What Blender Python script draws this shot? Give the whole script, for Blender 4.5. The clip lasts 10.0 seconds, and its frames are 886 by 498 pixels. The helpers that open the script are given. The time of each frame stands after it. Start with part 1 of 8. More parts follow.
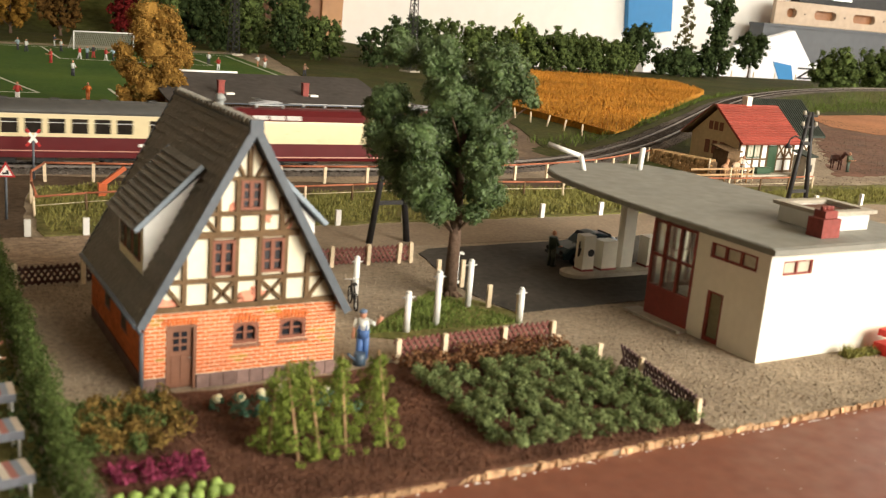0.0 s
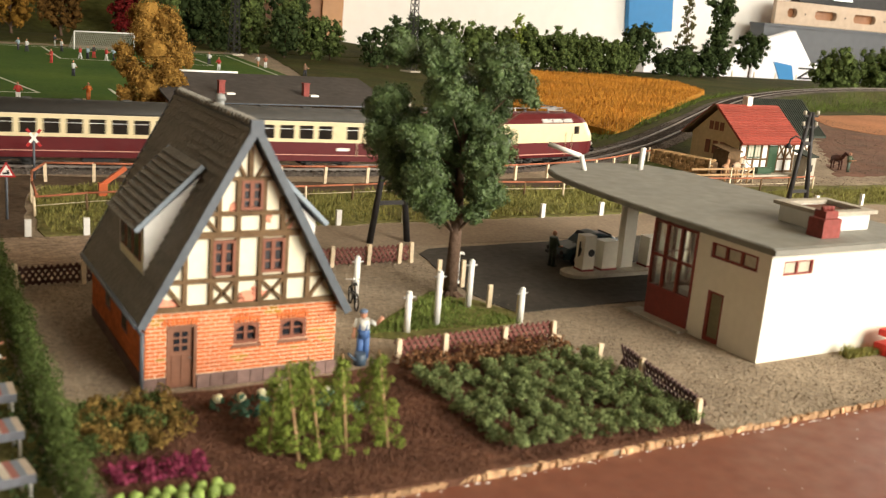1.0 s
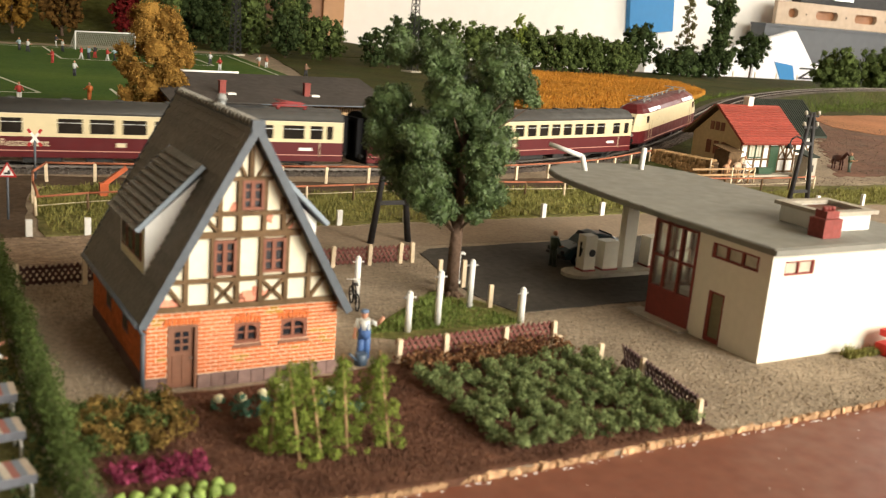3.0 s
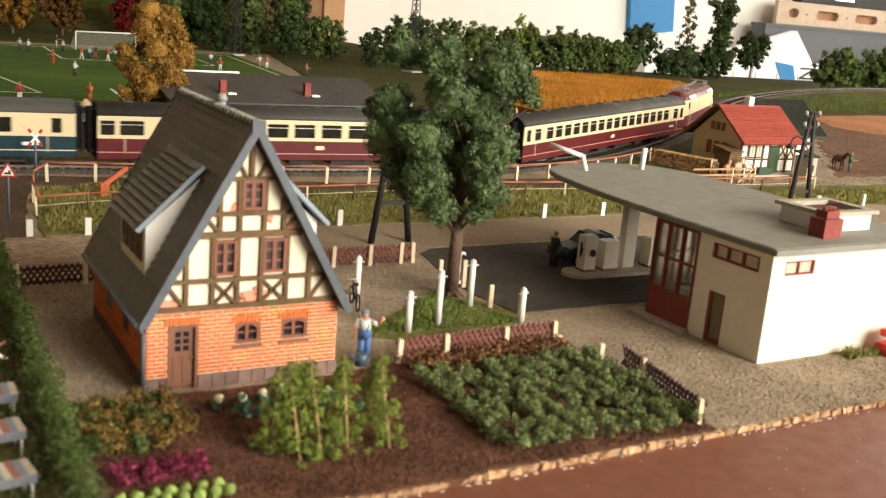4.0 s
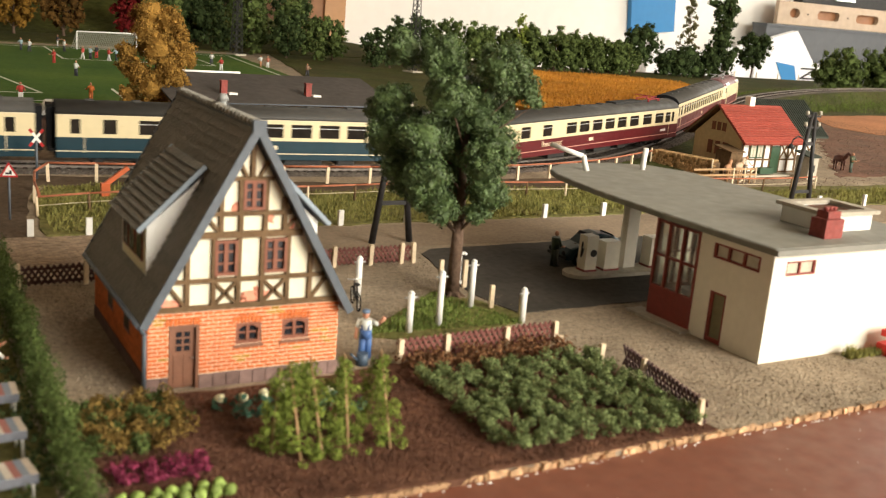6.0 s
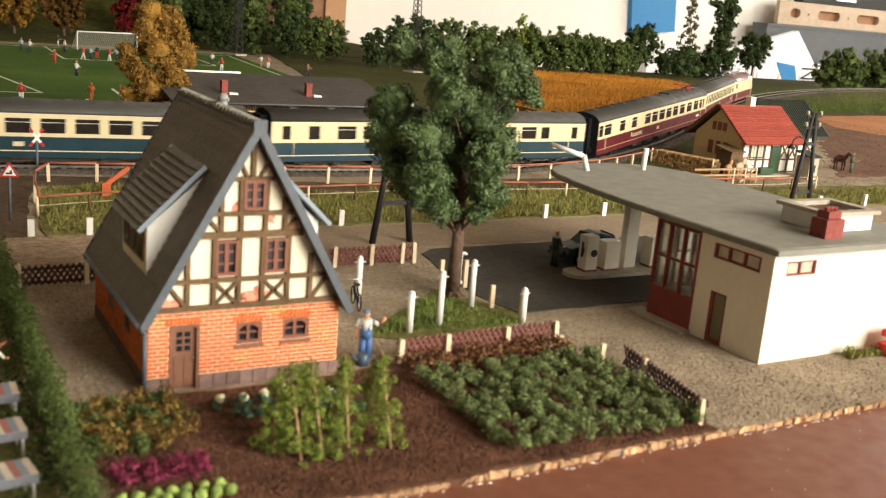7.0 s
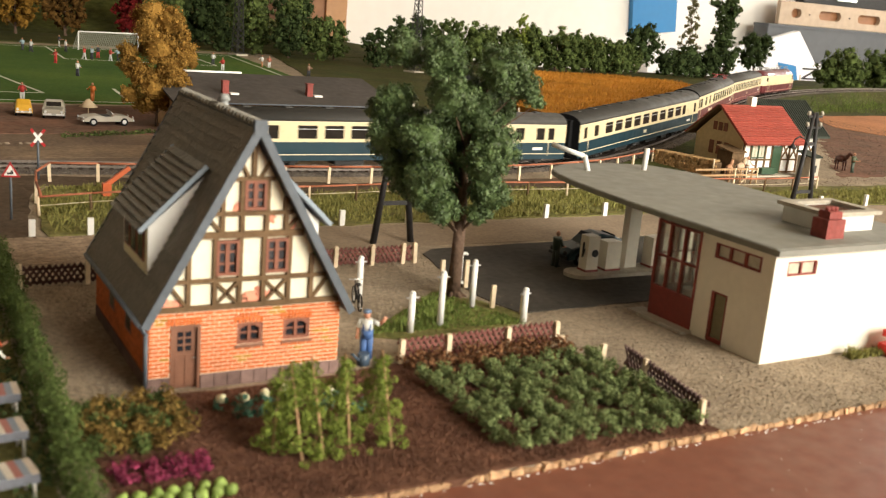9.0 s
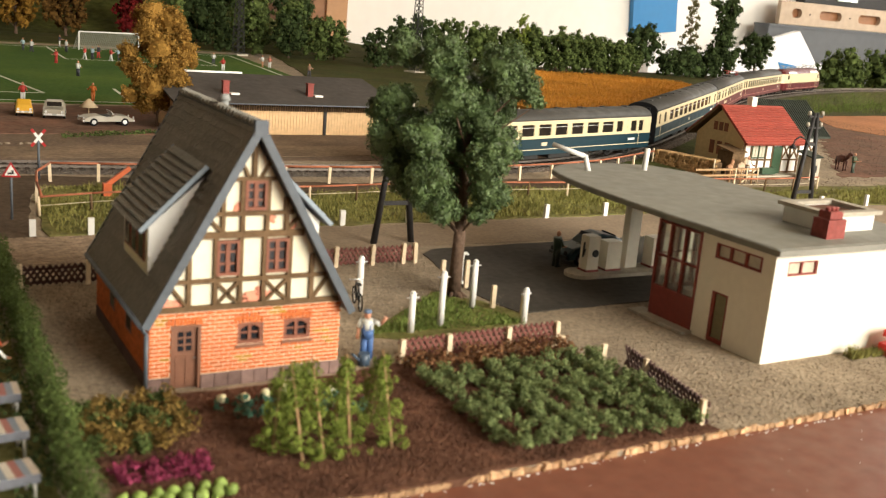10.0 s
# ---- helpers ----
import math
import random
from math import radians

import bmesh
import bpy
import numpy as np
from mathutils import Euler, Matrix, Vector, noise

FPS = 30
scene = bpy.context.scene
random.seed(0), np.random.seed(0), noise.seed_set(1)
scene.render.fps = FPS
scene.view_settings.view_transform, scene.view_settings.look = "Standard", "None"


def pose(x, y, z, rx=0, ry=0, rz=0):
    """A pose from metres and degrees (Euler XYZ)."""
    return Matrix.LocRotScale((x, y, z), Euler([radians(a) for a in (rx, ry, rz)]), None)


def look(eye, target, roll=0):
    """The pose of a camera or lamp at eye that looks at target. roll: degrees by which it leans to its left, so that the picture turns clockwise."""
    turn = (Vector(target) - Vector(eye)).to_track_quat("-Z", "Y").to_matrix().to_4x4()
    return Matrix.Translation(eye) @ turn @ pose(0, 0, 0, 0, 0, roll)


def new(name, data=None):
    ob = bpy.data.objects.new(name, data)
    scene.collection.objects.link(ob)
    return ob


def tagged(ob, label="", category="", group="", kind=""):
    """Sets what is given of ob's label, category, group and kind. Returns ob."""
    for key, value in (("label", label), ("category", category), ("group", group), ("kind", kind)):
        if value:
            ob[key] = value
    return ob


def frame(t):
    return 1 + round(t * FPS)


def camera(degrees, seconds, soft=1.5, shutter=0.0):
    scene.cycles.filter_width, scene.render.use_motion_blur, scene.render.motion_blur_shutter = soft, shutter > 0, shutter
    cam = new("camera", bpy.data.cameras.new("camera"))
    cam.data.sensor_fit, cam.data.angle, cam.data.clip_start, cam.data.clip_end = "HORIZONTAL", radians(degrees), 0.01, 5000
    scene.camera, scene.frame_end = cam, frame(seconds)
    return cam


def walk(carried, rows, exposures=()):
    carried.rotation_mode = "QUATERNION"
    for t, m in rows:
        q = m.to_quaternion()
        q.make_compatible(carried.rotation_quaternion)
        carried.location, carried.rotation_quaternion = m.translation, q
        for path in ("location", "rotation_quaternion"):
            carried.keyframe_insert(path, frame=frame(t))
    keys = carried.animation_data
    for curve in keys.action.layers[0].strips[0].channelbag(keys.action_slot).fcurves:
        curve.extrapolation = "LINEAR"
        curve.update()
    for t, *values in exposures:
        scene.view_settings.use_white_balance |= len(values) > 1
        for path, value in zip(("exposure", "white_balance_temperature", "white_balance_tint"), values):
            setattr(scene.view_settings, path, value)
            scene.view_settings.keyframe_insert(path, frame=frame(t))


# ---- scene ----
# A model railway at 1:87. Plan numbers below are prototype metres (pm); K turns them into real metres.
K = 1 / 87.0


def eye_pose(yaw, pitch, roll):
    e = Vector((-6.852, -28.297, 11.976)) * K
    d = Vector((math.sin(yaw) * math.cos(pitch), math.cos(yaw) * math.cos(pitch), -math.sin(pitch)))
    return look(e, e + d, roll)


cam = camera(47.27, 10.0, soft=1.2, shutter=0.5)
# close-up camcorder lens: sharp on the railway, soft on the garden in front
cam.data.dof.use_dof = True
cam.data.dof.focus_distance, cam.data.dof.aperture_fstop = 85 * K, 28
PAN = radians(0.256)
ROLL = 4.864
walk(cam, [(t, eye_pose(radians(30.216) + PAN * (1 - t / 10), radians(13.749), ROLL)) for t in (0.0, 2.5, 5.0, 7.5, 10.0)],
     exposures=[(0.0, 0.16, 6500, 10), (10.0, 0.16, 6500, 10)])

# ---- light ----
world = bpy.data.worlds.new("sky")
scene.world = world
world.use_nodes = True
wn = world.node_tree
sky = wn.nodes.new("ShaderNodeTexSky")
sky.sky_type = "NISHITA"
sky.sun_disc = False
sky.sun_elevation, sky.sun_rotation = radians(35), radians(170)
wn.links.new(sky.outputs[0], wn.nodes["Background"].inputs[0])
wn.nodes["Background"].inputs[1].default_value = 0.1


def window_light(name, x, y, z, w, h, aim, watts, colour):
    ld = bpy.data.lights.new(name, "AREA")
    ld.shape, ld.size, ld.size_y, ld.energy, ld.color = "RECTANGLE", w, h, watts, colour
    lo = new(name, ld)
    lo.matrix_basis = look((x, y, z), aim)
    return lo


window_light("window_and_fill_light", 1.25, -2.12, 0.93, 1.75, 1.3, (1.25, 0, 0.3), 128, (1.0, 0.93, 0.79))
# Second south window, added to brighten the north wall and filling station.
window_light("window_and_fill_light", 3.8, -2.12, 0.93, 1.75, 1.3, (3.8, 0, 0.5), 105, (1.0, 0.93, 0.79))
# Unseen east window lamp, added to light the north wall.
window_light("window_and_fill_light", 5.02, 2.1, 0.93, 1.75, 1.3, (2.5, 2.4, 0.5), 45, (1.0, 0.94, 0.84))

# ---- materials ----


def mat(name, base, rough=0.8, vary=0.25, grain=6.0, stain=0.5, bump=0.0, bscale=None, metal=0.0, per=0.0, second=None, mix_scale=1.0, sharp=0.0, spec=None, coat=0.0):
    """Procedural surface: grain and stain noise in pm, optional second colour in patches, per-piece variation."""
    m = bpy.data.materials.new(name)
    m.use_nodes = True
    n, l = m.node_tree.nodes, m.node_tree.links
    b = n["Principled BSDF"]
    tc = n.new("ShaderNodeTexCoord")
    vm = n.new("ShaderNodeVectorMath")
    vm.operation = "SCALE"
    vm.inputs[3].default_value = 87.0
    l.new(tc.outputs["Object"], vm.inputs[0])

    def nz(scale, detail=4.0, off=0.0):
        t = n.new("ShaderNodeTexNoise")
        t.inputs["Scale"].default_value, t.inputs["Detail"].default_value = scale, detail
        l.new(vm.outputs[0], t.inputs["Vector"])
        return t

    def ramp(src, lo, hi, a, c):
        r = n.new("ShaderNodeMapRange")
        r.inputs[1].default_value, r.inputs[2].default_value, r.inputs[3].default_value, r.inputs[4].default_value = lo, hi, a, c
        l.new(src, r.inputs[0])
        return r.outputs[0]

    def mixc(f, a, c, blend="MIX"):
        x = n.new("ShaderNodeMix")
        x.data_type, x.blend_type = "RGBA", blend
        if isinstance(f, float):
            x.inputs[0].default_value = f
        else:
            l.new(f, x.inputs[0])
        for s, i in ((a, 6), (c, 7)):
            if isinstance(s, tuple):
                x.inputs[i].default_value = s
            else:
                l.new(s, x.inputs[i])
        return x.outputs[2]

    col = (*base, 1.0)
    if second:
        w = 0.25 - 0.22 * sharp
        col = mixc(ramp(nz(mix_scale, 5.0).outputs["Fac"], 0.5 - w, 0.5 + w, 0.0, 1.0), col, (*second, 1.0))
    g1 = ramp(nz(grain).outputs["Fac"], 0.25, 0.75, 1 - vary, 1 + vary)
    g2 = ramp(nz(stain, 3.0).outputs["Fac"], 0.3, 0.7, 1 - vary * 0.7, 1 + vary * 0.7)
    mul = n.new("ShaderNodeMath")
    mul.operation = "MULTIPLY"
    l.new(g1, mul.inputs[0]), l.new(g2, mul.inputs[1])
    f = mul.outputs[0]
    if per:
        oi = n.new("ShaderNodeObjectInfo")
        ge = n.new("ShaderNodeNewGeometry")
        ad = n.new("ShaderNodeMath")
        ad.operation = "ADD"
        l.new(oi.outputs["Random"], ad.inputs[0]), l.new(ge.outputs["Random Per Island"], ad.inputs[1])
        fr = n.new("ShaderNodeMath")
        fr.operation = "FRACT"
        l.new(ad.outputs[0], fr.inputs[0])
        m2 = n.new("ShaderNodeMath")
        m2.operation = "MULTIPLY"
        l.new(f, m2.inputs[0]), l.new(ramp(fr.outputs[0], 0, 1, 1 - per, 1 + per), m2.inputs[1])
        f = m2.outputs[0]
    sc = n.new("ShaderNodeVectorMath")
    sc.operation = "SCALE"
    if isinstance(col, tuple):
        sc.inputs[0].default_value = col[:3]
    else:
        l.new(col, sc.inputs[0])
    l.new(f, sc.inputs[3])
    l.new(sc.outputs[0], b.inputs["Base Color"])
    b.inputs["Metallic"].default_value = metal
    b.inputs["Specular IOR Level"].default_value = spec if spec is not None else (0.08 if rough > 0.72 else 0.4)
    b.inputs["Coat Weight"].default_value = coat
    l.new(ramp(nz(grain * 0.7).outputs["Fac"], 0.3, 0.7, max(rough - 0.1, 0.03), min(rough + 0.1, 1)), b.inputs["Roughness"])
    if bump:
        bp = n.new("ShaderNodeBump")
        bp.inputs["Strength"].default_value = min(bump, 1.0)
        bp.inputs["Distance"].default_value = 0.12 * K * max(bump, 0.3)
        l.new(nz(bscale or grain, 6.0).outputs["Fac"], bp.inputs["Height"])
        l.new(bp.outputs[0], b.inputs["Normal"])
    return m


def glass_mat(name, tint, rough=0.08):
    m = bpy.data.materials.new(name)
    m.use_nodes = True
    b = m.node_tree.nodes["Principled BSDF"]
    b.inputs["Base Color"].default_value = (*tint, 1)
    b.inputs["Roughness"].default_value = rough
    b.inputs["Transmission Weight"].default_value = 0.85
    b.inputs["IOR"].default_value = 1.3
    return m


M_GRAVEL = mat("gravel", (0.37, 0.3, 0.22), 0.95, 0.3, 5.0, 0.3, 0.9, 7.0, second=(0.27, 0.215, 0.155), mix_scale=0.8)
M_SOIL = mat("soil", (0.15, 0.074, 0.047), 0.95, 0.4, 4.0, 0.5, 1.0, 5.0, second=(0.085, 0.042, 0.028), mix_scale=2.0)
M_ASPH = mat("asphalt", (0.055, 0.05, 0.043), 0.85, 0.2, 3.0, 0.3, 0.3, 8.0, second=(0.085, 0.076, 0.065), mix_scale=0.4)
M_ROAD = mat("road_sand", (0.32, 0.25, 0.18), 0.9, 0.18, 5.0, 0.25, 0.5, 8.0, second=(0.26, 0.2, 0.145), mix_scale=0.4)
M_GRASSG = mat("grass_ground", (0.14, 0.15, 0.045), 0.95, 0.4, 3.0, 0.4, 1.0, 6.0, second=(0.2, 0.17, 0.07), mix_scale=0.5)
M_DIRT = mat("dirt", (0.2, 0.145, 0.1), 0.95, 0.3, 3.0, 0.2, 0.7, 5.0, second=(0.14, 0.1, 0.075), mix_scale=0.3)
M_REDDIRT = mat("red_dirt", (0.21, 0.105, 0.07), 0.95, 0.3, 2.0, 0.2, 0.7, 4.0, second=(0.14, 0.095, 0.07), mix_scale=0.22)
M_ORANGEDIRT = mat("orange_field", (0.42, 0.19, 0.09), 0.95, 0.2, 2.0, 0.1, 0.4, 4.0)
M_PITCH = mat("pitch_turf", (0.045, 0.11, 0.02), 0.95, 0.25, 3.0, 0.06, 0.5, 6.0, second=(0.08, 0.125, 0.022), mix_scale=0.06)
M_MEADOW = mat("meadow", (0.045, 0.06, 0.015), 0.95, 0.35, 2.0, 0.1, 0.9, 4.0, second=(0.08, 0.07, 0.024), mix_scale=0.15)
M_CORN = mat("ripe_corn", (0.45, 0.205, 0.032), 0.95, 0.35, 4.0, 0.1, 1.0, 4.0, second=(0.42, 0.19, 0.03), mix_scale=0.3)
M_BALLAST = mat("ballast", (0.14, 0.12, 0.105), 0.95, 0.5, 6.0, 0.3, 1.0, 6.0)
M_BOARD = mat("painted_board", (0.21, 0.075, 0.045), 0.5, 0.1, 2.0, 0.1, 0.15, 1.5, second=(0.18, 0.066, 0.042), mix_scale=0.1)
M_CORK = mat("cork", (0.46, 0.29, 0.165), 0.95, 0.4, 3.0, 0.6, 0.8, 5.0, per=0.35)
M_WALL = mat("white_wall", (0.82, 0.8, 0.76), 0.9, 0.03, 0.2, 0.02)
# Floor and beige tones of unseen room surfaces, darkened to weaken the fill.
M_ROOMFLOOR = mat("room_floor", (0.3, 0.25, 0.2), 0.6, 0.1, 0.2, 0.05)
M_ROOMUNSEEN = mat("room_beige", (0.42, 0.36, 0.28), 0.8, 0.08, 0.2, 0.03)
M_WHITE = mat("white_paint", (0.8, 0.79, 0.75), 0.55, 0.05, 3.0, 0.4)
M_RENDER = mat("cream_render", (0.78, 0.74, 0.64), 0.8, 0.04, 3.0, 0.3, 0.1, 9.0)
M_CREAMPOST = mat("cream_wood", (0.72, 0.58, 0.4), 0.7, 0.15, 5.0, 1.0)
M_TIMBER = mat("dark_timber", (0.15, 0.095, 0.052), 0.8, 0.25, 6.0, 0.6, 0.3)
M_PANEL = mat("cream_plaster", (0.82, 0.76, 0.58), 0.85, 0.05, 4.0, 0.5, 0.15, 10.0)
M_BRICK = mat("orange_brick", (0.6, 0.165, 0.055), 0.75, 0.12, 6.0, 0.5, 0.2, 9.0, per=0.14)
M_MORTAR = mat("mortar", (0.88, 0.68, 0.5), 0.9, 0.1, 8.0, 0.6)
M_PLINTH = mat("plinth_stone", (0.19, 0.125, 0.11), 0.85, 0.2, 4.0, 0.6, 0.4, per=0.2)
M_TILE = mat("roof_slate", (0.195, 0.18, 0.15), 0.7, 0.18, 5.0, 0.25, 0.25, 8.0, per=0.12)
M_TILEEDGE = mat("roof_edge", (0.1, 0.115, 0.135), 0.55, 0.15, 4.0, 0.4)
M_WINFRAME = mat("brown_frame", (0.23, 0.085, 0.05), 0.6, 0.15, 6.0, 1.0)
M_DOOR = mat("brown_door", (0.22, 0.1, 0.06), 0.6, 0.12, 5.0, 0.8, 0.1)
M_DARKGLASS = mat("dark_pane", (0.02, 0.02, 0.024), 0.12, 0.2, 2.0, 0.8, spec=0.6)
M_GLASS = glass_mat("clear_pane", (0.9, 0.9, 0.86))
M_GREYROOF = mat("grey_roof", (0.2, 0.2, 0.175), 0.65, 0.1, 2.0, 0.2, 0.1, 6.0, second=(0.235, 0.225, 0.19), mix_scale=0.3)
M_REDFRAME = mat("red_frame", (0.22, 0.035, 0.025), 0.5, 0.12, 4.0, 0.6)
M_REDBRICK = mat("red_chimney", (0.24, 0.05, 0.04), 0.7, 0.2, 6.0, 0.8, 0.4, 6.0)
M_BLACK = mat("black_tar", (0.02, 0.018, 0.018), 0.6, 0.3, 4.0, 0.5)
M_FENCE = mat("fence_redbrown", (0.17, 0.055, 0.042), 0.6, 0.2, 5.0, 0.6)
M_FENCED = mat("fence_dark", (0.075, 0.03, 0.027), 0.6, 0.2, 5.0, 0.6)
M_RUSTRAIL = mat("rust_rail", (0.36, 0.12, 0.06), 0.7, 0.2, 4.0, 0.5)
M_BARK = mat("bark", (0.13, 0.085, 0.06), 0.9, 0.35, 4.0, 0.8, 0.8, 5.0)
M_STEEL = mat("rail_steel", (0.3, 0.26, 0.23), 0.4, 0.2, 3.0, 0.3, metal=0.8)
M_SLEEPER = mat("sleeper", (0.05, 0.038, 0.03), 0.85, 0.3, 3.0, 0.5)

# ---- mesh helpers (pm in, metres out) ----


def V(*a):
    return Vector(a)


def box(bm, x0, x1, y0, y1, z0, z1, m=None):
    vs = [bm.verts.new(p) for p in ((x0, y0, z0), (x1, y0, z0), (x1, y1, z0), (x0, y1, z0), (x0, y0, z1), (x1, y0, z1), (x1, y1, z1), (x0, y1, z1))]
    if m is not None:
        for v in vs:
            v.co = m @ v.co
    for f in ((3, 2, 1, 0), (4, 5, 6, 7), (0, 1, 5, 4), (1, 2, 6, 5), (2, 3, 7, 6), (3, 0, 4, 7)):
        bm.faces.new([vs[i] for i in f])
    return bm


def prism(bm, pts, z0, z1, m=None):
    """A polygon in plan, extruded from z0 to z1."""
    a = [bm.verts.new((x, y, z0)) for x, y in pts]
    b = [bm.verts.new((x, y, z1)) for x, y in pts]
    if m is not None:
        for v in a + b:
            v.co = m @ v.co
    n = len(pts)
    bm.faces.new(a[::-1]), bm.faces.new(b)
    for i in range(n):
        bm.faces.new((a[i], a[(i + 1) % n], b[(i + 1) % n], b[i]))
    return bm


def rod(bm, p, q, r, r2=None, n=8, caps=True):
    p, q = Vector(p), Vector(q)
    r2 = r if r2 is None else r2
    d = (q - p).normalized()
    a = d.orthogonal().normalized()
    b = d.cross(a)
    A, B = [], []
    for i in range(n):
        w = a * math.cos(i * math.tau / n) + b * math.sin(i * math.tau / n)
        A.append(bm.verts.new(p + w * r)), B.append(bm.verts.new(q + w * r2))
    for i in range(n):
        bm.faces.new((A[i], A[(i + 1) % n], B[(i + 1) % n], B[i])).smooth = True
    if caps:
        bm.faces.new(A[::-1]), bm.faces.new(B)
    return bm


def beam(bm, p, q, w, h):
    """A squared bar from p to q: w across (level), h the other way."""
    p, q = Vector(p), Vector(q)
    d = (q - p).normalized()
    s = d.cross(V(0, 0, 1))
    s = s.normalized() if s.length > 1e-4 else V(1, 0, 0)
    u = s.cross(d)
    c = [(-w / 2, -h / 2), (w / 2, -h / 2), (w / 2, h / 2), (-w / 2, h / 2)]
    A = [bm.verts.new(p + s * i + u * j) for i, j in c]
    B = [bm.verts.new(q + s * i + u * j) for i, j in c]
    bm.faces.new(A[::-1]), bm.faces.new(B)
    for i in range(4):
        bm.faces.new((A[i], A[(i + 1) % 4], B[(i + 1) % 4], B[i]))
    return bm


def blob(bm, c, rx, ry, rz, rough=0.15, sub=2, seed=0):
    k = bmesh.ops.create_icosphere(bm, subdivisions=sub, radius=1.0)
    for v in k["verts"]:
        n = 1 + rough * 2 * noise.noise(v.co * 1.7 + V(seed * 3.1, seed, 0))
        v.co = V(c[0] + v.co.x * rx * n, c[1] + v.co.y * ry * n, c[2] + v.co.z * rz * n)
    for v in k["verts"]:
        for f in v.link_faces:
            f.smooth = True
    return bm


def mesh_of(name, bm, material, bevel=0.0):
    if bevel:
        es = [e for e in bm.edges if len(e.link_faces) == 2 and e.calc_face_angle(0) > 0.6]
        bmesh.ops.bevel(bm, geom=es, offset=bevel, segments=1, affect="EDGES")
    bmesh.ops.recalc_face_normals(bm, faces=bm.faces)
    for v in bm.verts:
        v.co *= K
    me = bpy.data.meshes.new(name)
    bm.to_mesh(me)
    bm.free()
    for m in (material if isinstance(material, (list, tuple)) else [material]):
        me.materials.append(m)
    return me


def part(name, bm, material, parent=None, label="", bevel=0.0, at=None, kind=""):
    """Links a bmesh as one mesh object, under a thing or a part."""
    ob = new(name, mesh_of(name, bm, material, bevel))
    if parent is not None:
        ob.parent = parent
    if at is not None:
        ob.matrix_basis = at
    return tagged(ob, label=label, kind=kind)


def fast(name, verts, faces, material, parent=None, label="", kind="", smooth=False):
    me = bpy.data.meshes.new(name)
    me.from_pydata((np.asarray(verts) * K).tolist(), [], faces)
    me.materials.append(material)
    if smooth:
        me.polygons.foreach_set("use_smooth", [True] * len(me.polygons))
    me.update()
    ob = new(name, me)
    if parent is not None:
        ob.parent = parent
    return tagged(ob, label=label, kind=kind)


def place(x, y, z=0.0, rz=0.0, rx=0.0, ry=0.0):
    return pose(x * K, y * K, z * K, rx, ry, rz)


def thing(name, x, y, z, rz, label, category, group="", kind=""):
    e = new(name)
    e.empty_display_size = 0.01
    e.matrix_basis = place(x, y, z, rz)
    return tagged(e, label, category, group, kind)


def lone(name, bm, material, x, y, z, rz, label, category, group="", kind="", bevel=0.0):
    ob = new(name, mesh_of(name, bm, material, bevel))
    ob.matrix_basis = place(x, y, z, rz)
    return tagged(ob, label, category, group, kind)


def B():
    return bmesh.new()


def sheet(name, pts, z, material, label, category, step=0.0, rough=0.0, thick=0.3, edge=0.0, seed=1):
    """A piece of the ground: polygon pts in plan at height z, with uneven edge and a little relief."""
    rnd = random.Random(seed)
    out = []
    n = len(pts)
    for i in range(n):
        a, b = Vector((*pts[i], 0)), Vector((*pts[(i + 1) % n], 0))
        k = max(1, int((b - a).length / (step or 1e9)))
        for j in range(k):
            p = a.lerp(b, j / k)
            if edge:
                p += V(noise.noise(V(p.x * 0.7, p.y * 0.7, seed)), noise.noise(V(p.x * 0.7, p.y * 0.7, seed + 9)), 0) * edge
            out.append((p.x, p.y))
    ob = new(name, mesh_of(name, prism(B(), out, z - thick, z), material))
    return tagged(ob, label, category, kind="structure")

M_CROSSDIRT = mat("crossing_dirt", (0.12, 0.085, 0.058), 0.95, 0.3, 3.0, 0.2, 0.7, 5.0, second=(0.09, 0.065, 0.045), mix_scale=0.3)
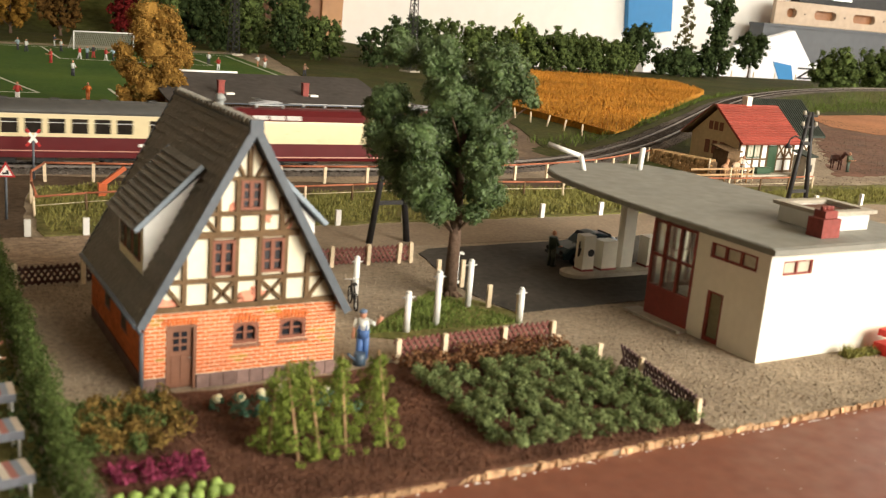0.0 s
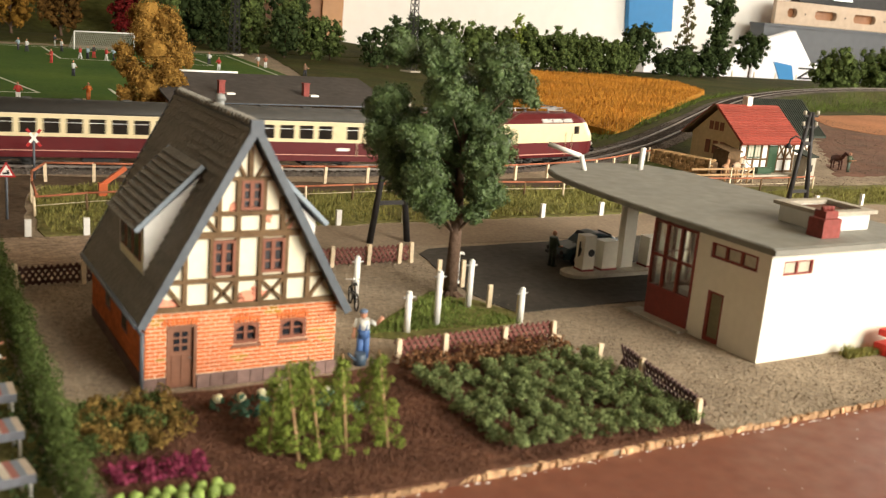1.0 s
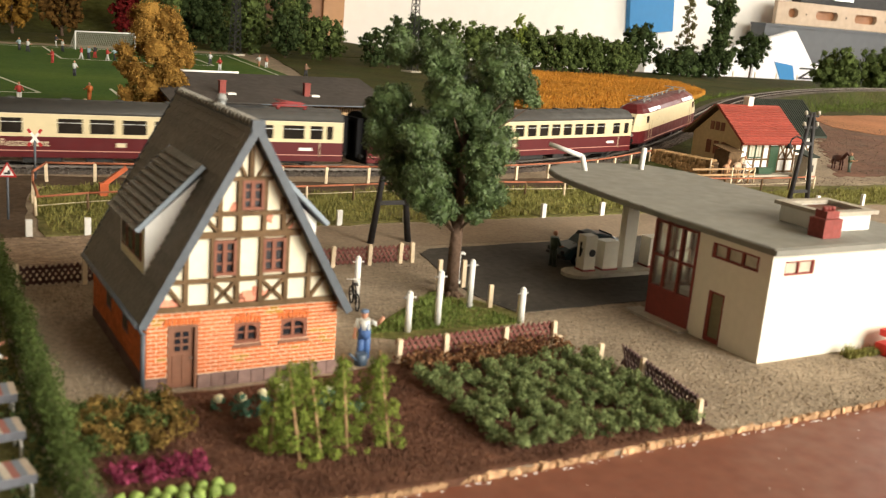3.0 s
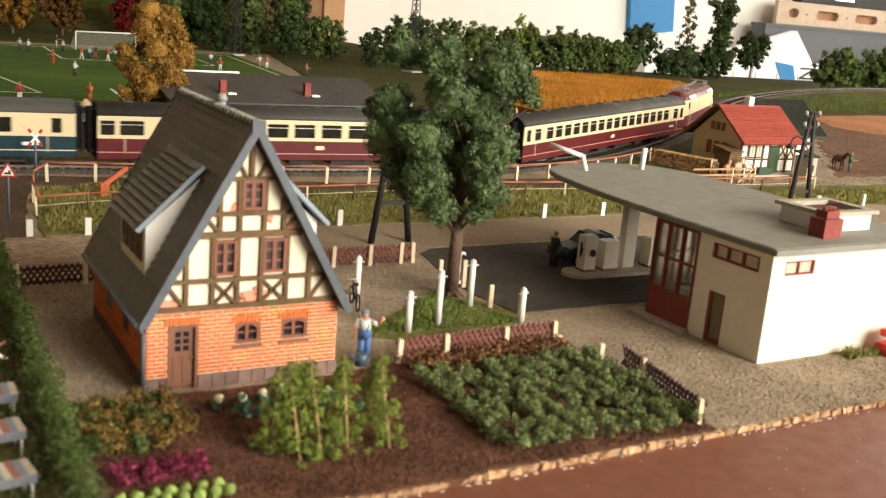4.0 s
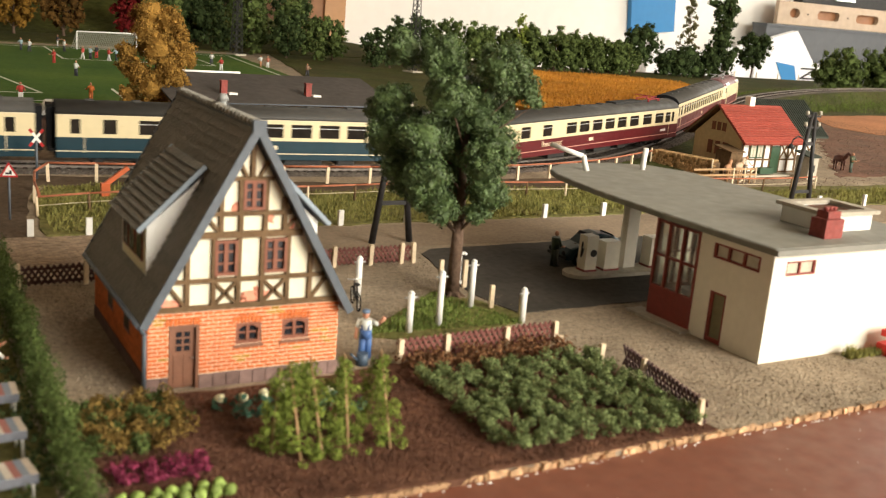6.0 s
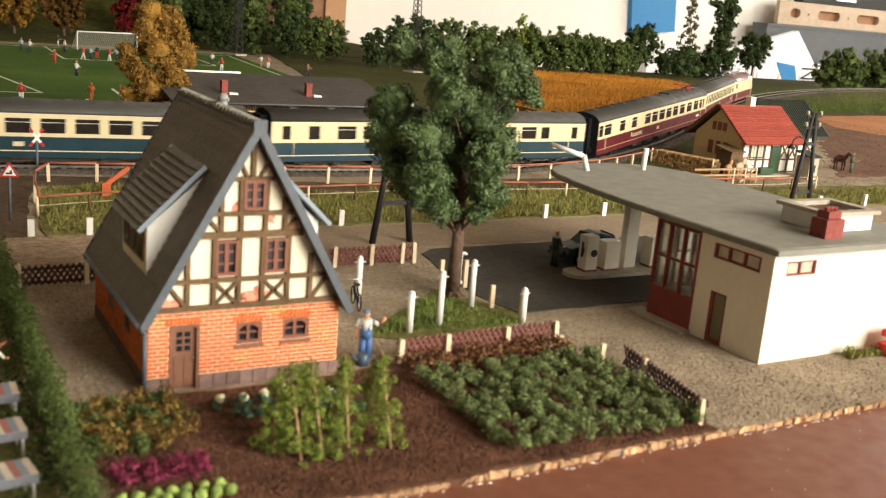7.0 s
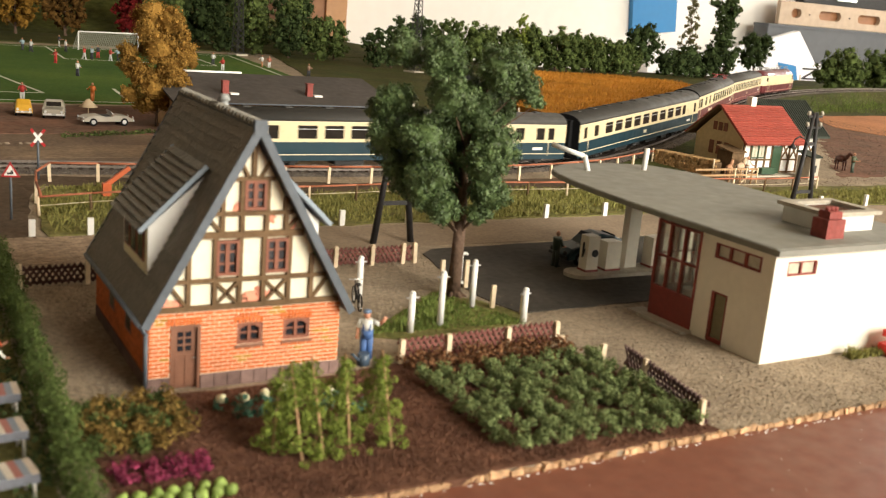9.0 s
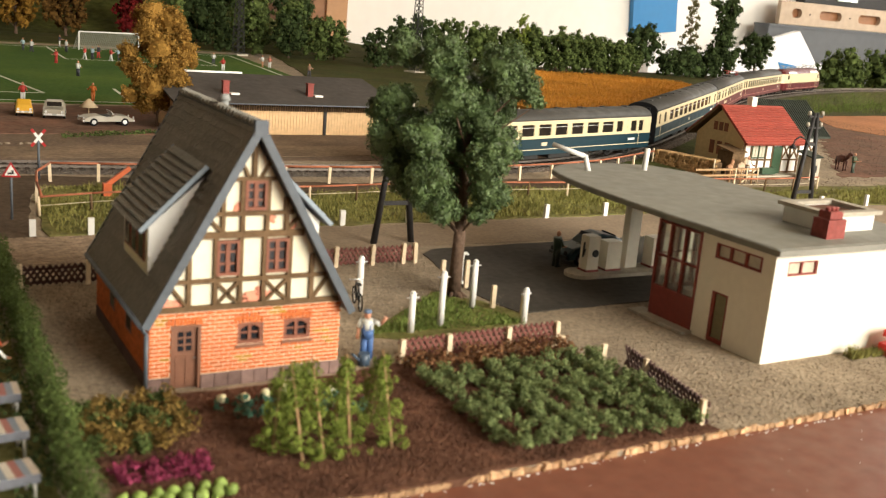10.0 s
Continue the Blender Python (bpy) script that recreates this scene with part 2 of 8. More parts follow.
# ---- room ----


def room():
    x0, x1, y0, y1, z0, z1, t = -2.6, 5.0, -2.1, 3.45, -0.95, 1.65, 0.2

    def rb(name, label, cat, *boxes, m=M_WALL):
        bm = B()
        for b in boxes:
            box(bm, *[c / K for c in b])
        return tagged(new(name, mesh_of(name, bm, m)), label, cat, kind="structure")

    # Unseen floor, ceiling and beige walls are kept dark to limit bounced light.
    rb("room_floor", "unseen brown floor of the hobby room, toned down to cut bounce", "floor", (x0 - t, x1 + t, y0 - t, y1 + t, z0 - t, z0), m=M_ROOMFLOOR)
    rb("ceiling", "unseen beige ceiling of the hobby room, toned down to cut bounce", "ceiling", (x0 - t, x1 + t, y0 - t, y1 + t, z1, z1 + t), m=M_ROOMUNSEEN)
    rb("wall_north", "plain white painted wall behind the layout", "wall", (x0 - t, x1 + t, y1, y1 + t, z0, z1))
    rb("wall_west", "unseen beige wall, toned down to cut bounce", "wall", (x0 - t, x0, y0, y1, z0, z1), m=M_ROOMUNSEEN)
    a, b, c, d = 0.35, 2.15, 2.9, 4.7
    # The opening from c to d is added for the second lamp.
    rb("wall_south", "unseen beige wall with a window opening and a second one added for fill light", "wall", (x0 - t, a, y0 - t, y0, z0, z1), (b, c, y0 - t, y0, z0, z1), (d, x1 + t, y0 - t, y0, z0, z1),
       (a, b, y0 - t, y0, z0, 0.25), (a, b, y0 - t, y0, 1.62, z1), (c, d, y0 - t, y0, z0, 0.25), (c, d, y0 - t, y0, 1.62, z1), m=M_ROOMUNSEEN)
    # This opening is added to hold the east fill lamp.
    rb("wall_east", "white painted wall with an unseen window opening added for fill light", "wall", (x1, x1 + t, y0, 1.2, z0, z1), (x1, x1 + t, 3.0, y1, z0, z1), (x1, x1 + t, 1.2, 3.0, z0, 0.25), (x1, x1 + t, 1.2, 3.0, 1.62, z1))


room()

# ---- ground ----


def ground():
    sheet("ground", [(-125, -8), (330, -8), (330, 140), (240, 151), (110, 152), (75, 232), (-125, 232)], 0.0, M_GRAVEL, "beige gravel-strewn base of the model landscape", "ground", thick=3)
    sheet("painted_board", [(-125, -90), (330, -90), (330, -8.05), (-125, -8.05)], -0.14, M_BOARD, "smooth red-brown painted board along the layout edge", "board", thick=2.5)
    sheet("garden_bed", [(-2.2, -7.95), (15.2, -7.95), (15.2, -2.2), (14.6, -0.1), (7.6, 0.0), (6.2, -0.35), (-2.2, -0.5)], 0.06, M_SOIL, "dark brown garden soil", "soil", step=0.6, edge=0.25)
    sheet("lawn", [(8.2, 3.0), (9.5, 2.3), (14.9, 2.5), (15.6, 3.6), (14.9, 5.6), (13.6, 7.4), (12.0, 5.9)], 0.05, M_GRASSG, "small triangle of green grass round the tree", "grass", step=0.5, edge=0.3)
    sheet("forecourt", [(15.7, 3.85), (21.3, 3.9), (40, 4.0), (40, 14.5), (17.2, 14.0), (16.3, 13.2), (15.4, 9.0), (15.2, 6.4)], 0.04, M_ASPH, "dark grey asphalt forecourt of the filling station", "asphalt", step=1.0, edge=0.12)
    sheet("road", [(-125, 14.6), (200, 14.6), (200, 19.2), (-125, 19.2)], 0.03, M_ROAD, "sandy beige road in front of the railway", "road", step=2.0, edge=0.15)
    sheet("grass_verge", [(0.0, 19.6), (90, 19.6), (90, 25.5), (40, 27.0), (13.0, 27.5), (11.0, 30.9), (1.6, 30.9), (0.6, 27.5)], 0.05, M_GRASSG, "green grass verge along the road", "grass", step=1.0, edge=0.4)
    sheet("crossing_road", [(-60, 19.3), (-0.6, 19.3), (0.2, 27.0), (1.2, 31.2), (11.3, 31.2), (13.2, 27.8), (42, 27.3), (42, 31.5), (20, 30.6), (2.0, 34.3), (-60, 37.0)], 0.045, M_CROSSDIRT, "dark brown trodden earth at the level crossing", "dirt", step=1, edge=0.3)
    sheet("court_grass", [(-12, -8), (-3.4, -8), (-2.9, 15), (-12, 15)], 0.03, M_GRASSG, "dark grass ground beside the hedge", "grass", step=1, edge=0.1)
    sheet("dirt_strip", [(-60, 39), (42, 39), (58, 50), (60, 73), (30, 68), (-60, 68)], 0.04, M_DIRT, "brown bare earth beside the railway", "dirt", step=2, edge=0.6)
    sheet("field_margin", [(43, 38.5), (58, 44), (72, 54), (91, 69), (112, 84), (135, 95), (175, 104), (300, 108), (300, 145), (240, 150), (57, 150), (46, 100), (43, 75), (53, 62)], 0.08, M_MEADOW, "green grass margin round the corn field", "meadow", step=2, edge=0.6)
    sheet("car_park", [(-60, 50.5), (17, 50.5), (17, 67.5), (-60, 67.5)], 0.09, M_REDDIRT, "reddish earth parking ground", "dirt", step=1, edge=0.4)
    sheet("football_pitch", [(-60, 69.5), (38, 69.5), (44, 98), (48, 141), (-60, 141)], 0.12, M_PITCH, "green turf of a football pitch", "pitch", step=3, edge=0.3)
    sheet("meadow", [(-125, 142), (108, 151), (74, 230), (-125, 230)], 0.16, M_MEADOW, "olive green meadow at the far end", "meadow", step=4, edge=0.5)
    sheet("paddock", [(66, 30), (200, 30), (240, 95), (150, 95), (110, 72)], 0.03, M_REDDIRT, "reddish brown earth beside the station", "dirt", step=1, edge=1.6)
    sheet("orange_plot", [(104, 62.5), (104.5, 55.5), (220, 54), (240, 80), (130, 77), (112, 74)], 0.07, M_ORANGEDIRT, "bare orange field", "field", step=2, edge=0.3)
    sheet("far_meadow", [(112, 76), (300, 80), (300, 108), (175, 104), (135, 95)], 0.05, M_MEADOW, "green meadow inside the railway curve", "meadow", step=2, edge=0.5)


def hill_z(x, y):
    """Height of the wooded slope behind the football pitch."""
    a = min(max((y - 172) / 56, 0), 1)
    b = min(max((96 - x - 0.1 * (y - 146)) / 30, 0), 1)
    return 17 * a * a * (3 - 2 * a) * b * b * (3 - 2 * b)


M_HILL = mat("hill_turf", (0.075, 0.082, 0.02), 0.95, 0.4, 0.8, 0.1, 0.9, 3.0, second=(0.05, 0.052, 0.015), mix_scale=0.12)


def hillside():
    nx, ny = 60, 34
    vs = []
    for j in range(ny + 1):
        for i in range(nx + 1):
            x, y = -60 + 160 * i / nx, 144 + 86 * j / ny
            z = hill_z(x, y)
            vs.append((x, y, z + 0.2 + min(z, 1) * 0.9 * noise.noise(V(x * 0.12, y * 0.12, 3)) - (0.4 if z < 0.05 else 0)))
    fs = [(j * (nx + 1) + i, j * (nx + 1) + i + 1, (j + 1) * (nx + 1) + i + 1, (j + 1) * (nx + 1) + i) for j in range(ny) for i in range(nx)]
    tagged(fast("hillside", vs, fs, M_HILL, smooth=True), "dark olive grassy hillside behind the pitch", "hill", kind="structure")


ground()
hillside()

M_SILVER_PIPE = mat("flue_grey", (0.3, 0.31, 0.3), 0.6, 0.15)
# ---- the half-timbered house ----


def ring(bm, x0, x1, z0, z1, y0, y1, w):
    """A closed rectangular frame, w wide, between the planes y0 and y1."""
    o = [(x0, z0), (x1, z0), (x1, z1), (x0, z1)]
    i = [(x0 + w, z0 + w), (x1 - w, z0 + w), (x1 - w, z1 - w), (x0 + w, z1 - w)]
    q = [[bm.verts.new((x, y, z)) for x, z in p] for y in (y0, y1) for p in (o, i)]
    for k in range(4):
        n = (k + 1) % 4
        bm.faces.new((q[0][k], q[0][n], q[1][n], q[1][k])), bm.faces.new((q[2][k], q[3][k], q[3][n], q[2][n]))
        bm.faces.new((q[0][k], q[2][k], q[2][n], q[0][n])), bm.faces.new((q[1][k], q[1][n], q[3][n], q[3][k]))
    return bm


def pane_window(parent, x0, x1, z0, z1, y, cols, rows, frame_m, name="window", depth=0.16, bar=0.07, outer=0.09, glass=None, label=""):
    """A window in a wall that faces -y: frame, glazing bars as one frame mesh, and a pane behind."""
    bm = ring(B(), x0, x1, z0, z1, y - 0.03, y + depth, outer)
    fr = part(name, bm, frame_m, parent, label)
    for i in range(1, cols):
        xc = x0 + (x1 - x0) * i / cols
        w = bar * (0.9 if i * 2 == cols else 0.5)
        part("glazing_bar", box(B(), xc - w, xc + w, y + 0.02, y + depth - 0.02, z0 + outer, z1 - outer), frame_m, fr)
    for i in range(1, rows):
        zc = z0 + (z1 - z0) * i / rows
        part("glazing_bar", box(B(), x0 + outer, x1 - outer, y + 0.04, y + depth - 0.03, zc - bar * 0.4, zc + bar * 0.4), frame_m, fr)
    part("pane", box(B(), x0 + outer * 0.5, x1 - outer * 0.5, y + 0.09, y + 0.11, z0 + outer * 0.5, z1 - outer * 0.5), glass or M_DARKGLASS, fr)
    return fr


HW, HL, HB = 6.04, 7.67, 2.45
OPEN = [(0.63, 1.53, 0.0, 2.04), (2.66, 3.47, 1.27, 1.95), (4.14, 5.02, 1.29, 1.96)]


def roof_z(x):
    """Underside of the roof over the gable wall."""
    return 7.62 - abs(x - HW / 2) * 1.72


def course(bm, m, a, b, ys, z, zl, zu):
    """One course of slates: a stepped strip, each slate a little off its neighbours, with a nick at every joint."""
    rows = []
    for k, y in enumerate(ys):
        for dy, dz in ((-0.014, 0.0), (0.0, -0.035), (0.014, 0.0)) if 0 < k < len(ys) - 1 else ((0.0, 0.0),):
            j = random.uniform(-0.006, 0.006) if dz == 0 else 0
            rows.append([bm.verts.new(m @ V(*p)) for p in ((a, y + dy, z), (a + j, y + dy, zl + dz + j), (b, y + dy, zu + dz * 0.2))])
    for p, q in zip(rows, rows[1:]):
        bm.faces.new((p[0], q[0], q[1], p[1])), bm.faces.new((p[1], q[1], q[2], p[2]))


def house():
    h = thing("timber_house", 0, 0, 0, 0, "steep-roofed cottage, orange brick below, cream half-timbered gable above", "house")
    # ground floor core with openings cut as recesses
    bm = B()
    cuts = sorted(OPEN)
    xs = [0.02]
    for a, b, c, d in cuts:
        box(bm, xs[-1], a, 0.02, 0.4, 0.4, HB)
        box(bm, a, b, 0.02, 0.4, d, HB)
        if c > 0.5:
            box(bm, a, b, 0.02, 0.4, 0.4, c)
        xs.append(b)
    box(bm, xs[-1], HW - 0.02, 0.02, 0.4, 0.4, HB)
    box(bm, 0.02, 0.4, 0.4, HL, 0.4, HB), box(bm, HW - 0.4, HW - 0.02, 0.4, HL, 0.4, HB), box(bm, 0.4, HW - 0.4, HL - 0.4, HL, 0.4, HB)
    wall = part("brick_wall", bm, M_MORTAR, h, "pale mortar bed behind the bricks")
    part("floor_slab", box(B(), 0.1, HW - 0.1, 0.1, HL - 0.1, HB, HB + 0.06), M_TIMBER, h)
    # plinth stones
    for a, b in ((-0.04, 0.62), (1.54, HW + 0.04)):
        x = a
        while x < b - 0.05:
            w = min(0.42, b - x)
            part("plinth_stone", box(B(), x + 0.01, x + w - 0.01, -0.05, 0.3, 0, 0.43), M_PLINTH, h, bevel=0.015)
            x += w
    part("plinth", box(B(), -0.04, 0.3, 0.3, HL, 0, 0.43), M_PLINTH, h)
    # upper gable: plaster panel, then timbers proud of it
    bm = B()
    vs = [(0.12, HB + 0.06), (HW - 0.12, HB + 0.06), (HW - 0.12, roof_z(0.12)), (HW / 2, roof_z(HW / 2)), (0.12, roof_z(0.12))]
    for y in (0.06,):
        a = [bm.verts.new((x, y, z)) for x, z in vs]
        b = [bm.verts.new((x, HL - 0.06, z)) for x, z in vs]
        bm.faces.new(a), bm.faces.new(b[::-1])
        for i in range(5):
            bm.faces.new((a[i], b[i], b[(i + 1) % 5], a[(i + 1) % 5]))
    part("gable_plaster", bm, M_PANEL, h, "cream plaster gable infill")

    def timber(x0, z0, x1, z1, w=0.13):
        d = V(x1 - x0, 0, z1 - z0).normalized()
        n = V(-d.z, 0, d.x) * w / 2
        p, q = V(x0, 0, z0), V(x1, 0, z1)
        bm = B()
        fr = [bm.verts.new(v + V(0, -0.05, 0)) for v in (p - n, q - n, q + n, p + n)]
        bk = [bm.verts.new(v + V(0, 0.1, 0)) for v in (p - n, q - n, q + n, p + n)]
        bm.faces.new(fr), bm.faces.new(bk[::-1])
        for i in range(4):
            bm.faces.new((fr[i], bk[i], bk[(i + 1) % 4], fr[(i + 1) % 4]))
        part("timber", bm, M_TIMBER, h, bevel=0.012)

    for z, w in ((2.53, 0.17), (3.36, 0.13), (4.74, 0.2), (5.38, 0.13), (6.42, 0.12)):
        k = (7.55 - z) / 1.72
        timber(HW / 2 - k, z, HW / 2 + k, z, w)
    for x in (1.13, 1.92, 2.68, 3.42, 4.23, 4.98):
        timber(x, 2.6, x, 3.3), timber(x, 3.42, x, min(4.65, roof_z(x) - 0.2))
    for x in (2.1, 2.7, 3.46, 4.08):
        timber(x, 4.83, x, 5.32)
    timber(2.68, 5.44, 2.68, 6.37), timber(3.47, 5.44, 3.47, 6.37)
    timber(2.1, 5.44, 2.1, 5.85), timber(4.05, 5.44, 4.05, 5.85)
    timber(HW / 2, 6.5, HW / 2, 7.4), timber(2.62, 6.95, 2.86, 6.45, 0.09), timber(3.5, 6.95, 3.22, 6.45, 0.09)
    for a, b in ((1.98, 2.62), (3.48, 4.17)):
        timber(a, 2.63, b, 3.28, 0.09), timber(a, 3.28, b, 2.63, 0.09)
    timber(0.62, 3.22, 1.06, 2.63, 0.1), timber(5.05, 2.63, 5.5, 3.25, 0.1)
    timber(1.75, 5.2, 2.05, 4.86, 0.09), timber(4.14, 4.86, 4.42, 5.2, 0.09)
    timber(1.98, 3.42, 1.98, 3.5, 0.1)
    for x0, x1, z0, z1 in ((1.93, 2.63, 3.5, 4.58), (3.45, 4.18, 3.52, 4.58), (2.74, 3.42, 5.48, 6.38)):
        pane_window(h, x0, x1, z0, z1, -0.04, 2, 3, M_WINFRAME, label="brown two-leaf window")
    for a, b, c, d in OPEN[1:]:
        fw = pane_window(h, a, b, c, d, 0.06, 2, 2, M_WINFRAME, label="small brown brick-arched window", bar=0.055, outer=0.1)
        # curved head of the frame
        for sg in (-1, 1):
            xe, xc = (a, (a + b) / 2) if sg < 0 else (b, (a + b) / 2)
            bm = B()
            q = [(xe, d - 0.02), (xe, d - 0.3), (xe - sg * 0.14, d - 0.17), (xe + (xc - xe) * 0.6, d - 0.1), (xc, d - 0.085), (xc, d - 0.02)]
            f0 = [bm.verts.new((x, 0.02, z)) for x, z in q]
            f1 = [bm.verts.new((x, 0.1, z)) for x, z in q]
            bm.faces.new(f0), bm.faces.new(f1[::-1])
            for i in range(len(q)):
                bm.faces.new((f0[i], f1[i], f1[(i + 1) % len(q)], f0[(i + 1) % len(q)]))
            part("arched_head", bm, M_WINFRAME, fw)
        part("sill", box(B(), a - 0.06, b + 0.06, -0.06, 0.1, c - 0.1, c - 0.01), M_DOOR, h, bevel=0.01)
    # exposed brick patches where plaster has fallen
    for x, z, rx, rz_ in ((0.62, 2.68, 0.36, 0.16), (3.12, 2.72, 0.3, 0.2), (3.3, 2.92, 0.12, 0.16), (3.6, 2.8, 0.14, 0.12), (2.56, 5.55, 0.13, 0.16), (3.62, 5.2, 0.12, 0.14), (4.3, 4.98, 0.1, 0.14)):
        part("bare_brick", blob(B(), (x, 0.058, z), rx, 0.014, rz_, 0.45, 3, x), M_BARE, h, "salmon-coloured bare brick patch")
    # door
    a, b, c, d = OPEN[0]
    part("door_frame", box(box(box(B(), a, a + 0.09, -0.02, 0.25, 0.02, d), b - 0.09, b, -0.02, 0.25, 0.02, d), a + 0.09, b - 0.09, -0.02, 0.25, d - 0.09, d), M_DOOR, h)
    bm = box(B(), a + 0.09, b - 0.09, 0.1, 0.16, 0.04, d - 0.09)
    for i in range(2):
        box(bm, a + 0.17 + i * 0.3, a + 0.42 + i * 0.3, 0.08, 0.1, 0.15, 1.1)
    dr = part("door", bm, M_DOOR, h, "brown panelled door with small panes", bevel=0.01)
    for i in range(2):
        for j in range(3):
            part("pane", box(B(), 0.86 + i * 0.24, 1.04 + i * 0.24, 0.085, 0.1, 1.2 + j * 0.22, 1.36 + j * 0.22), M_DARKGLASS, dr)
    part("handle", rod(B(), (1.32, 0.03, 0.98), (1.4, 0.03, 0.98), 0.025), M_STEEL, dr)
    # side windows in the brick flank
    for y in (2.2, 4.6):
        fw = part("side_window", box(B(), -0.03, 0.05, y, y + 0.8, 1.1, 1.95), M_WINFRAME, h)
        part("pane", box(B(), -0.035, -0.02, y + 0.1, y + 0.7, 1.2, 1.85), M_DARKGLASS, fw)
    # roof: two decks with courses of slates
    ez, ex, rzz, oy = 2.22, -0.24, 8.08, 0.37
    sl = math.hypot(HW / 2 - ex, rzz - ez)
    ang = math.atan2(rzz - ez, HW / 2 - ex)
    courses = 22
    for side in (0, 1):
        m = Matrix.Translation((ex, 0, ez)) @ Matrix.Rotation(-ang, 4, "Y")
        if side:
            m = Matrix.Translation((HW, 0, 0)) @ Matrix.Diagonal((-1, 1, 1, 1)) @ m
        deck = part("roof_deck", box(B(), 0, sl, -oy + 0.05, HL + oy - 0.05, -0.16, -0.02, m), M_TILEEDGE, h)
        for i in range(courses):
            a, b = sl * i / courses, sl * (i + 1) / courses
            bm = B()
            ny = 26
            course(bm, m, a - 0.03, b, [-oy + (HL + 2 * oy) * j / ny for j in range(ny + 1)], -0.02, 0.072, 0.008)
            part("slate_course", bm, M_TILE, deck)
        # verge boards
        for y0 in (-oy - 0.07, HL + oy):
            part("verge_board", box(B(), -0.05, sl + 0.06, y0, y0 + 0.07, -0.17, 0.075, m), M_TILEEDGE, h, "blue-grey verge board")
    for i in range(24):
        y = -oy + i * (HL + 2 * oy) / 24
        part("ridge_tile", rod(B(), (HW / 2, y, rzz - 0.0), (HW / 2, y + 0.37, rzz - 0.03), 0.16, 0.13, 8), M_TILE, h)
    part("ridge_cap", box(B(), HW / 2 - 0.2, HW / 2 + 0.2, -oy - 0.1, -oy + 0.1, rzz - 0.34, rzz + 0.13), M_TILEEDGE, h, "blue-grey ridge end cap", bevel=0.07)
    # gutter and downpipe
    part("gutter", rod(B(), (ex - 0.08, -0.3, ez - 0.02), (ex - 0.08, HL + 0.3, ez - 0.02), 0.085), M_TILEEDGE, h, "grey rain gutter")
    bm = rod(B(), (ex - 0.06, -0.12, ez - 0.05), (-0.1, -0.06, 1.85), 0.06)
    rod(bm, (-0.1, -0.06, 1.9), (-0.1, -0.06, 0.05), 0.07)
    part("downpipe", bm, M_TILEEDGE, h, "grey rain pipe")
    # shed dormers on both slopes
    for side in (0, 1):
        mm = Matrix.Identity(4) if not side else Matrix.Translation((HW, 0, 0)) @ Matrix.Diagonal((-1, 1, 1, 1))
        y0, y1, xf, zt, zb = 1.45, 4.7, 0.28, 4.72, 3.1
        xb, zr = 2.0, 6.45
        d = part("dormer_front", box(B(), xf, xf + 0.1, y0 + 0.1, y1 - 0.1, zb, zt, mm), M_PANEL, h, "pale dormer front")
        for y in (y0, y1 - 0.1):
            bm = B()
            a = [bm.verts.new(mm @ V(x, yy, z)) for yy in (y, y + 0.1) for x, z in ((xf, zb), (xf, zt), (xb, zr - 0.2))]
            bm.faces.new(a[:3]), bm.faces.new(a[3:][::-1])
            for i in range(3):
                bm.faces.new((a[i], a[3 + i], a[3 + (i + 1) % 3], a[(i + 1) % 3]))
            part("dormer_cheek", bm, M_WHITE, d, "pale grey dormer cheek")
        for k in range(3):
            yy = y0 + 0.35 + k * 0.92
            part("dormer_window", box(B(), xf - 0.05, xf, yy, yy + 0.75, zb + 0.45, zt - 0.15, mm), M_WINFRAME, d)
            for q in range(2):
                part("pane", box(B(), xf - 0.06, xf - 0.045, yy + 0.08 + q * 0.32, yy + 0.36 + q * 0.32, zb + 0.52, zt - 0.22, mm), M_DARKGLASS, d)
        rl = math.hypot(xb - xf + 0.25, zr - zt + 0.2)
        ra = math.atan2(zr - zt + 0.2, xb - xf + 0.25)
        m = mm @ Matrix.Translation((xf - 0.25, 0, zt - 0.12)) @ Matrix.Rotation(-ra, 4, "Y")
        rf = part("dormer_roof", box(B(), 0, rl, y0 - 0.25, y1 + 0.25, -0.02, 0.1, m), M_TILEEDGE, h, "pale-edged slate dormer roof")
        for yy in (y0 - 0.29, y1 + 0.25):
            part("dormer_verge", box(B(), -0.02, rl, yy, yy + 0.05, 0.02, 0.15, m), M_PALEBLUE, rf, "pale blue-grey verge trim")
        for i in range(11):
            a, b = rl * i / 11, rl * (i + 1) / 11
            bm = B()
            course(bm, m, a - 0.03, b, [y0 - 0.25 + (y1 - y0 + 0.5) * j / 10 for j in range(11)], 0.1, 0.195, 0.11)
            part("slate_course", bm, M_TILE, rf)
    # small chimney pot on the ridge towards the back
    part("chimney", rod(rod(B(), (HW / 2 + 0.15, 3.6, 7.0), (HW / 2 + 0.15, 3.6, 8.4), 0.13), (HW / 2 + 0.15, 3.6, 8.3), (HW / 2 + 0.15, 3.6, 8.5), 0.2, 0.12), M_SILVER_PIPE, h, "pale grey flue pipe on the ridge")
    return h, wall


M_BARE = mat("bare_brick", (0.72, 0.3, 0.2), 0.85, 0.2, 7.0, 1.0, 0.2, 9.0)
M_PALEBLUE = mat("blue_grey_trim", (0.26, 0.31, 0.36), 0.6, 0.1, 4.0, 0.5)
M_MOSSBRICK = mat("mossy_brick", (0.42, 0.22, 0.04), 0.8, 0.2, 6.0, 0.5, per=0.15)
HOUSE, BRICKWALL = house()


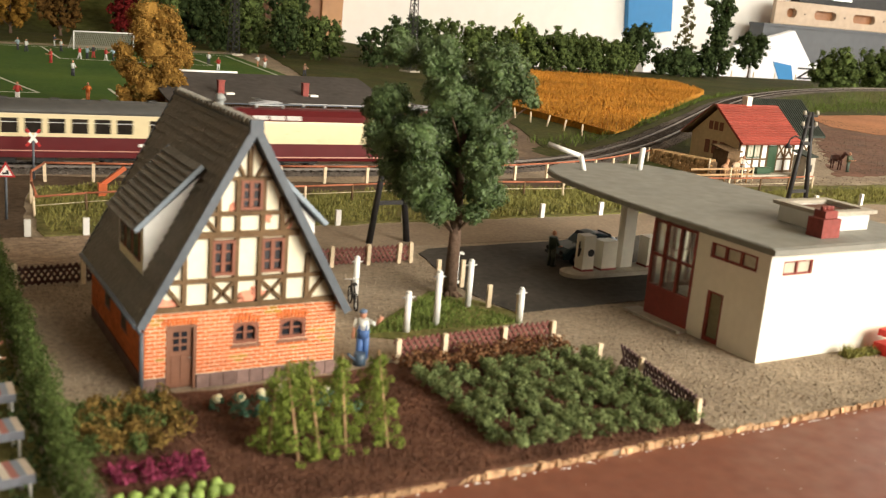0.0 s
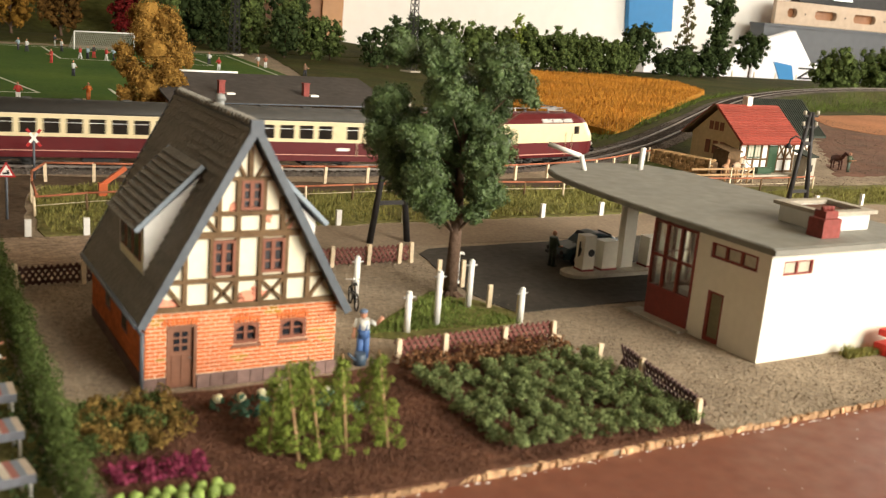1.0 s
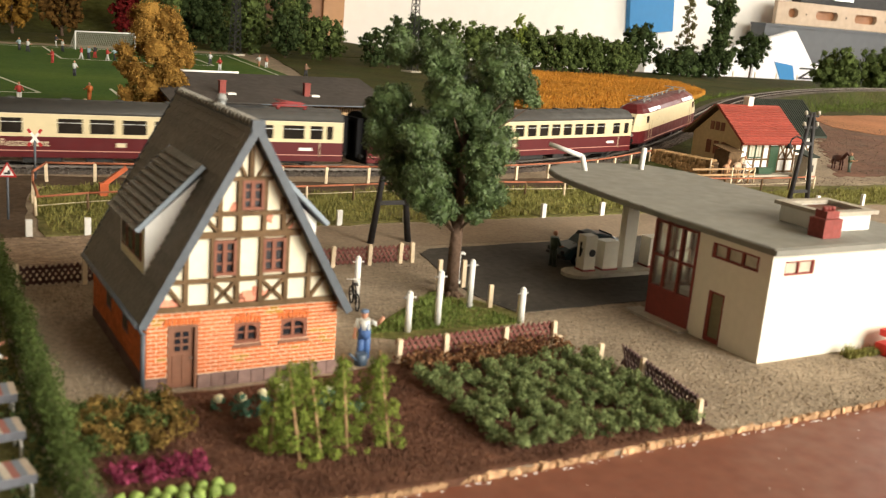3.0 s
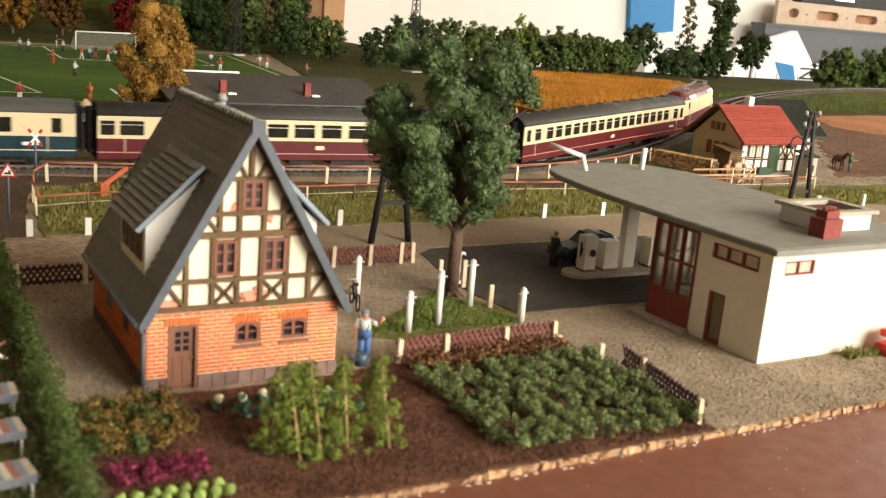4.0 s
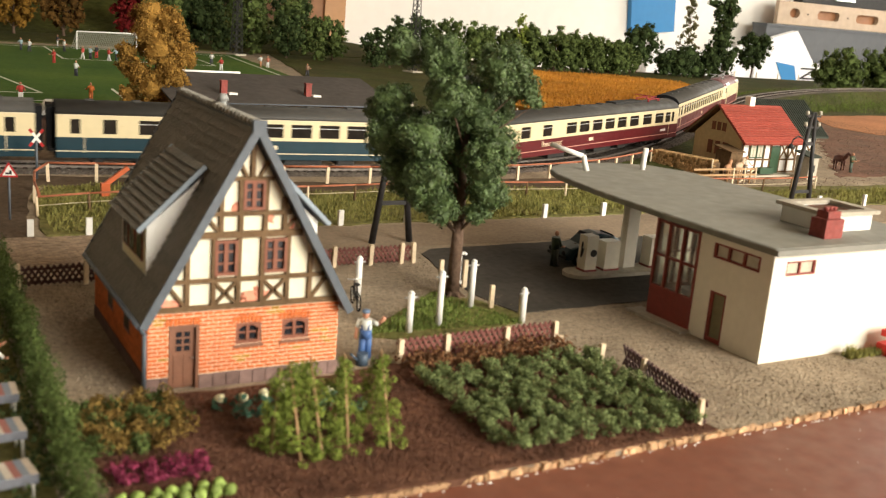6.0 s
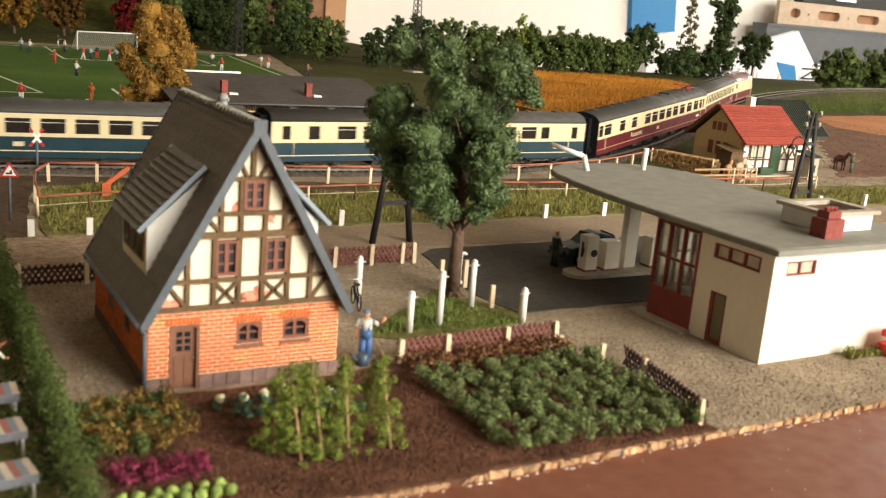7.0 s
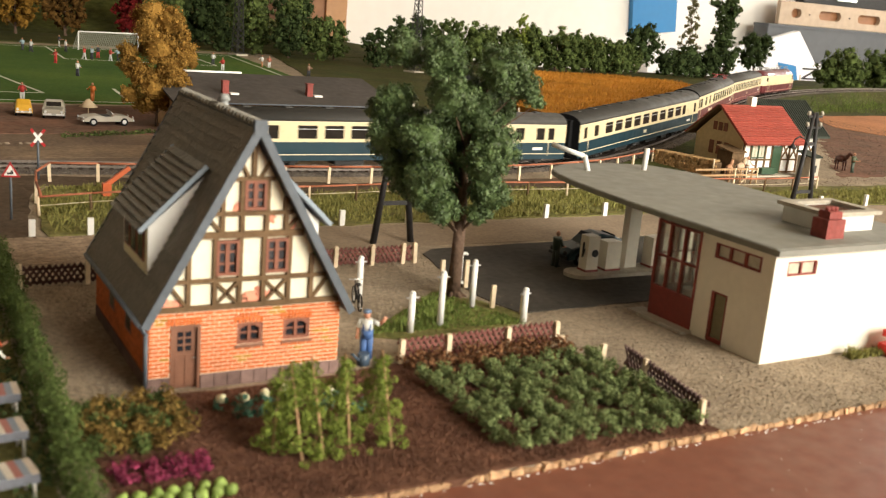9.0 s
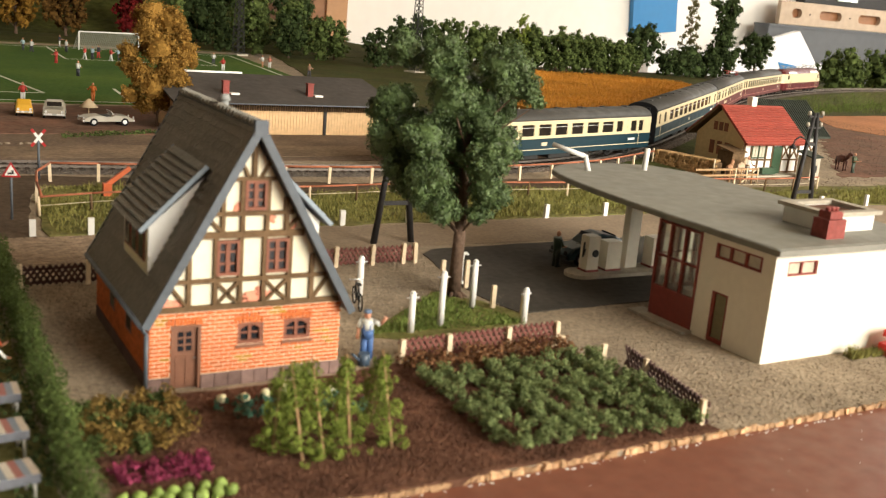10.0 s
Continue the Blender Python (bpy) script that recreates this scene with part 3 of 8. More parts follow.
def bricks():
    """Stretcher bond on the front; the flanks are joined."""
    ch, bl, n = 0.1232, 0.3, 16
    full = mesh_of("brick", box(B(), 0.018, bl - 0.018, -0.02, 0.03, 0.02, ch - 0.02), M_BRICK)
    mossy = mesh_of("brick", box(B(), 0.018, bl - 0.018, -0.02, 0.03, 0.02, ch - 0.02), M_MOSSBRICK)
    patches = ((0.35, 0.95), (2.9, 0.75), (4.8, 1.0), (5.45, 1.45), (5.7, 1.1), (3.9, 2.2), (0.3, 2.1))
    count = 0
    for r in range(n):
        z = 0.45 + r * ch
        x = 0.0 if r % 2 == 0 else -bl / 2
        while x < HW - 0.05:
            segs = [(max(x, 0.0), min(x + bl, HW))]
            for a, b, c, d in OPEN:
                if z + ch - 0.02 > c and z + 0.02 < d:
                    segs = [q for p in segs for q in ((p[0], min(p[1], a)), (max(p[0], b), p[1])) if q[1] - q[0] > 0.04]
            for a, b in segs:
                stained = any(abs((a + b) / 2 - px) < 0.24 and abs(z - pz) < 0.1 for px, pz in patches) and random.random() < 0.75
                ob = new("brick", mossy if stained else full)
                ob.parent = BRICKWALL
                ob.matrix_basis = place(a, random.uniform(-0.006, 0.006), z) @ Matrix.Diagonal(((b - a) / bl, 1, 1, 1))
                count += 1
            x += bl
    # soldier arches over openings
    sold = mesh_of("brick", box(B(), 0.014, 0.088, -0.025, 0.02, 0, 0.22), M_BRICK)
    for a, b, c, d in OPEN:
        k = int((b - a + 0.2) / 0.115)
        for i in range(k):
            ob = new("brick", sold)
            ob.parent = BRICKWALL
            u = (i + 0.5) / k - 0.5
            ob.matrix_basis = place(a - 0.1 + i * 0.115, -0.004, d + 0.02 - 0.12 * u * u, 0, 0, 14 * u)
    vs, fs = [], []
    for r in range(n):
        z = 0.45 + r * ch
        y = -bl / 2 * (r % 2)
        while y < HL:
            y0, y1 = max(y, 0) + 0.008, min(y + bl, HL) - 0.008
            i = len(vs)
            vs += [(-0.02, y0, z + 0.007), (-0.02, y1, z + 0.007), (-0.02, y1, z + ch - 0.007), (-0.02, y0, z + ch - 0.007), (0.03, y0, z + 0.007), (0.03, y1, z + 0.007), (0.03, y1, z + ch - 0.007), (0.03, y0, z + ch - 0.007)]
            fs += [(i, i + 3, i + 2, i + 1), (i, i + 4, i + 7, i + 3), (i + 1, i + 2, i + 6, i + 5), (i + 3, i + 7, i + 6, i + 2), (i, i + 1, i + 5, i + 4)]
            y += bl
    fast("flank_bricks", vs, fs, M_BRICK, BRICKWALL, kind="stuff")


bricks()

# ---- the filling station ----
M_SILL = mat("pale_concrete", (0.42, 0.38, 0.31), 0.85, 0.15, 4.0, 0.4, 0.3)
M_PUMP = mat("pump_enamel", (0.75, 0.7, 0.58), 0.4, 0.06, 3.0, 0.4)
M_DOORSLAT = mat("olive_door", (0.2, 0.18, 0.1), 0.6, 0.12, 5.0, 0.8)
M_FROST = mat("frosted_pane", (0.5, 0.46, 0.36), 0.3, 0.1, 3.0, 0.6)


def filling_station():
    g = thing("filling_station", 21.22, -3.79, 0, 0.7, "white rendered filling station with a flat grey canopy roof", "petrol station")
    D, Wd, H = 6.25, 9.0, 4.12
    gl0, gl1 = 3.68, 6.18
    # walls, left flank faces -x
    pieces = [(0, 0.6, 0, H), (0.6, 1.97, 0, 3.31), (1.97, 2.82, 2.03, 3.31), (2.82, gl0, 0, 3.31), (0.6, 2.95, 3.9, H), (2.95, gl0, 3.31, H)]
    for y0, y1, z0, z1 in pieces:
        part("side_wall", box(B(), 0, 0.25, y0, y1, z0, z1), M_RENDER, g, "cream rendered flank")
    # flank with a high window (y 0.62..2.9, z 3.3..3.88) and a door (y 1.97..2.82)
    bm = B()
    box(bm, 0.25, 0.68, 0, 0.25, 0, H), box(bm, 0.68, 2.25, 0, 0.25, 0, 3.3), box(bm, 0.68, 2.25, 0, 0.25, 3.85, H), box(bm, 2.25, Wd, 0, 0.25, 0, H)
    part("front_wall", bm, M_RENDER, g, "white rendered wall")
    part("back_wall", box(box(B(), Wd - 0.25, Wd, 0.25, D, 0, H), 3.2, Wd - 0.25, D - 0.25, D, 0, H), M_RENDER, g)
    part("inner_wall", box(B(), 0.3, Wd - 0.3, gl0 - 0.35, gl0 - 0.15, 0, H), M_RENDER, g)
    part("shop_floor", box(B(), 0.1, 3.2, gl0 - 0.1, D, 0.0, 0.1), M_SILL, g)
    # red glazed shop corner
    bm = box(B(), -0.02, 0.18, gl0, gl1, 0.08, 1.32)
    part("red_panel", bm, M_REDFRAME, g, "dark red panel below the shop window", bevel=0.02)
    fr = part("shop_window", box(B(), -0.04, 0.16, gl0, gl0 + 0.11, 1.3, H), M_REDFRAME, g, "tall red-framed shop window")
    for y in (gl0 + 0.84, gl0 + 1.67, gl1 - 0.1):
        part("mullion", box(B(), -0.04, 0.16, y, y + 0.11, 1.3, H), M_REDFRAME, fr)
    for z in (1.3, 2.62, H - 0.12):
        part("transom", box(B(), -0.03, 0.14, gl0 + 0.1, gl1 - 0.1, z, z + 0.08), M_REDFRAME, fr)
    for i in range(3):
        for z0, z1 in ((1.36, 2.62), (2.69, H - 0.1)):
            o = part("pane", box(B(), 0.05, 0.065, gl0 + 0.1 + i * 0.84, gl0 + 0.86 + i * 0.84, z0, z1), M_GLASS, fr)
            o.visible_shadow = False
    bm = B()
    for x in (0.18, 1.1, 2.1, 3.1):
        box(bm, x, x + 0.11, D - 0.15, D + 0.05, 0.08, H)
    box(bm, 0.18, 3.2, D - 0.14, D, 0.08, 1.3), box(bm, 0.18, 3.2, D - 0.12, D, 2.62, 2.7)
    fr = part("shop_front", bm, M_REDFRAME, g, "red glazed shop front under the canopy")
    for i in range(3):
        o = part("pane", box(B(), 0.3 + i, 1.1 + i, D - 0.06, D - 0.045, 1.3, H - 0.1), M_GLASS, fr)
        o.visible_shadow = False
    # counter and goods seen through the panes
    part("counter", box(B(), 1.0, 1.6, gl0 + 0.2, gl1 - 0.6, 0.1, 1.3), M_WHITE, g, "white shop counter", bevel=0.03)
    part("shelf", box(box(B(), 2.6, 3.0, gl0, gl1 - 0.4, 0.1, 1.6), 2.62, 2.98, gl0 + 0.3, gl0 + 0.9, 1.6, 2.2), M_PUMP, g)
    # sill strip under the flank
    part("step", box(B(), -0.55, 0.3, gl0 - 0.1, D + 0.6, 0.0, 0.12), M_SILL, g, "pale concrete step", bevel=0.02)
    # flank window and door
    bm = B()
    box(bm, 0.02, 0.12, 0.6, 2.95, 3.31, 3.39), box(bm, 0.02, 0.12, 0.6, 2.95, 3.83, 3.9)
    for y in (0.6, 1.35, 2.12, 2.82):
        box(bm, 0.02, 0.12, y, y + 0.12, 3.39, 3.83)
    fr = part("high_window", bm, M_REDFRAME, g, "low red-framed window under the roof")
    part("pane", box(B(), 0.1, 0.13, 0.65, 2.9, 3.35, 3.87), M_FROST, fr)
    bm = box(box(box(B(), 0.02, 0.14, 1.97, 2.06, 0.03, 2.03), 0.02, 0.14, 2.66, 2.82, 0.03, 2.03), 0.02, 0.14, 2.06, 2.66, 1.95, 2.03)
    box(bm, 0.02, 0.14, 2.06, 2.66, 0.03, 0.2)
    fr = part("door_frame", bm, M_REDFRAME, g, "dark red door frame")
    bm = B()
    for i in range(6):
        box(bm, 0.08, 0.12, 2.06 + i * 0.1, 2.15 + i * 0.1, 0.2, 1.95)
    part("door", bm, M_DOORSLAT, fr, "olive boarded door")
    # front window
    bm = B()
    box(bm, 0.68, 2.25, 0.03, 0.12, 3.3, 3.37), box(bm, 0.68, 2.25, 0.03, 0.12, 3.79, 3.85)
    for x in (0.68, 1.4, 2.17):
        box(bm, x, x + 0.08, 0.03, 0.12, 3.37, 3.79)
    fr = part("front_window", bm, M_REDFRAME, g, "small red-framed window")
    part("pane", box(B(), 0.7, 2.2, 0.1, 0.13, 3.33, 3.83), M_FROST, fr)
    # the roof slab: straight flanks, rounded nose over the pumps
    pts = [(-0.16, -0.25), (9.35, -0.25), (9.35, 14.5), (8.4, 16.5), (6.4, 17.25), (4.6, 17.3), (3.2, 17.15), (2.2, 16.6), (1.35, 15.7), (0.8, 14.4), (0.45, 12.6), (0.2, 10.5), (0.02, 8.0), (-0.08, 5.0)]
    part("canopy_roof", prism(B(), pts, H + 0.02, H + 0.24), M_GREYROOF, g, "flat grey canopy roof with a rounded end", bevel=0.04)
    cx = sum(p[0] for p in pts) / len(pts)
    cy = sum(p[1] for p in pts) / len(pts)
    pin = [(cx + (x - cx) * 0.975, cy + (y - cy) * 0.985) for x, y in pts]
    part("roof_felt", prism(B(), pin, H + 0.235, H + 0.265), M_GREYROOF, g)
    # pillars under the canopy
    for x, y in ((3.85, 12.15), (7.4, 12.15)):
        part("pillar", prism(B(), [(x - 0.35, y - 0.22), (x + 0.35, y - 0.22), (x + 0.45, y), (x + 0.35, y + 0.22), (x - 0.35, y + 0.22), (x - 0.45, y)], 0, H + 0.04), M_RENDER, g, "white canopy pillar", bevel=0.03)
    # roof light with a coping, and red chimney
    bm = B()
    rx0, rx1, ry0, ry1 = 4.5, 7.3, 1.7, 3.9
    for a in ((rx0, rx1, ry0, ry0 + 0.14), (rx0, rx1, ry1 - 0.14, ry1), (rx0, rx0 + 0.14, ry0 + 0.14, ry1 - 0.14), (rx1 - 0.14, rx1, ry0 + 0.14, ry1 - 0.14)):
        box(bm, *a, H + 0.26, H + 0.92)
    rl = part("roof_light", bm, M_WHITE, g, "low white rooflight upstand")
    bm = B()
    for a in ((rx0 - 0.2, rx1 + 0.2, ry0 - 0.2, ry0 + 0.2), (rx0 - 0.2, rx1 + 0.2, ry1 - 0.2, ry1 + 0.2), (rx0 - 0.2, rx0 + 0.2, ry0 + 0.2, ry1 - 0.2), (rx1 - 0.2, rx1 + 0.2, ry0 + 0.2, ry1 - 0.2)):
        box(bm, *a, H + 0.93, H + 1.08)
    part("coping", bm, M_SILL, rl, "pale concrete coping", bevel=0.02)
    part("rooflight_deck", box(B(), rx0 + 0.2, rx1 - 0.2, ry0 + 0.2, ry1 - 0.2, H + 0.8, H + 0.9), M_REDDIRT, rl)
    bm = box(B(), 3.4, 4.4, 0.75, 1.5, H + 0.26, H + 1.0)
    box(bm, 3.55, 4.25, 0.85, 1.4, H + 1.02, H + 1.3)
    ch = part("chimney", bm, M_REDBRICK, g, "stepped red brick chimney", bevel=0.03)
    for x in (3.68, 3.9, 4.12):
        part("flue", rod(B(), (x, 1.1, H + 1.3), (x, 1.1, H + 1.45), 0.1), M_REDBRICK, ch)
    # bent white vent pipes on the nose
    bm = rod(B(), (3.2, 15.15, H + 0.2), (3.0, 15.3, H + 1.0), 0.13)
    rod(bm, (3.0, 15.3, H + 0.95), (1.9, 16.6, H + 1.35), 0.12)
    part("vent_pipe", bm, M_WHITE, g, "bent white vent pipe")
    part("vent_pipe", rod(B(), (6.75, 15.1, H + 0.2), (7.0, 15.3, H + 1.35), 0.14), M_WHITE, g, "white vent pipe")
    return g


filling_station()


def pump_island():
    n = 10
    pts = [(21.1 + 0.75 - 0.75 * math.cos(a), 8.1 - 0.75 * math.sin(a)) for a in [math.pi * (i / n) - math.pi / 2 for i in range(n + 1)]]
    pts = [(x, y) for x, y in pts] + [(29.5, 7.35), (29.5, 8.85)]
    lone("pump_island", prism(B(), pts, 0, 0.22), M_SILL, 0, 0, 0, 0, "raised pale concrete pump island with a rounded end", "kerb", bevel=0.04)
    for i, (x, w, hh, d) in enumerate(((22.4, 0.66, 1.72, 0.6), (23.6, 0.85, 1.42, 0.7), (26.45, 1.0, 1.5, 0.7))):
        p = thing("fuel_pump", x, 8.25, 0.2, 0, "cream enamelled fuel pump with a round dial" if i == 0 else "squat cream fuel pump cabinet", "fuel pump", "pumps on the island")
        bm = box(B(), -w / 2, w / 2, -d / 2, d / 2, 0.1, hh)
        part("housing", bm, M_PUMP, p, bevel=0.08)
        part("base", box(B(), -w / 2 - 0.03, w / 2 + 0.03, -d / 2 - 0.03, d / 2 + 0.03, 0, 0.11), M_REDBRICK, p, "rusty red base")
        if i == 0:
            part("dial", rod(B(), (0.1, -d / 2 - 0.03, 0.9), (0.1, -d / 2, 0.9), 0.18, n=16), M_BLACK, p, "dark round dial")
            part("hose", rod(rod(B(), (-w / 2 - 0.04, 0, 1.4), (-w / 2 - 0.1, -0.05, 0.7), 0.04), (-w / 2 - 0.1, -0.05, 0.7), (-w / 2 - 0.03, -0.1, 1.1), 0.04), M_BLACK, p)


pump_island()

# ---- plants ----
M_LEAF = mat("tree_leaf", (0.08, 0.124, 0.042), 0.55, 0.25, 1.0, 0.4, per=0.4)
M_LEAF2 = mat("bush_leaf", (0.078, 0.106, 0.032), 0.85, 0.3, 3.0, 0.4, per=0.5)
M_LEAFD = mat("dark_leaf", (0.042, 0.062, 0.022), 0.85, 0.3, 3.0, 0.4, per=0.5)
M_AUTUMN = mat("autumn_leaf", (0.27, 0.15, 0.035), 0.85, 0.25, 3.0, 0.4, per=0.4)
M_REDLEAF = mat("red_leaf", (0.16, 0.015, 0.015), 0.85, 0.25, 3.0, 0.4, per=0.4)
M_BEAN = mat("bean_leaf", (0.18, 0.23, 0.045), 0.8, 0.25, 4.0, 0.6, per=0.4)
M_POTATO = mat("potato_leaf", (0.175, 0.22, 0.088), 0.85, 0.25, 4.0, 0.6, per=0.45)
M_HEDGE = mat("hedge_leaf", (0.075, 0.105, 0.03), 0.85, 0.3, 4.0, 0.5, per=0.4)
M_GRASSB = mat("grass_blade", (0.225, 0.215, 0.066), 0.85, 0.2, 2.0, 0.3, per=0.45)
M_BROWNLEAF = mat("withered_leaf", (0.19, 0.095, 0.046), 0.9, 0.3, 4.0, 0.6, per=0.5)
M_OCHRE = mat("ochre_leaf", (0.2, 0.13, 0.038), 0.85, 0.3, 4.0, 0.6, per=0.6)
M_MAGENTA = mat("magenta_flower", (0.215, 0.035, 0.075), 0.8, 0.3, 4.0, 0.6, per=0.5)
M_LETTUCE = mat("lettuce", (0.23, 0.32, 0.075), 0.7, 0.2, 4.0, 0.6, per=0.3)
M_CAULI = mat("cauliflower", (0.78, 0.74, 0.5), 0.8, 0.15, 8.0, 0.8, 0.4)
M_BLUEGREEN = mat("cabbage_leaf", (0.09, 0.19, 0.13), 0.75, 0.25, 4.0, 0.6, per=0.4)
M_STICK = mat("bean_pole", (0.38, 0.24, 0.13), 0.85, 0.2, 4.0, 0.6)


def leaves(clumps, size, rng, dense=1.0, flat=0.0, fill=0.35, cap=200000):
    """Many small leaf quads in a shell round each clump (x, y, z, r). Returns verts and faces."""
    vs, n0, fs = [], 0, []
    for x, y, z, r in clumps:
        k = max(6, int(dense * 9.0 * (r / size) ** 2 * 0.35))
        d = rng.normal(size=(k, 3))
        d /= np.linalg.norm(d, axis=1)[:, None]
        rad = r * (1 - fill * rng.random(k) ** 1.5)
        c = np.array([x, y, z]) + d * rad[:, None] * np.array([1, 1, 0.9])
        nrm = d + rng.normal(size=(k, 3)) * 0.55
        nrm[:, 2] += flat
        nrm /= np.linalg.norm(nrm, axis=1)[:, None]
        a = np.cross(nrm, rng.normal(size=(k, 3)))
        a /= np.linalg.norm(a, axis=1)[:, None] + 1e-9
        b = np.cross(nrm, a)
        s = size * (0.6 + 0.8 * rng.random(k))[:, None]
        q = np.stack([c - a * s * 0.6, c + b * s * 0.38, c + a * s * 0.6, c - b * s * 0.38], 1).reshape(-1, 3)
        vs.append(q)
    v = np.concatenate(vs)[: cap * 4]
    f = np.arange(len(v)).reshape(-1, 4).tolist()
    return v, f


def cores(clumps, rng, sub=1, shrink=0.64):
    """Lumpy foam cores that close the crown behind the leaves."""
    bm = bmesh.new()
    bmesh.ops.create_icosphere(bm, subdivisions=sub, radius=1.0)
    bv = np.array([v.co[:] for v in bm.verts])
    bf = np.array([[v.index for v in f.verts] for f in bm.faces])
    bm.free()
    vs, fs, n = [], [], 0
    for x, y, z, r in clumps:
        k = 1 + rng.uniform(-0.25, 0.2, len(bv))
        vs.append(bv * (r * shrink * k)[:, None] + np.array([x, y, z]))
        fs.append(bf + n)
        n += len(bv)
    return np.concatenate(vs), [tuple(q) for q in np.concatenate(fs).tolist()]


def tree_mesh(name, x, y, z, rz, h, crown_w, trunk_h, trunk_r, leaf_m, leaf, label, category, seed, lobes=26, shape="round", dense=1.0, group="", sub=7, fat=1.0, core=1):
    rng = np.random.default_rng(seed)
    rnd = random.Random(seed)
    t = thing(name, x, y, z, rz, label, category, group)
    bm = B()
    pts = [V(0, 0, 0), V(rnd.uniform(-0.05, 0.05) * h * 0.3, rnd.uniform(-0.05, 0.05) * h * 0.3, trunk_h), V(rnd.uniform(-0.2, 0.2), rnd.uniform(-0.2, 0.2), h * 0.72)]
    rod(bm, pts[0], pts[1], trunk_r, trunk_r * 0.75, 10), rod(bm, pts[1], pts[2], trunk_r * 0.75, trunk_r * 0.25, 8)
    for i in range(5):
        a = i * math.tau / 5 + rnd.uniform(-0.3, 0.3)
        rod(bm, (0, 0, trunk_r * 0.8), (math.cos(a) * trunk_r * 1.7, math.sin(a) * trunk_r * 1.7, 0), trunk_r * 0.45, trunk_r * 0.2, 6)
    clumps = []
    for i in range(lobes):
        u = (i + 0.5) / lobes
        zz = trunk_h * 0.95 + (h - trunk_h) * (0.06 + 0.86 * u)
        k = (zz - trunk_h) / (h - trunk_h)
        if shape == "round":
            w = math.sin(math.pi * min(max(0.07 + 0.82 * k, 0), 1)) ** 0.6
        elif shape == "cone":
            w = max(0.1, 1.05 - k)
        elif shape == "column":
            w = 0.75 + 0.25 * math.sin(k * 9)
        else:
            w = 0.9 - 0.3 * abs(k - 0.4)
        a = i * 2.4 + rnd.uniform(-0.4, 0.4)
        rr = crown_w / 2 * w * (0.35 + 0.4 * rnd.random())
        r = fat * crown_w * (0.13 + 0.07 * rnd.random()) * (0.55 + 0.45 * w)
        cx, cy = math.cos(a) * rr, math.sin(a) * rr
        clumps.append((cx, cy, zz, r))
        if i % 2 == 0:
            rod(bm, (0, 0, max(trunk_h * 0.8, zz - 0.25 * h)), (cx, cy, zz), trunk_r * 0.22, trunk_r * 0.06, 5, False)
    small = []
    for cx, cy, zz, r in clumps:
        for j in range(sub):
            d = V(*rng.normal(size=3)).normalized()
            small.append((cx + d.x * r * 0.9, cy + d.y * r * 0.9, zz + d.z * r * 0.85, r * rnd.uniform(0.28, 0.5)))
    part("trunk", bm, M_BARK, t, "brown bark trunk and limbs")
    v, f = leaves(small, leaf, rng, dense, fill=0.22)
    v2, f2 = leaves([(cx, cy, zz, r * 0.8) for cx, cy, zz, r in clumps], leaf * 1.5, rng, dense * 0.7)
    v3, f3 = cores(small + [(cx, cy, zz, r * 0.9) for cx, cy, zz, r in clumps], rng, core)
    n1, n2 = len(v), len(v) + len(v2)
    f2 = [tuple(i + n1 for i in q) for q in f2]
    f3 = [tuple(i + n2 for i in q) for q in f3]
    fast("crown", np.concatenate([v, v2, v3]), f + f2 + f3, leaf_m, t, "crown of many small leaf clumps")
    return t



def lobed_tree(name, x, y, rz, lobes, trunk_h, trunk_r, leaf_m, leaf, label, seed, dense=2.6, sub=20, small=(0.24, 0.42)):
    """A tree whose crown is a set of foam lobes (x, y, z, r) on limbs, each lobe a cluster of leafy tufts."""
    rng = np.random.default_rng(seed)
    rnd = random.Random(seed)
    t = thing(name, x, y, 0, rz, label, "tree")
    top = max(l[2] for l in lobes)
    bm = B()
    rod(bm, (0, 0, 0), (0.04, 0, trunk_h), trunk_r, trunk_r * 0.78, 12), rod(bm, (0.04, 0, trunk_h), (0, 0, top * 0.8), trunk_r * 0.78, trunk_r * 0.2, 8)
    for i in range(6):
        a = i * math.tau / 6 + rnd.uniform(-0.3, 0.3)
        rod(bm, (0, 0, trunk_r * 1.1), (math.cos(a) * trunk_r * 1.8, math.sin(a) * trunk_r * 1.8, 0), trunk_r * 0.5, trunk_r * 0.2, 6)
    tufts = []
    for lx, ly, lz, r in lobes:
        rod(bm, (0, 0, max(trunk_h * 0.8, lz - 0.22 * top)), (lx, ly, lz), trunk_r * 0.18, trunk_r * 0.05, 5, False)
        for k in range(sub):
            d = V(*rng.normal(size=3)).normalized()
            q = r * rnd.uniform(0.62, 0.86)
            tufts.append((lx + d.x * q, ly + d.y * q, lz + d.z * q * 0.95, r * rnd.uniform(*small)))
    part("trunk", bm, M_BARK, t, "brown bark trunk and limbs")
    v, f = leaves(tufts + [(a, b, c, r * 0.85) for a, b, c, r in lobes], leaf, rng, dense, fill=0.3)
    v2, f2 = cores([(a, b, c, r * 0.7) for a, b, c, r in tufts] + lobes, rng, 2, 0.62)
    n1 = len(v)
    fast("crown", np.concatenate([v, v2]), f + [tuple(i + n1 for i in q) for q in f2], leaf_m, t, "crown of lumpy leaf clusters with dark gaps")
    return t


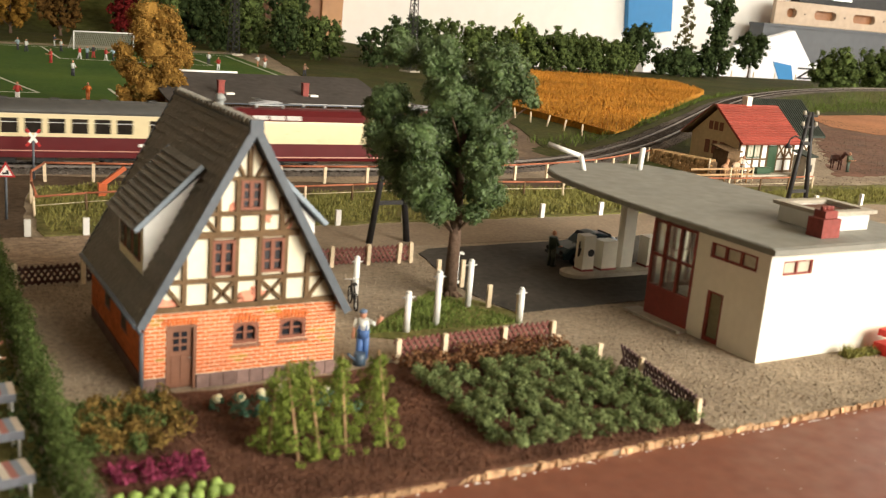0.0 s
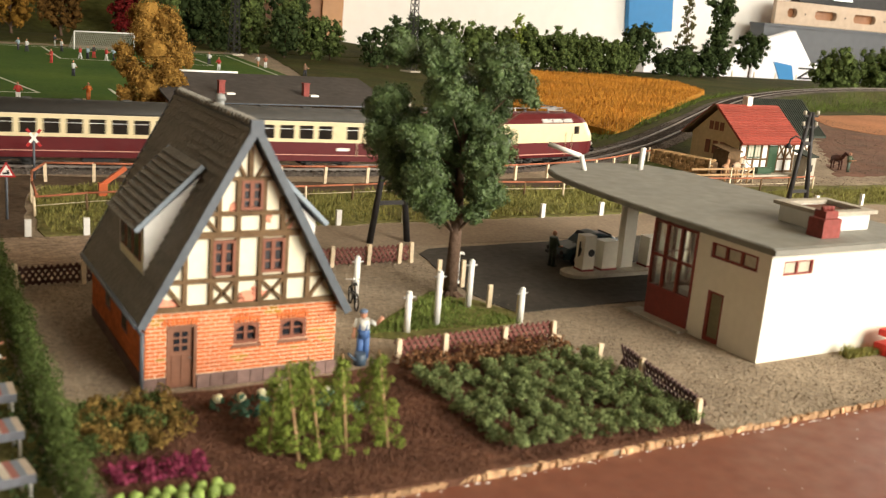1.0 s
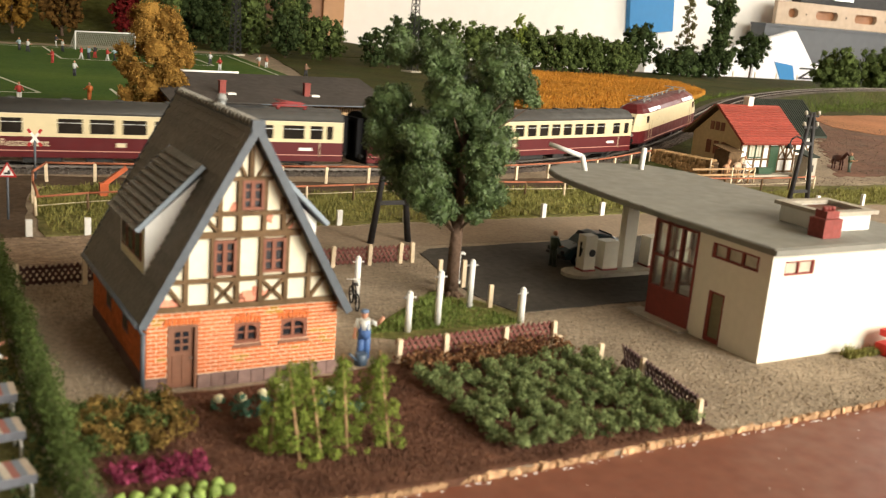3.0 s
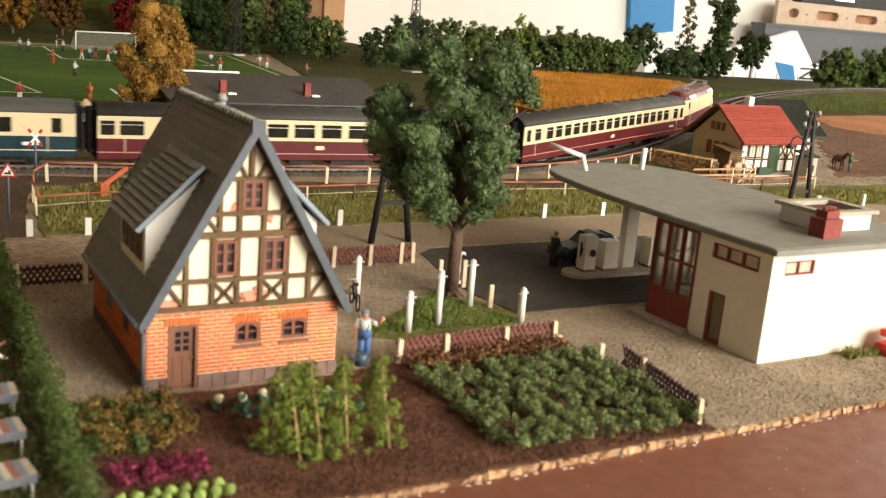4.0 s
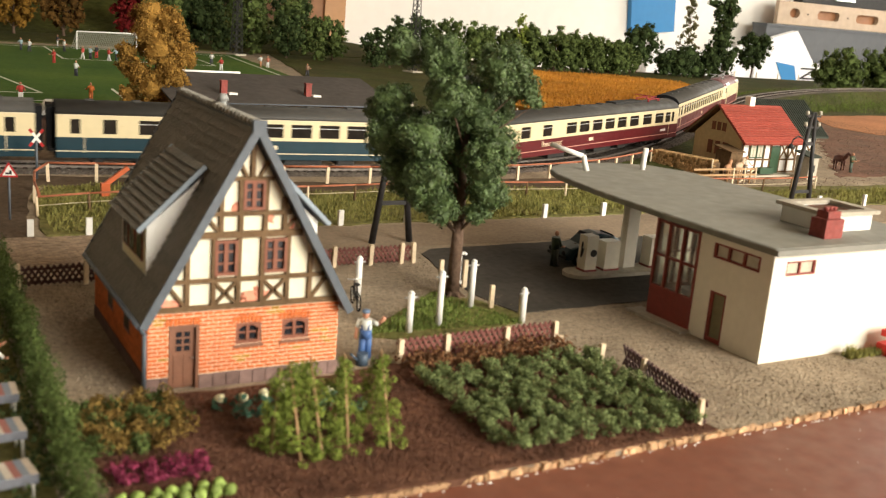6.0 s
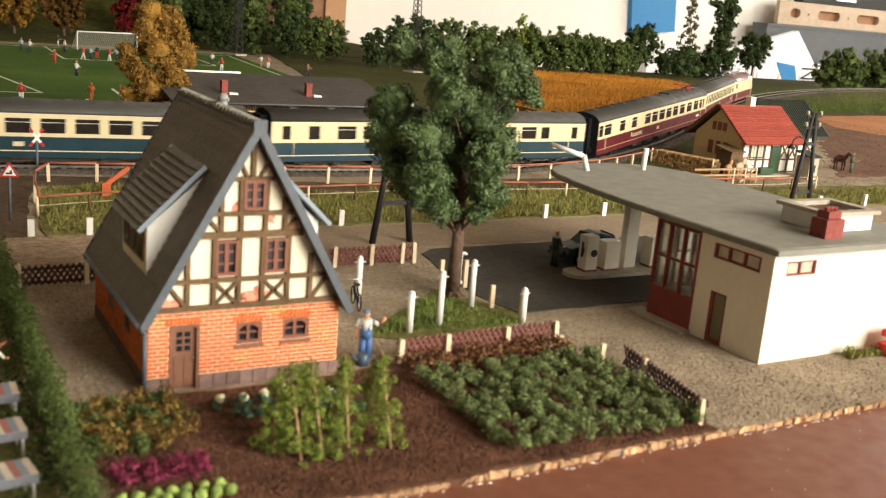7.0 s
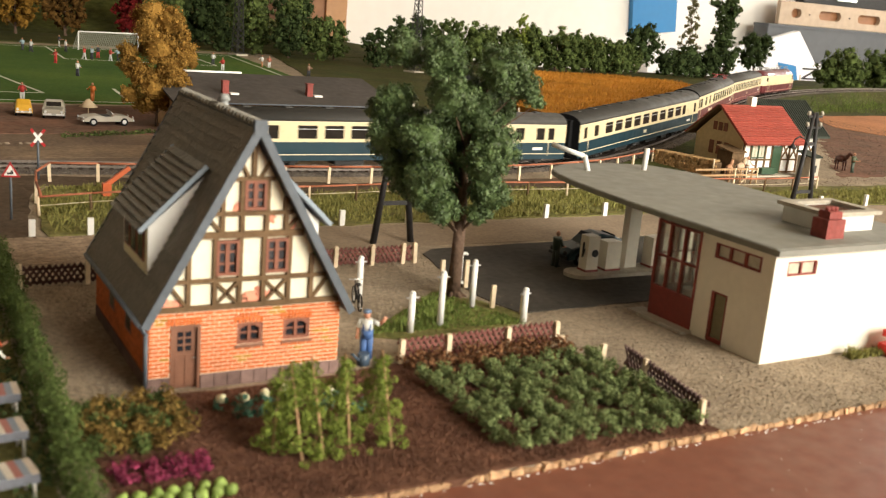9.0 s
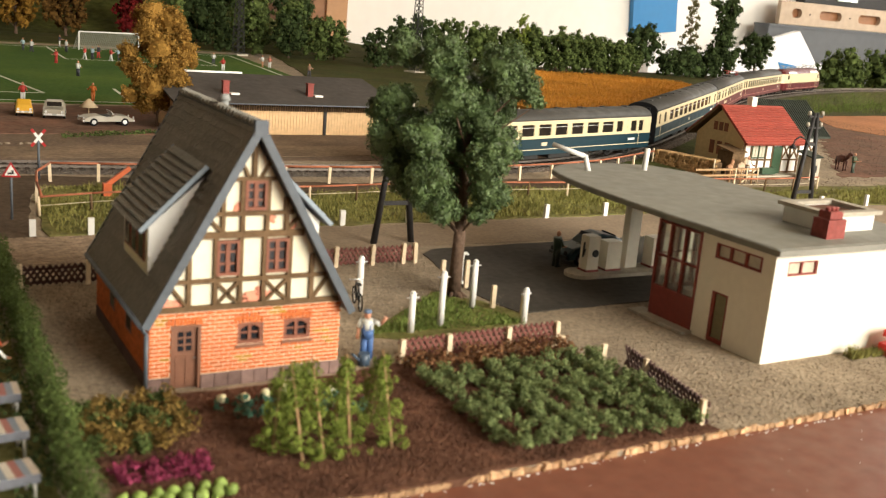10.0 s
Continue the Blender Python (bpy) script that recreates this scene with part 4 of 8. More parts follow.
CROWN = [(-2.2, 0.3, 10.2, 0.72), (-0.65, -0.2, 10.1, 0.9), (1.7, -0.3, 9.8, 1.0), (2.65, 0.1, 9.0, 0.72), (3.4, 0.3, 8.4, 0.26), (-2.65, 0.2, 8.0, 0.85), (-3.4, 0.3, 7.55, 0.45),
         (-2.8, 0.0, 6.4, 0.88), (-2.15, -0.4, 5.2, 0.85), (-1.2, -1.5, 6.7, 0.95), (-0.35, -1.3, 8.5, 0.92), (-0.95, -1.7, 5.3, 0.98), (-1.35, -1.2, 4.4, 0.62), (-0.3, -1.1, 3.8, 0.75),
         (1.9, -0.9, 6.65, 0.85), (1.25, -1.6, 5.9, 0.85), (1.65, -0.9, 4.5, 0.75), (1.2, -0.8, 3.6, 0.5)]
CROWN = [(a * 0.96 - 0.5, b, 3.72 + (z - 3.6) * 0.95, r * 1.17) for a, b, z, r in CROWN]
# the far side of the crown
CROWN += [(-1.1 - 0.65 * a, 1.5 + 0.35 * b, z * 0.97 + 0.2, r * 1.05) for a, b, z, r in CROWN[5:]] + [(-0.5, 0.6, 4.8 + k * 1.0, 1.0) for k in range(5)] + [(0.55, -0.3, 7.3, 0.8), (0.45, 0.2, 8.3, 0.8)]
lobed_tree("broadleaf_tree", 14.2, 6.65, -29, CROWN, 3.3, 0.3, M_LEAF, 0.085, "tall dark green broadleaf tree with a deeply lobed crown", 5)

# ---- railway ----
M_TEERED = mat("coach_red", (0.092, 0.009, 0.011), 0.45, 0.06, 2.0, 0.3, spec=0.3)
M_TEECREAM = mat("coach_cream", (0.66, 0.56, 0.35), 0.35, 0.04, 2.0, 0.3)
M_BLUE = mat("coach_blue", (0.0095, 0.033, 0.047), 0.42, 0.06, 2.0, 0.3, spec=0.3)
M_COACHROOF = mat("coach_roof", (0.046, 0.044, 0.04), 0.65, 0.08, 2.0, 0.2)
M_UNDER = mat("underframe", (0.02, 0.019, 0.018), 0.7, 0.3, 3.0, 0.6)
M_STRIPE = mat("pale_stripe", (0.7, 0.6, 0.42), 0.4, 0.03)
M_REDSTRIPE = mat("pink_stripe", (0.5, 0.25, 0.2), 0.4, 0.03)
M_SILVER = mat("silver", (0.75, 0.75, 0.74), 0.3, 0.08, 3.0, 0.5, metal=0.5)
M_RUBBER = mat("rubber", (0.012, 0.012, 0.013), 0.8, 0.2)
M_COACHGLASS = mat("coach_pane", (0.022, 0.018, 0.015), 0.14, 0.3, 1.5, 0.6, spec=0.25)
M_PANTO = mat("panto_grey", (0.3, 0.3, 0.3), 0.45, 0.2, metal=0.6)
M_PANTORED = mat("panto_red", (0.3, 0.03, 0.03), 0.5, 0.1)

TRACK = [(-190, 47, 0), (-150, 45, 0), (-100, 43, 0), (-60, 41.5, 0), (-30, 39.2, 0), (0, 37.3, 0), (12, 35.9, 0), (22, 35.1, 0), (32, 35.25, 0), (39.7, 36.8, 0), (46.6, 39.0, 0.14), (55.5, 43.2, 0.62), (65.7, 50.0, 1.08), (73.7, 56.2, 1.2), (82.2, 62.9, 1.26), (92.7, 71.5, 1.27), (103.5, 79.5, 1.28), (113.7, 86.0, 1.34), (124.1, 91.6, 1.43), (134, 96.0, 1.57), (143.9, 99.5, 1.71), (157.1, 102.9, 1.89), (175, 106, 2.0), (200, 108, 2.0), (230, 109, 2.0)]


def spline(pts):
    """Catmull-Rom through pts; returns points and arc length counted from x = 0."""
    p = np.array(pts, float)
    q = []
    for i in range(1, len(p) - 2):
        for u in np.linspace(0, 1, 40, endpoint=False):
            a, b, c, d = p[i - 1], p[i], p[i + 1], p[i + 2]
            q.append(0.5 * (2 * b + (c - a) * u + (2 * a - 5 * b + 4 * c - d) * u * u + (3 * b - a - 3 * c + d) * u ** 3))
    q = np.array(q)
    s = np.concatenate([[0], np.cumsum(np.linalg.norm(np.diff(q, axis=0), axis=1))])
    s -= np.interp(0, q[:, 0], s)
    return q, s


TQ, TS = spline(TRACK)


def on_track(s):
    return np.array([np.interp(s, TS, TQ[:, 0]), np.interp(s, TS, TQ[:, 1])])


def track_z(s):
    return float(np.interp(s, TS, TQ[:, 2]))


def track_side(s, off):
    """A point beside the track: off to the right of the way of travel."""
    a, b = on_track(s - 0.5), on_track(s + 0.5)
    d = (b - a) / np.linalg.norm(b - a)
    p = on_track(s)
    return p[0] + d[1] * off, p[1] - d[0] * off, math.degrees(math.atan2(d[1], d[0]))


def ribbon(bm, prof, s0, s1, step):
    """Sweep a closed profile of (offset, z) along the track."""
    rings = []
    n = int((s1 - s0) / step)
    for k in range(n + 1):
        s = s0 + (s1 - s0) * k / n
        ring = []
        for o, z in prof:
            x, y, _ = track_side(s, o)
            ring.append(bm.verts.new((x, y, z + track_z(s) if z > -0.5 else 0.02)))
        rings.append(ring)
    m = len(prof)
    for a, b in zip(rings, rings[1:]):
        for i in range(m):
            bm.faces.new((a[i], a[(i + 1) % m], b[(i + 1) % m], b[i]))
    bm.faces.new(rings[0][::-1]), bm.faces.new(rings[-1])
    return bm


def railway():
    t = tagged(new("railway_track"), "single railway track on grey ballast with steel rails", "track", kind="structure")
    part("embankment", ribbon(B(), [(-7.0, -1), (7.0, -1), (3.2, -0.02), (-3.2, -0.02)], 44, 196, 1.5), M_MEADOW, t, "grassy railway bank")
    part("ballast", ribbon(B(), [(-2.6, -0.1), (2.6, -0.1), (1.6, 0.12), (-1.6, 0.12)], -112, 196, 1.5), M_BALLAST, t)
    for o in (-0.76, 0.76):
        part("rail", ribbon(B(), [(o - 0.05, 0.14), (o + 0.05, 0.14), (o + 0.05, 0.3), (o - 0.05, 0.3)], -112, 196, 1.5), M_STEEL, t)
    vs, fs = [], []
    s = -112.0
    while s < 195:
        x, y, a = track_side(s, 0)
        m = Matrix.Translation((x, y, track_z(s))) @ Matrix.Rotation(radians(a), 4, "Z")
        i = len(vs)
        vs += [tuple(m @ V(px, py, pz)) for px, py, pz in ((-0.12, -1.25, 0.1), (0.12, -1.25, 0.1), (0.12, 1.25, 0.1), (-0.12, 1.25, 0.1), (-0.12, -1.25, 0.17), (0.12, -1.25, 0.17), (0.12, 1.25, 0.17), (-0.12, 1.25, 0.17))]
        fs += [tuple(i + j for j in q) for q in ((4, 5, 6, 7), (0, 1, 5, 4), (1, 2, 6, 5), (2, 3, 7, 6), (3, 0, 4, 7))]
        s += 0.62
    fast("sleepers", vs, fs, M_SLEEPER, t, kind="stuff")
    # loose ballast stones
    rng = np.random.default_rng(8)
    vs, fs = [], []
    for k in range(9000):
        s = rng.uniform(-2, 75)
        o = rng.uniform(-2.5, 2.5)
        x, y, _ = track_side(s, o)
        z = 0.12 if abs(o) < 1.6 else 0.12 - (abs(o) - 1.6) * 0.2
        r = rng.uniform(0.03, 0.09)
        i = len(vs)
        c = np.array([x, y, z + track_z(s)])
        vs += [c + rng.normal(size=3) * r * 0.3 + np.array(d) * r for d in ((1, 0, 0), (-0.5, 0.9, 0), (-0.5, -0.9, 0), (0, 0, 1))]
        fs += [(i, i + 1, i + 3), (i + 1, i + 2, i + 3), (i + 2, i, i + 3)]
    fast("ballast_stones", vs, fs, M_BALLAST, t, kind="stuff")


railway()


def wheelset(parent, x, z=0.5, r=0.47):
    for y in (-0.78, 0.78):
        part("wheel", rod(B(), (x, y - 0.07, z), (x, y + 0.07, z), r, n=18), M_UNDER, parent)


def bogie(parent, x, axles, w=1.1):
    bm = B()
    for y in (-1, 1):
        box(bm, x - axles[-1] - 0.5, x + axles[-1] + 0.5, y * w - 0.08, y * w + 0.08, 0.42, 0.72)
        for a in axles:
            for sg in (-1, 1):
                box(bm, x + sg * a - 0.18, x + sg * a + 0.18, y * w - 0.14, y * w + 0.14, 0.3, 0.62)
    box(bm, x - 0.5, x + 0.5, -w, w, 0.5, 0.75)
    b = part("bogie", bm, M_UNDER, parent, "black bogie frame")
    for a in axles:
        for sg in (-1, 1):
            wheelset(b, x + sg * a)


def buffers(parent, L):
    for e in (-1, 1):
        for y in (-0.85, 0.85):
            bm = rod(B(), (e * (L / 2 - 0.1), y, 1.0), (e * (L / 2 + 0.28), y, 1.0), 0.09)
            rod(bm, (e * (L / 2 + 0.28), y, 1.0), (e * (L / 2 + 0.34), y, 1.0), 0.22, n=14)
            part("buffer", bm, M_UNDER, parent)


def roof_profile():
    pr = [(-1.41, 3.2), (-1.36, 3.42), (-1.15, 3.66), (-0.8, 3.83), (-0.4, 3.93), (0, 3.96)]
    return pr + [(-y, z) for y, z in pr[-2::-1]]


def arch(bm, x0, x1, prof, scale0=1.0, scale1=1.0):
    A = [bm.verts.new((x0, y * scale0, z)) for y, z in prof]
    Bv = [bm.verts.new((x1, y * scale1, z)) for y, z in prof]
    for i in range(len(prof) - 1):
        bm.faces.new((A[i], A[i + 1], Bv[i + 1], Bv[i])).smooth = True
    bm.faces.new(A[::-1]), bm.faces.new(Bv), bm.faces.new((A[0], Bv[0], Bv[-1], A[-1]))
    return bm


def lettering(text, size, m, material, parent, name="lettering"):
    cu = bpy.data.curves.new(name, "FONT")
    cu.body, cu.size, cu.extrude, cu.align_x = text, size * K, 0.01 * K, "CENTER"
    ob = bpy.data.objects.new(name, cu)
    me = bpy.data.meshes.new_from_object(ob)
    bpy.data.objects.remove(ob)
    me.materials.append(material)
    o = new(name, me)
    o.parent = parent
    o.matrix_basis = m
    return o


def prism_x(x0, x1, prof):
    """A profile of (y, z) extruded along x."""
    bm = B()
    a, b = [bm.verts.new((x0, y * 0.985, z)) for y, z in prof], [bm.verts.new((x1, y * 0.985, z)) for y, z in prof]
    n = len(prof)
    bm.faces.new(a[::-1]), bm.faces.new(b)
    for i in range(n):
        bm.faces.new((a[i], a[(i + 1) % n], b[(i + 1) % n], b[i]))
    return bm


def coach(L, lower, line, wins, label, extras=None):
    c = thing("passenger_coach", 0, 0, 0, 0, label, "coach", "coaches of the train")
    h = L / 2 - 0.12
    zc, zt, z0 = 1.85, 3.2, 0.6
    lo = part("lower_body", box(B(), -h, h, -1.41, 1.41, z0, zc), lower, c, "dark red lower side" if lower is M_TEERED else "deep blue lower side", bevel=0.04)
    w0, w1 = 2.07, 2.95
    ws = sorted(wins)
    for sy in (-1, 1):
        y0, y1 = (-1.41, -1.33) if sy < 0 else (1.33, 1.41)
        bm = B()
        box(bm, -h, h, y0, y1, zc, w0), box(bm, -h, h, y0, y1, w1, zt)
        x = -h
        for cx, w in ws:
            box(bm, x, cx - w / 2, y0, y1, w0, w1)
            x = cx + w / 2
        box(bm, x, h, y0, y1, w0, w1)
        part("window_band", bm, M_TEECREAM, c, "cream window band")
        if sy < 0:
            for cx, w in ws:
                part("pane", box(B(), cx - w / 2, cx + w / 2, y0 + 0.03, y0 + 0.05, w0, w1), M_COACHGLASS, c)
                if w > 0.8:
                    part("window_rail", box(B(), cx - w / 2, cx + w / 2, y0 + 0.005, y0 + 0.03, w1 - 0.26, w1 - 0.22), M_SILVER, c)
        else:
            part("far_panes", box(B(), -h + 0.3, h - 0.3, 1.36, 1.38, w0, w1), M_COACHGLASS, c)
    part("interior", box(B(), -h + 0.1, h - 0.1, -0.7, 1.3, zc, zt - 0.05), M_UNDER, c)
    for e in (-1, 1):
        part("end_wall", prism_x(min(e * h, e * (h + 0.03)), max(e * h, e * (h + 0.03)), [(-1.39, 0.5)] + roof_profile() + [(1.39, 0.5)]), M_RUBBER, c, "black coach end wall")
        bm = box(box(box(B(), e * h, e * (h + 0.5), -0.75, -0.45, 0.9, 3.3), e * h, e * (h + 0.5), 0.45, 0.75, 0.9, 3.3), e * h, e * (h + 0.5), -0.75, 0.75, 3.3, 3.55)
        part("gangway", bm, M_RUBBER, c, "black rubber gangway", bevel=0.05)
        part("gangway_door", box(B(), e * h, e * (h + 0.06), -0.44, 0.44, 0.9, 3.3), M_RUBBER, c)
        for sy in (-1, 1):
            part("door_handle_bar", rod(B(), (e * (h - 1.6), sy * 1.44, 0.9), (e * (h - 1.6), sy * 1.44, 1.9), 0.03, n=6), M_STRIPE, c)
    part("roof", arch(B(), -h, h, roof_profile()), M_COACHROOF, c, "arched dark grey roof")
    for i in range(9):
        x = -h + 2 + i * (2 * h - 4) / 8
        part("roof_vent", box(B(), x - 0.25, x + 0.25, -0.3, 0.3, 3.94, 4.02), M_COACHROOF, c)
    for sy in (-1, 1):
        part("gutter", box(B(), -h, h, sy * 1.41 - 0.03, sy * 1.41 + 0.03, 3.17, 3.23), M_STRIPE, c)
        part("side_line", box(B(), -h, h, sy * 1.412 - 0.006, sy * 1.412 + 0.006, 0.98, 1.04), line, c, "thin pale line")
        part("number_panel", box(B(), h - 3.0, h - 2.1, sy * 1.413 - 0.006, sy * 1.413 + 0.006, 1.3, 1.5), M_WHITE, c, "small white panel")
        part("emblem", box(B(), -0.3, 0.3, sy * 1.413 - 0.006, sy * 1.413 + 0.006, 1.28, 1.55), M_STRIPE, c)
    for x, w in ((-4.5, 2.2), (-1.2, 1.6), (2.2, 2.6), (5.2, 1.2)):
        part("equipment_box", box(B(), x - w / 2, x + w / 2, -1.2, 1.2, 0.25, 0.66), M_UNDER, c)
    for e in (-1, 1):
        bogie(c, e * (h - 3.6), (1.25,), 1.05)
    buffers(c, 2 * h)
    if extras:
        extras(c, h)
    return c


def pantograph(parent, x, m, name="pantograph"):
    bm = B()
    for y in (-0.6, 0.6):
        beam(bm, (x - 1.0, y, 4.12), (x + 1.0, y, 4.12), 0.07, 0.07)
        beam(bm, (x - 0.9, y * 0.8, 4.15), (x + 0.9, y * 0.6, 4.28), 0.06, 0.06)
        beam(bm, (x + 0.9, y * 0.6, 4.24), (x - 0.6, y, 4.36), 0.06, 0.06)
    for dx in (-0.75, -0.45):
        beam(bm, (x + dx, -0.95, 4.4), (x + dx, 0.95, 4.4), 0.07, 0.05)
    for dx in (-0.9, 0.9):
        for y in (-0.6, 0.6):
            rod(bm, (x + dx, y, 3.9), (x + dx, y, 4.12), 0.08, n=6)
    return part(name, bm, m, parent, "folded pantograph")


def restaurant_extras(c, h):
    pantograph(c, h - 3.4, M_PANTORED)
    part("equipment_hood", box(B(), h - 9.5, h - 5.2, -0.5, 0.5, 3.88, 4.06), M_UNDER, c, bevel=0.04)
    lettering("Restaurant", 0.62, pose(-5.5 * K, -1.425 * K, 1.28 * K, 90, 0, 0), M_STRIPE, c)


def outline(xe, w, nose):
    """Plan outline of the loco at one level."""
    return [(-xe, -w * 0.62), (-xe + nose * 0.35, -w * 0.86), (-xe + nose, -w), (xe - nose, -w), (xe - nose * 0.35, -w * 0.86), (xe, -w * 0.62),
            (xe, w * 0.62), (xe - nose * 0.35, w * 0.86), (xe - nose, w), (-xe + nose, w), (-xe + nose * 0.35, w * 0.86), (-xe, w * 0.62)]


def loft(levels):
    bm = B()
    rings = [[bm.verts.new((x, y, z)) for x, y in outline(xe, w, nose)] for z, xe, w, nose in levels]
    for a, b in zip(rings, rings[1:]):
        for i in range(12):
            bm.faces.new((a[i], a[(i + 1) % 12], b[(i + 1) % 12], b[i]))
    bm.faces.new(rings[0][::-1]), bm.faces.new(rings[-1])
    return bm


def loco(L):
    c = thing("electric_locomotive", 0, 0, 0, 0, "streamlined dark red and cream electric locomotive with folded pantographs", "locomotive")
    h = L / 2 - 0.1
    part("skirt", loft([(0.55, h - 0.6, 1.32, 1.6), (0.75, h - 0.1, 1.41, 1.8), (1.72, h, 1.43, 1.9)]), M_TEERED, c, "dark red skirt")
    part("cream_band", loft([(1.72, h, 1.435, 1.9), (2.2, h - 0.15, 1.43, 1.9), (3.0, h - 0.72, 1.4, 1.9), (3.18, h - 0.85, 1.38, 1.9)]), M_TEECREAM, c, "cream body band")
    part("roof", loft([(3.18, h - 0.85, 1.39, 1.9), (3.5, h - 1.15, 1.15, 1.9), (3.82, h - 1.8, 0.72, 1.9), (3.9, h - 2.1, 0.4, 1.9)]), M_TEERED, c, "dark red sloping roof")
    for sy in (-1, 1):
        part("pale_line", box(B(), -h + 2, h - 2, sy * 1.425 - 0.012, sy * 1.425 + 0.012, 0.78, 0.86), M_REDSTRIPE, c, "pale line along the skirt")
        for e in (-1, 1):
            part("cab_window", box(B(), min(e * (h - 2.7), e * (h - 2.15)), max(e * (h - 2.7), e * (h - 2.15)), sy * 1.42 - 0.02, sy * 1.42 + 0.02, 2.35, 2.95), M_COACHGLASS, c, "dark cab side window")
            for k in (2.9, 3.6):
                part("grab_rail", rod(B(), (e * (h - k), sy * 1.47, 0.7), (e * (h - k), sy * 1.47, 2.5), 0.025, n=6), M_STRIPE, c)
    # windscreens on the raked ends
    for e in (-1, 1):
        bm = B()
        p = [(h - 0.22, -0.8, 2.28), (h - 0.22, 0.8, 2.28), (h - 0.66, 0.74, 2.93), (h - 0.66, -0.74, 2.93)]
        a = [bm.verts.new((e * (x + 0.03), y, z)) for x, y, z in p]
        b = [bm.verts.new((e * (x - 0.06), y, z)) for x, y, z in p]
        bm.faces.new(a), bm.faces.new(b[::-1])
        for i in range(4):
            bm.faces.new((a[i], a[(i + 1) % 4], b[(i + 1) % 4], b[i]))
        part("windscreen", bm, M_COACHGLASS, c, "dark raked windscreen")
        for y in (-0.8, 0.8):
            part("headlamp", rod(B(), (e * (h - 0.05), y, 1.45), (e * (h + 0.06), y, 1.45), 0.15, n=12), M_SILVER, c)
    # louvred panels on the roof slopes
    for sy in (-1, 1):
        for e in (-1, 1):
            for k in range(3):
                x0 = e * 5.2 - 1.65 + k * 1.12
                bm = B()
                q = [(x0, sy * 1.36, 3.25), (x0 + 1.0, sy * 1.36, 3.25), (x0 + 1.0, sy * 1.17, 3.5), (x0, sy * 1.17, 3.5)]
                a = [bm.verts.new((x, y + sy * 0.03, z + 0.02)) for x, y, z in q]
                b = [bm.verts.new((x, y - sy * 0.05, z - 0.03)) for x, y, z in q]
                bm.faces.new(a), bm.faces.new(b[::-1])
                for i in range(4):
                    bm.faces.new((a[i], a[(i + 1) % 4], b[(i + 1) % 4], b[i]))
                part("vent_panel", bm, M_SILVER, c, "silver roof vent panel")
    pantograph(c, 5.6, M_PANTO), pantograph(c, -5.6, M_PANTO)
    bm = B()
    for x in (-3, -1.5, 0, 1.5, 3):
        rod(bm, (x, 0.2, 3.85), (x, 0.2, 4.15), 0.09, n=6)
    beam(bm, (-4, 0.2, 4.17), (4, 0.2, 4.17), 0.05, 0.05)
    part("roof_line", bm, M_PANTO, c)
    for e in (-1, 1):
        bogie(c, e * 4.9, (0.01, 2.1), 1.1)
    buffers(c, 2 * h - 0.3)
    return c


W1 = [(12.85, 0.55), (11.6, 0.85), (-12.85, 0.55), (-11.6, 0.85)] + [(-9.95 + i * 1.31, 0.95) for i in range(16)]
W2 = [(13.3, 0.42), (12.4, 0.85), (10.85, 1.43), (8.77, 1.43), (6.6, 1.43), (4.6, 1.4), (2.7, 1.4), (0.8, 1.42), (-1.1, 1.42), (-2.94, 1.42), (-6.2, 1.2), (-9.0, 1.2), (-12.2, 1.45), (-13.65, 0.85)]
W3 = [(12.2, 0.57), (9.3, 0.8), (-12.2, 0.57), (-10.2, 0.8)] + [(7.74 - i * 1.94, 1.4) for i in range(9)]
W4 = W3 + [(11.2, 0.75)]
TRAIN = [
    (loco(19.6), 19.6, 4.9),
    (coach(27.3, M_TEERED, M_REDSTRIPE, W1, "cream and dark red express coach with many narrow windows"), 27.3, 9.8),
    (coach(28.7, M_TEERED, M_REDSTRIPE, W2, "cream and dark red dining car with wide windows", restaurant_extras), 28.7, 10.2),
    (coach(26.8, M_BLUE, M_STRIPE, W3, "cream and blue express coach with wide windows"), 26.8, 9.6),
    (coach(27.4, M_BLUE, M_STRIPE, W4, "cream and blue express coach with wide windows, last in the train"), 27.4, 9.8),
]

# ---- fences, posts, masts, signs ----


def lattice_fence(x0, y0, x1, y1, h, material, posts, label, post_h=0.95):
    """Crossed slats between cream posts; posts at fractions of its length."""
    L = math.hypot(x1 - x0, y1 - y0)
    f = thing("lattice_fence", x0, y0, 0, math.degrees(math.atan2(y1 - y0, x1 - x0)), label, "fence")
    n = int(L / 0.24)
    sl = mesh_of("slat", beam(B(), (0, 0.02, 0.08), (h * 0.62, 0.02, h), 0.04, 0.085), material)
    sr = mesh_of("slat", beam(B(), (0, -0.02, h), (h * 0.62, -0.02, 0.08), 0.04, 0.085), material)
    for i in range(n):
        x = (L - h * 0.62) * i / max(1, n - 1)
        for me in (sl, sr):
            o = new("slat", me)
            o.parent = f
            o.matrix_basis = place(x, 0, random.uniform(-0.02, 0.02))
    for z in (0.16, h * 0.82):
        part("rail", box(B(), 0, L, 0.045, 0.08, z - 0.05, z + 0.05), material, f)
    pm = mesh_of("post", rod(box(B(), -0.09, 0.09, -0.18, -0.03, 0, post_h), (0, -0.1, post_h), (0, -0.1, post_h + 0.03), 0.1, 0.07), M_CREAMPOST)
    for u in posts:
        o = new("post", pm)
        o.parent = f
        o.matrix_basis = place(L * u, 0, 0, 0, random.uniform(-2, 2), random.uniform(-2, 2))
        tagged(o, "pale wooden post")
    return f


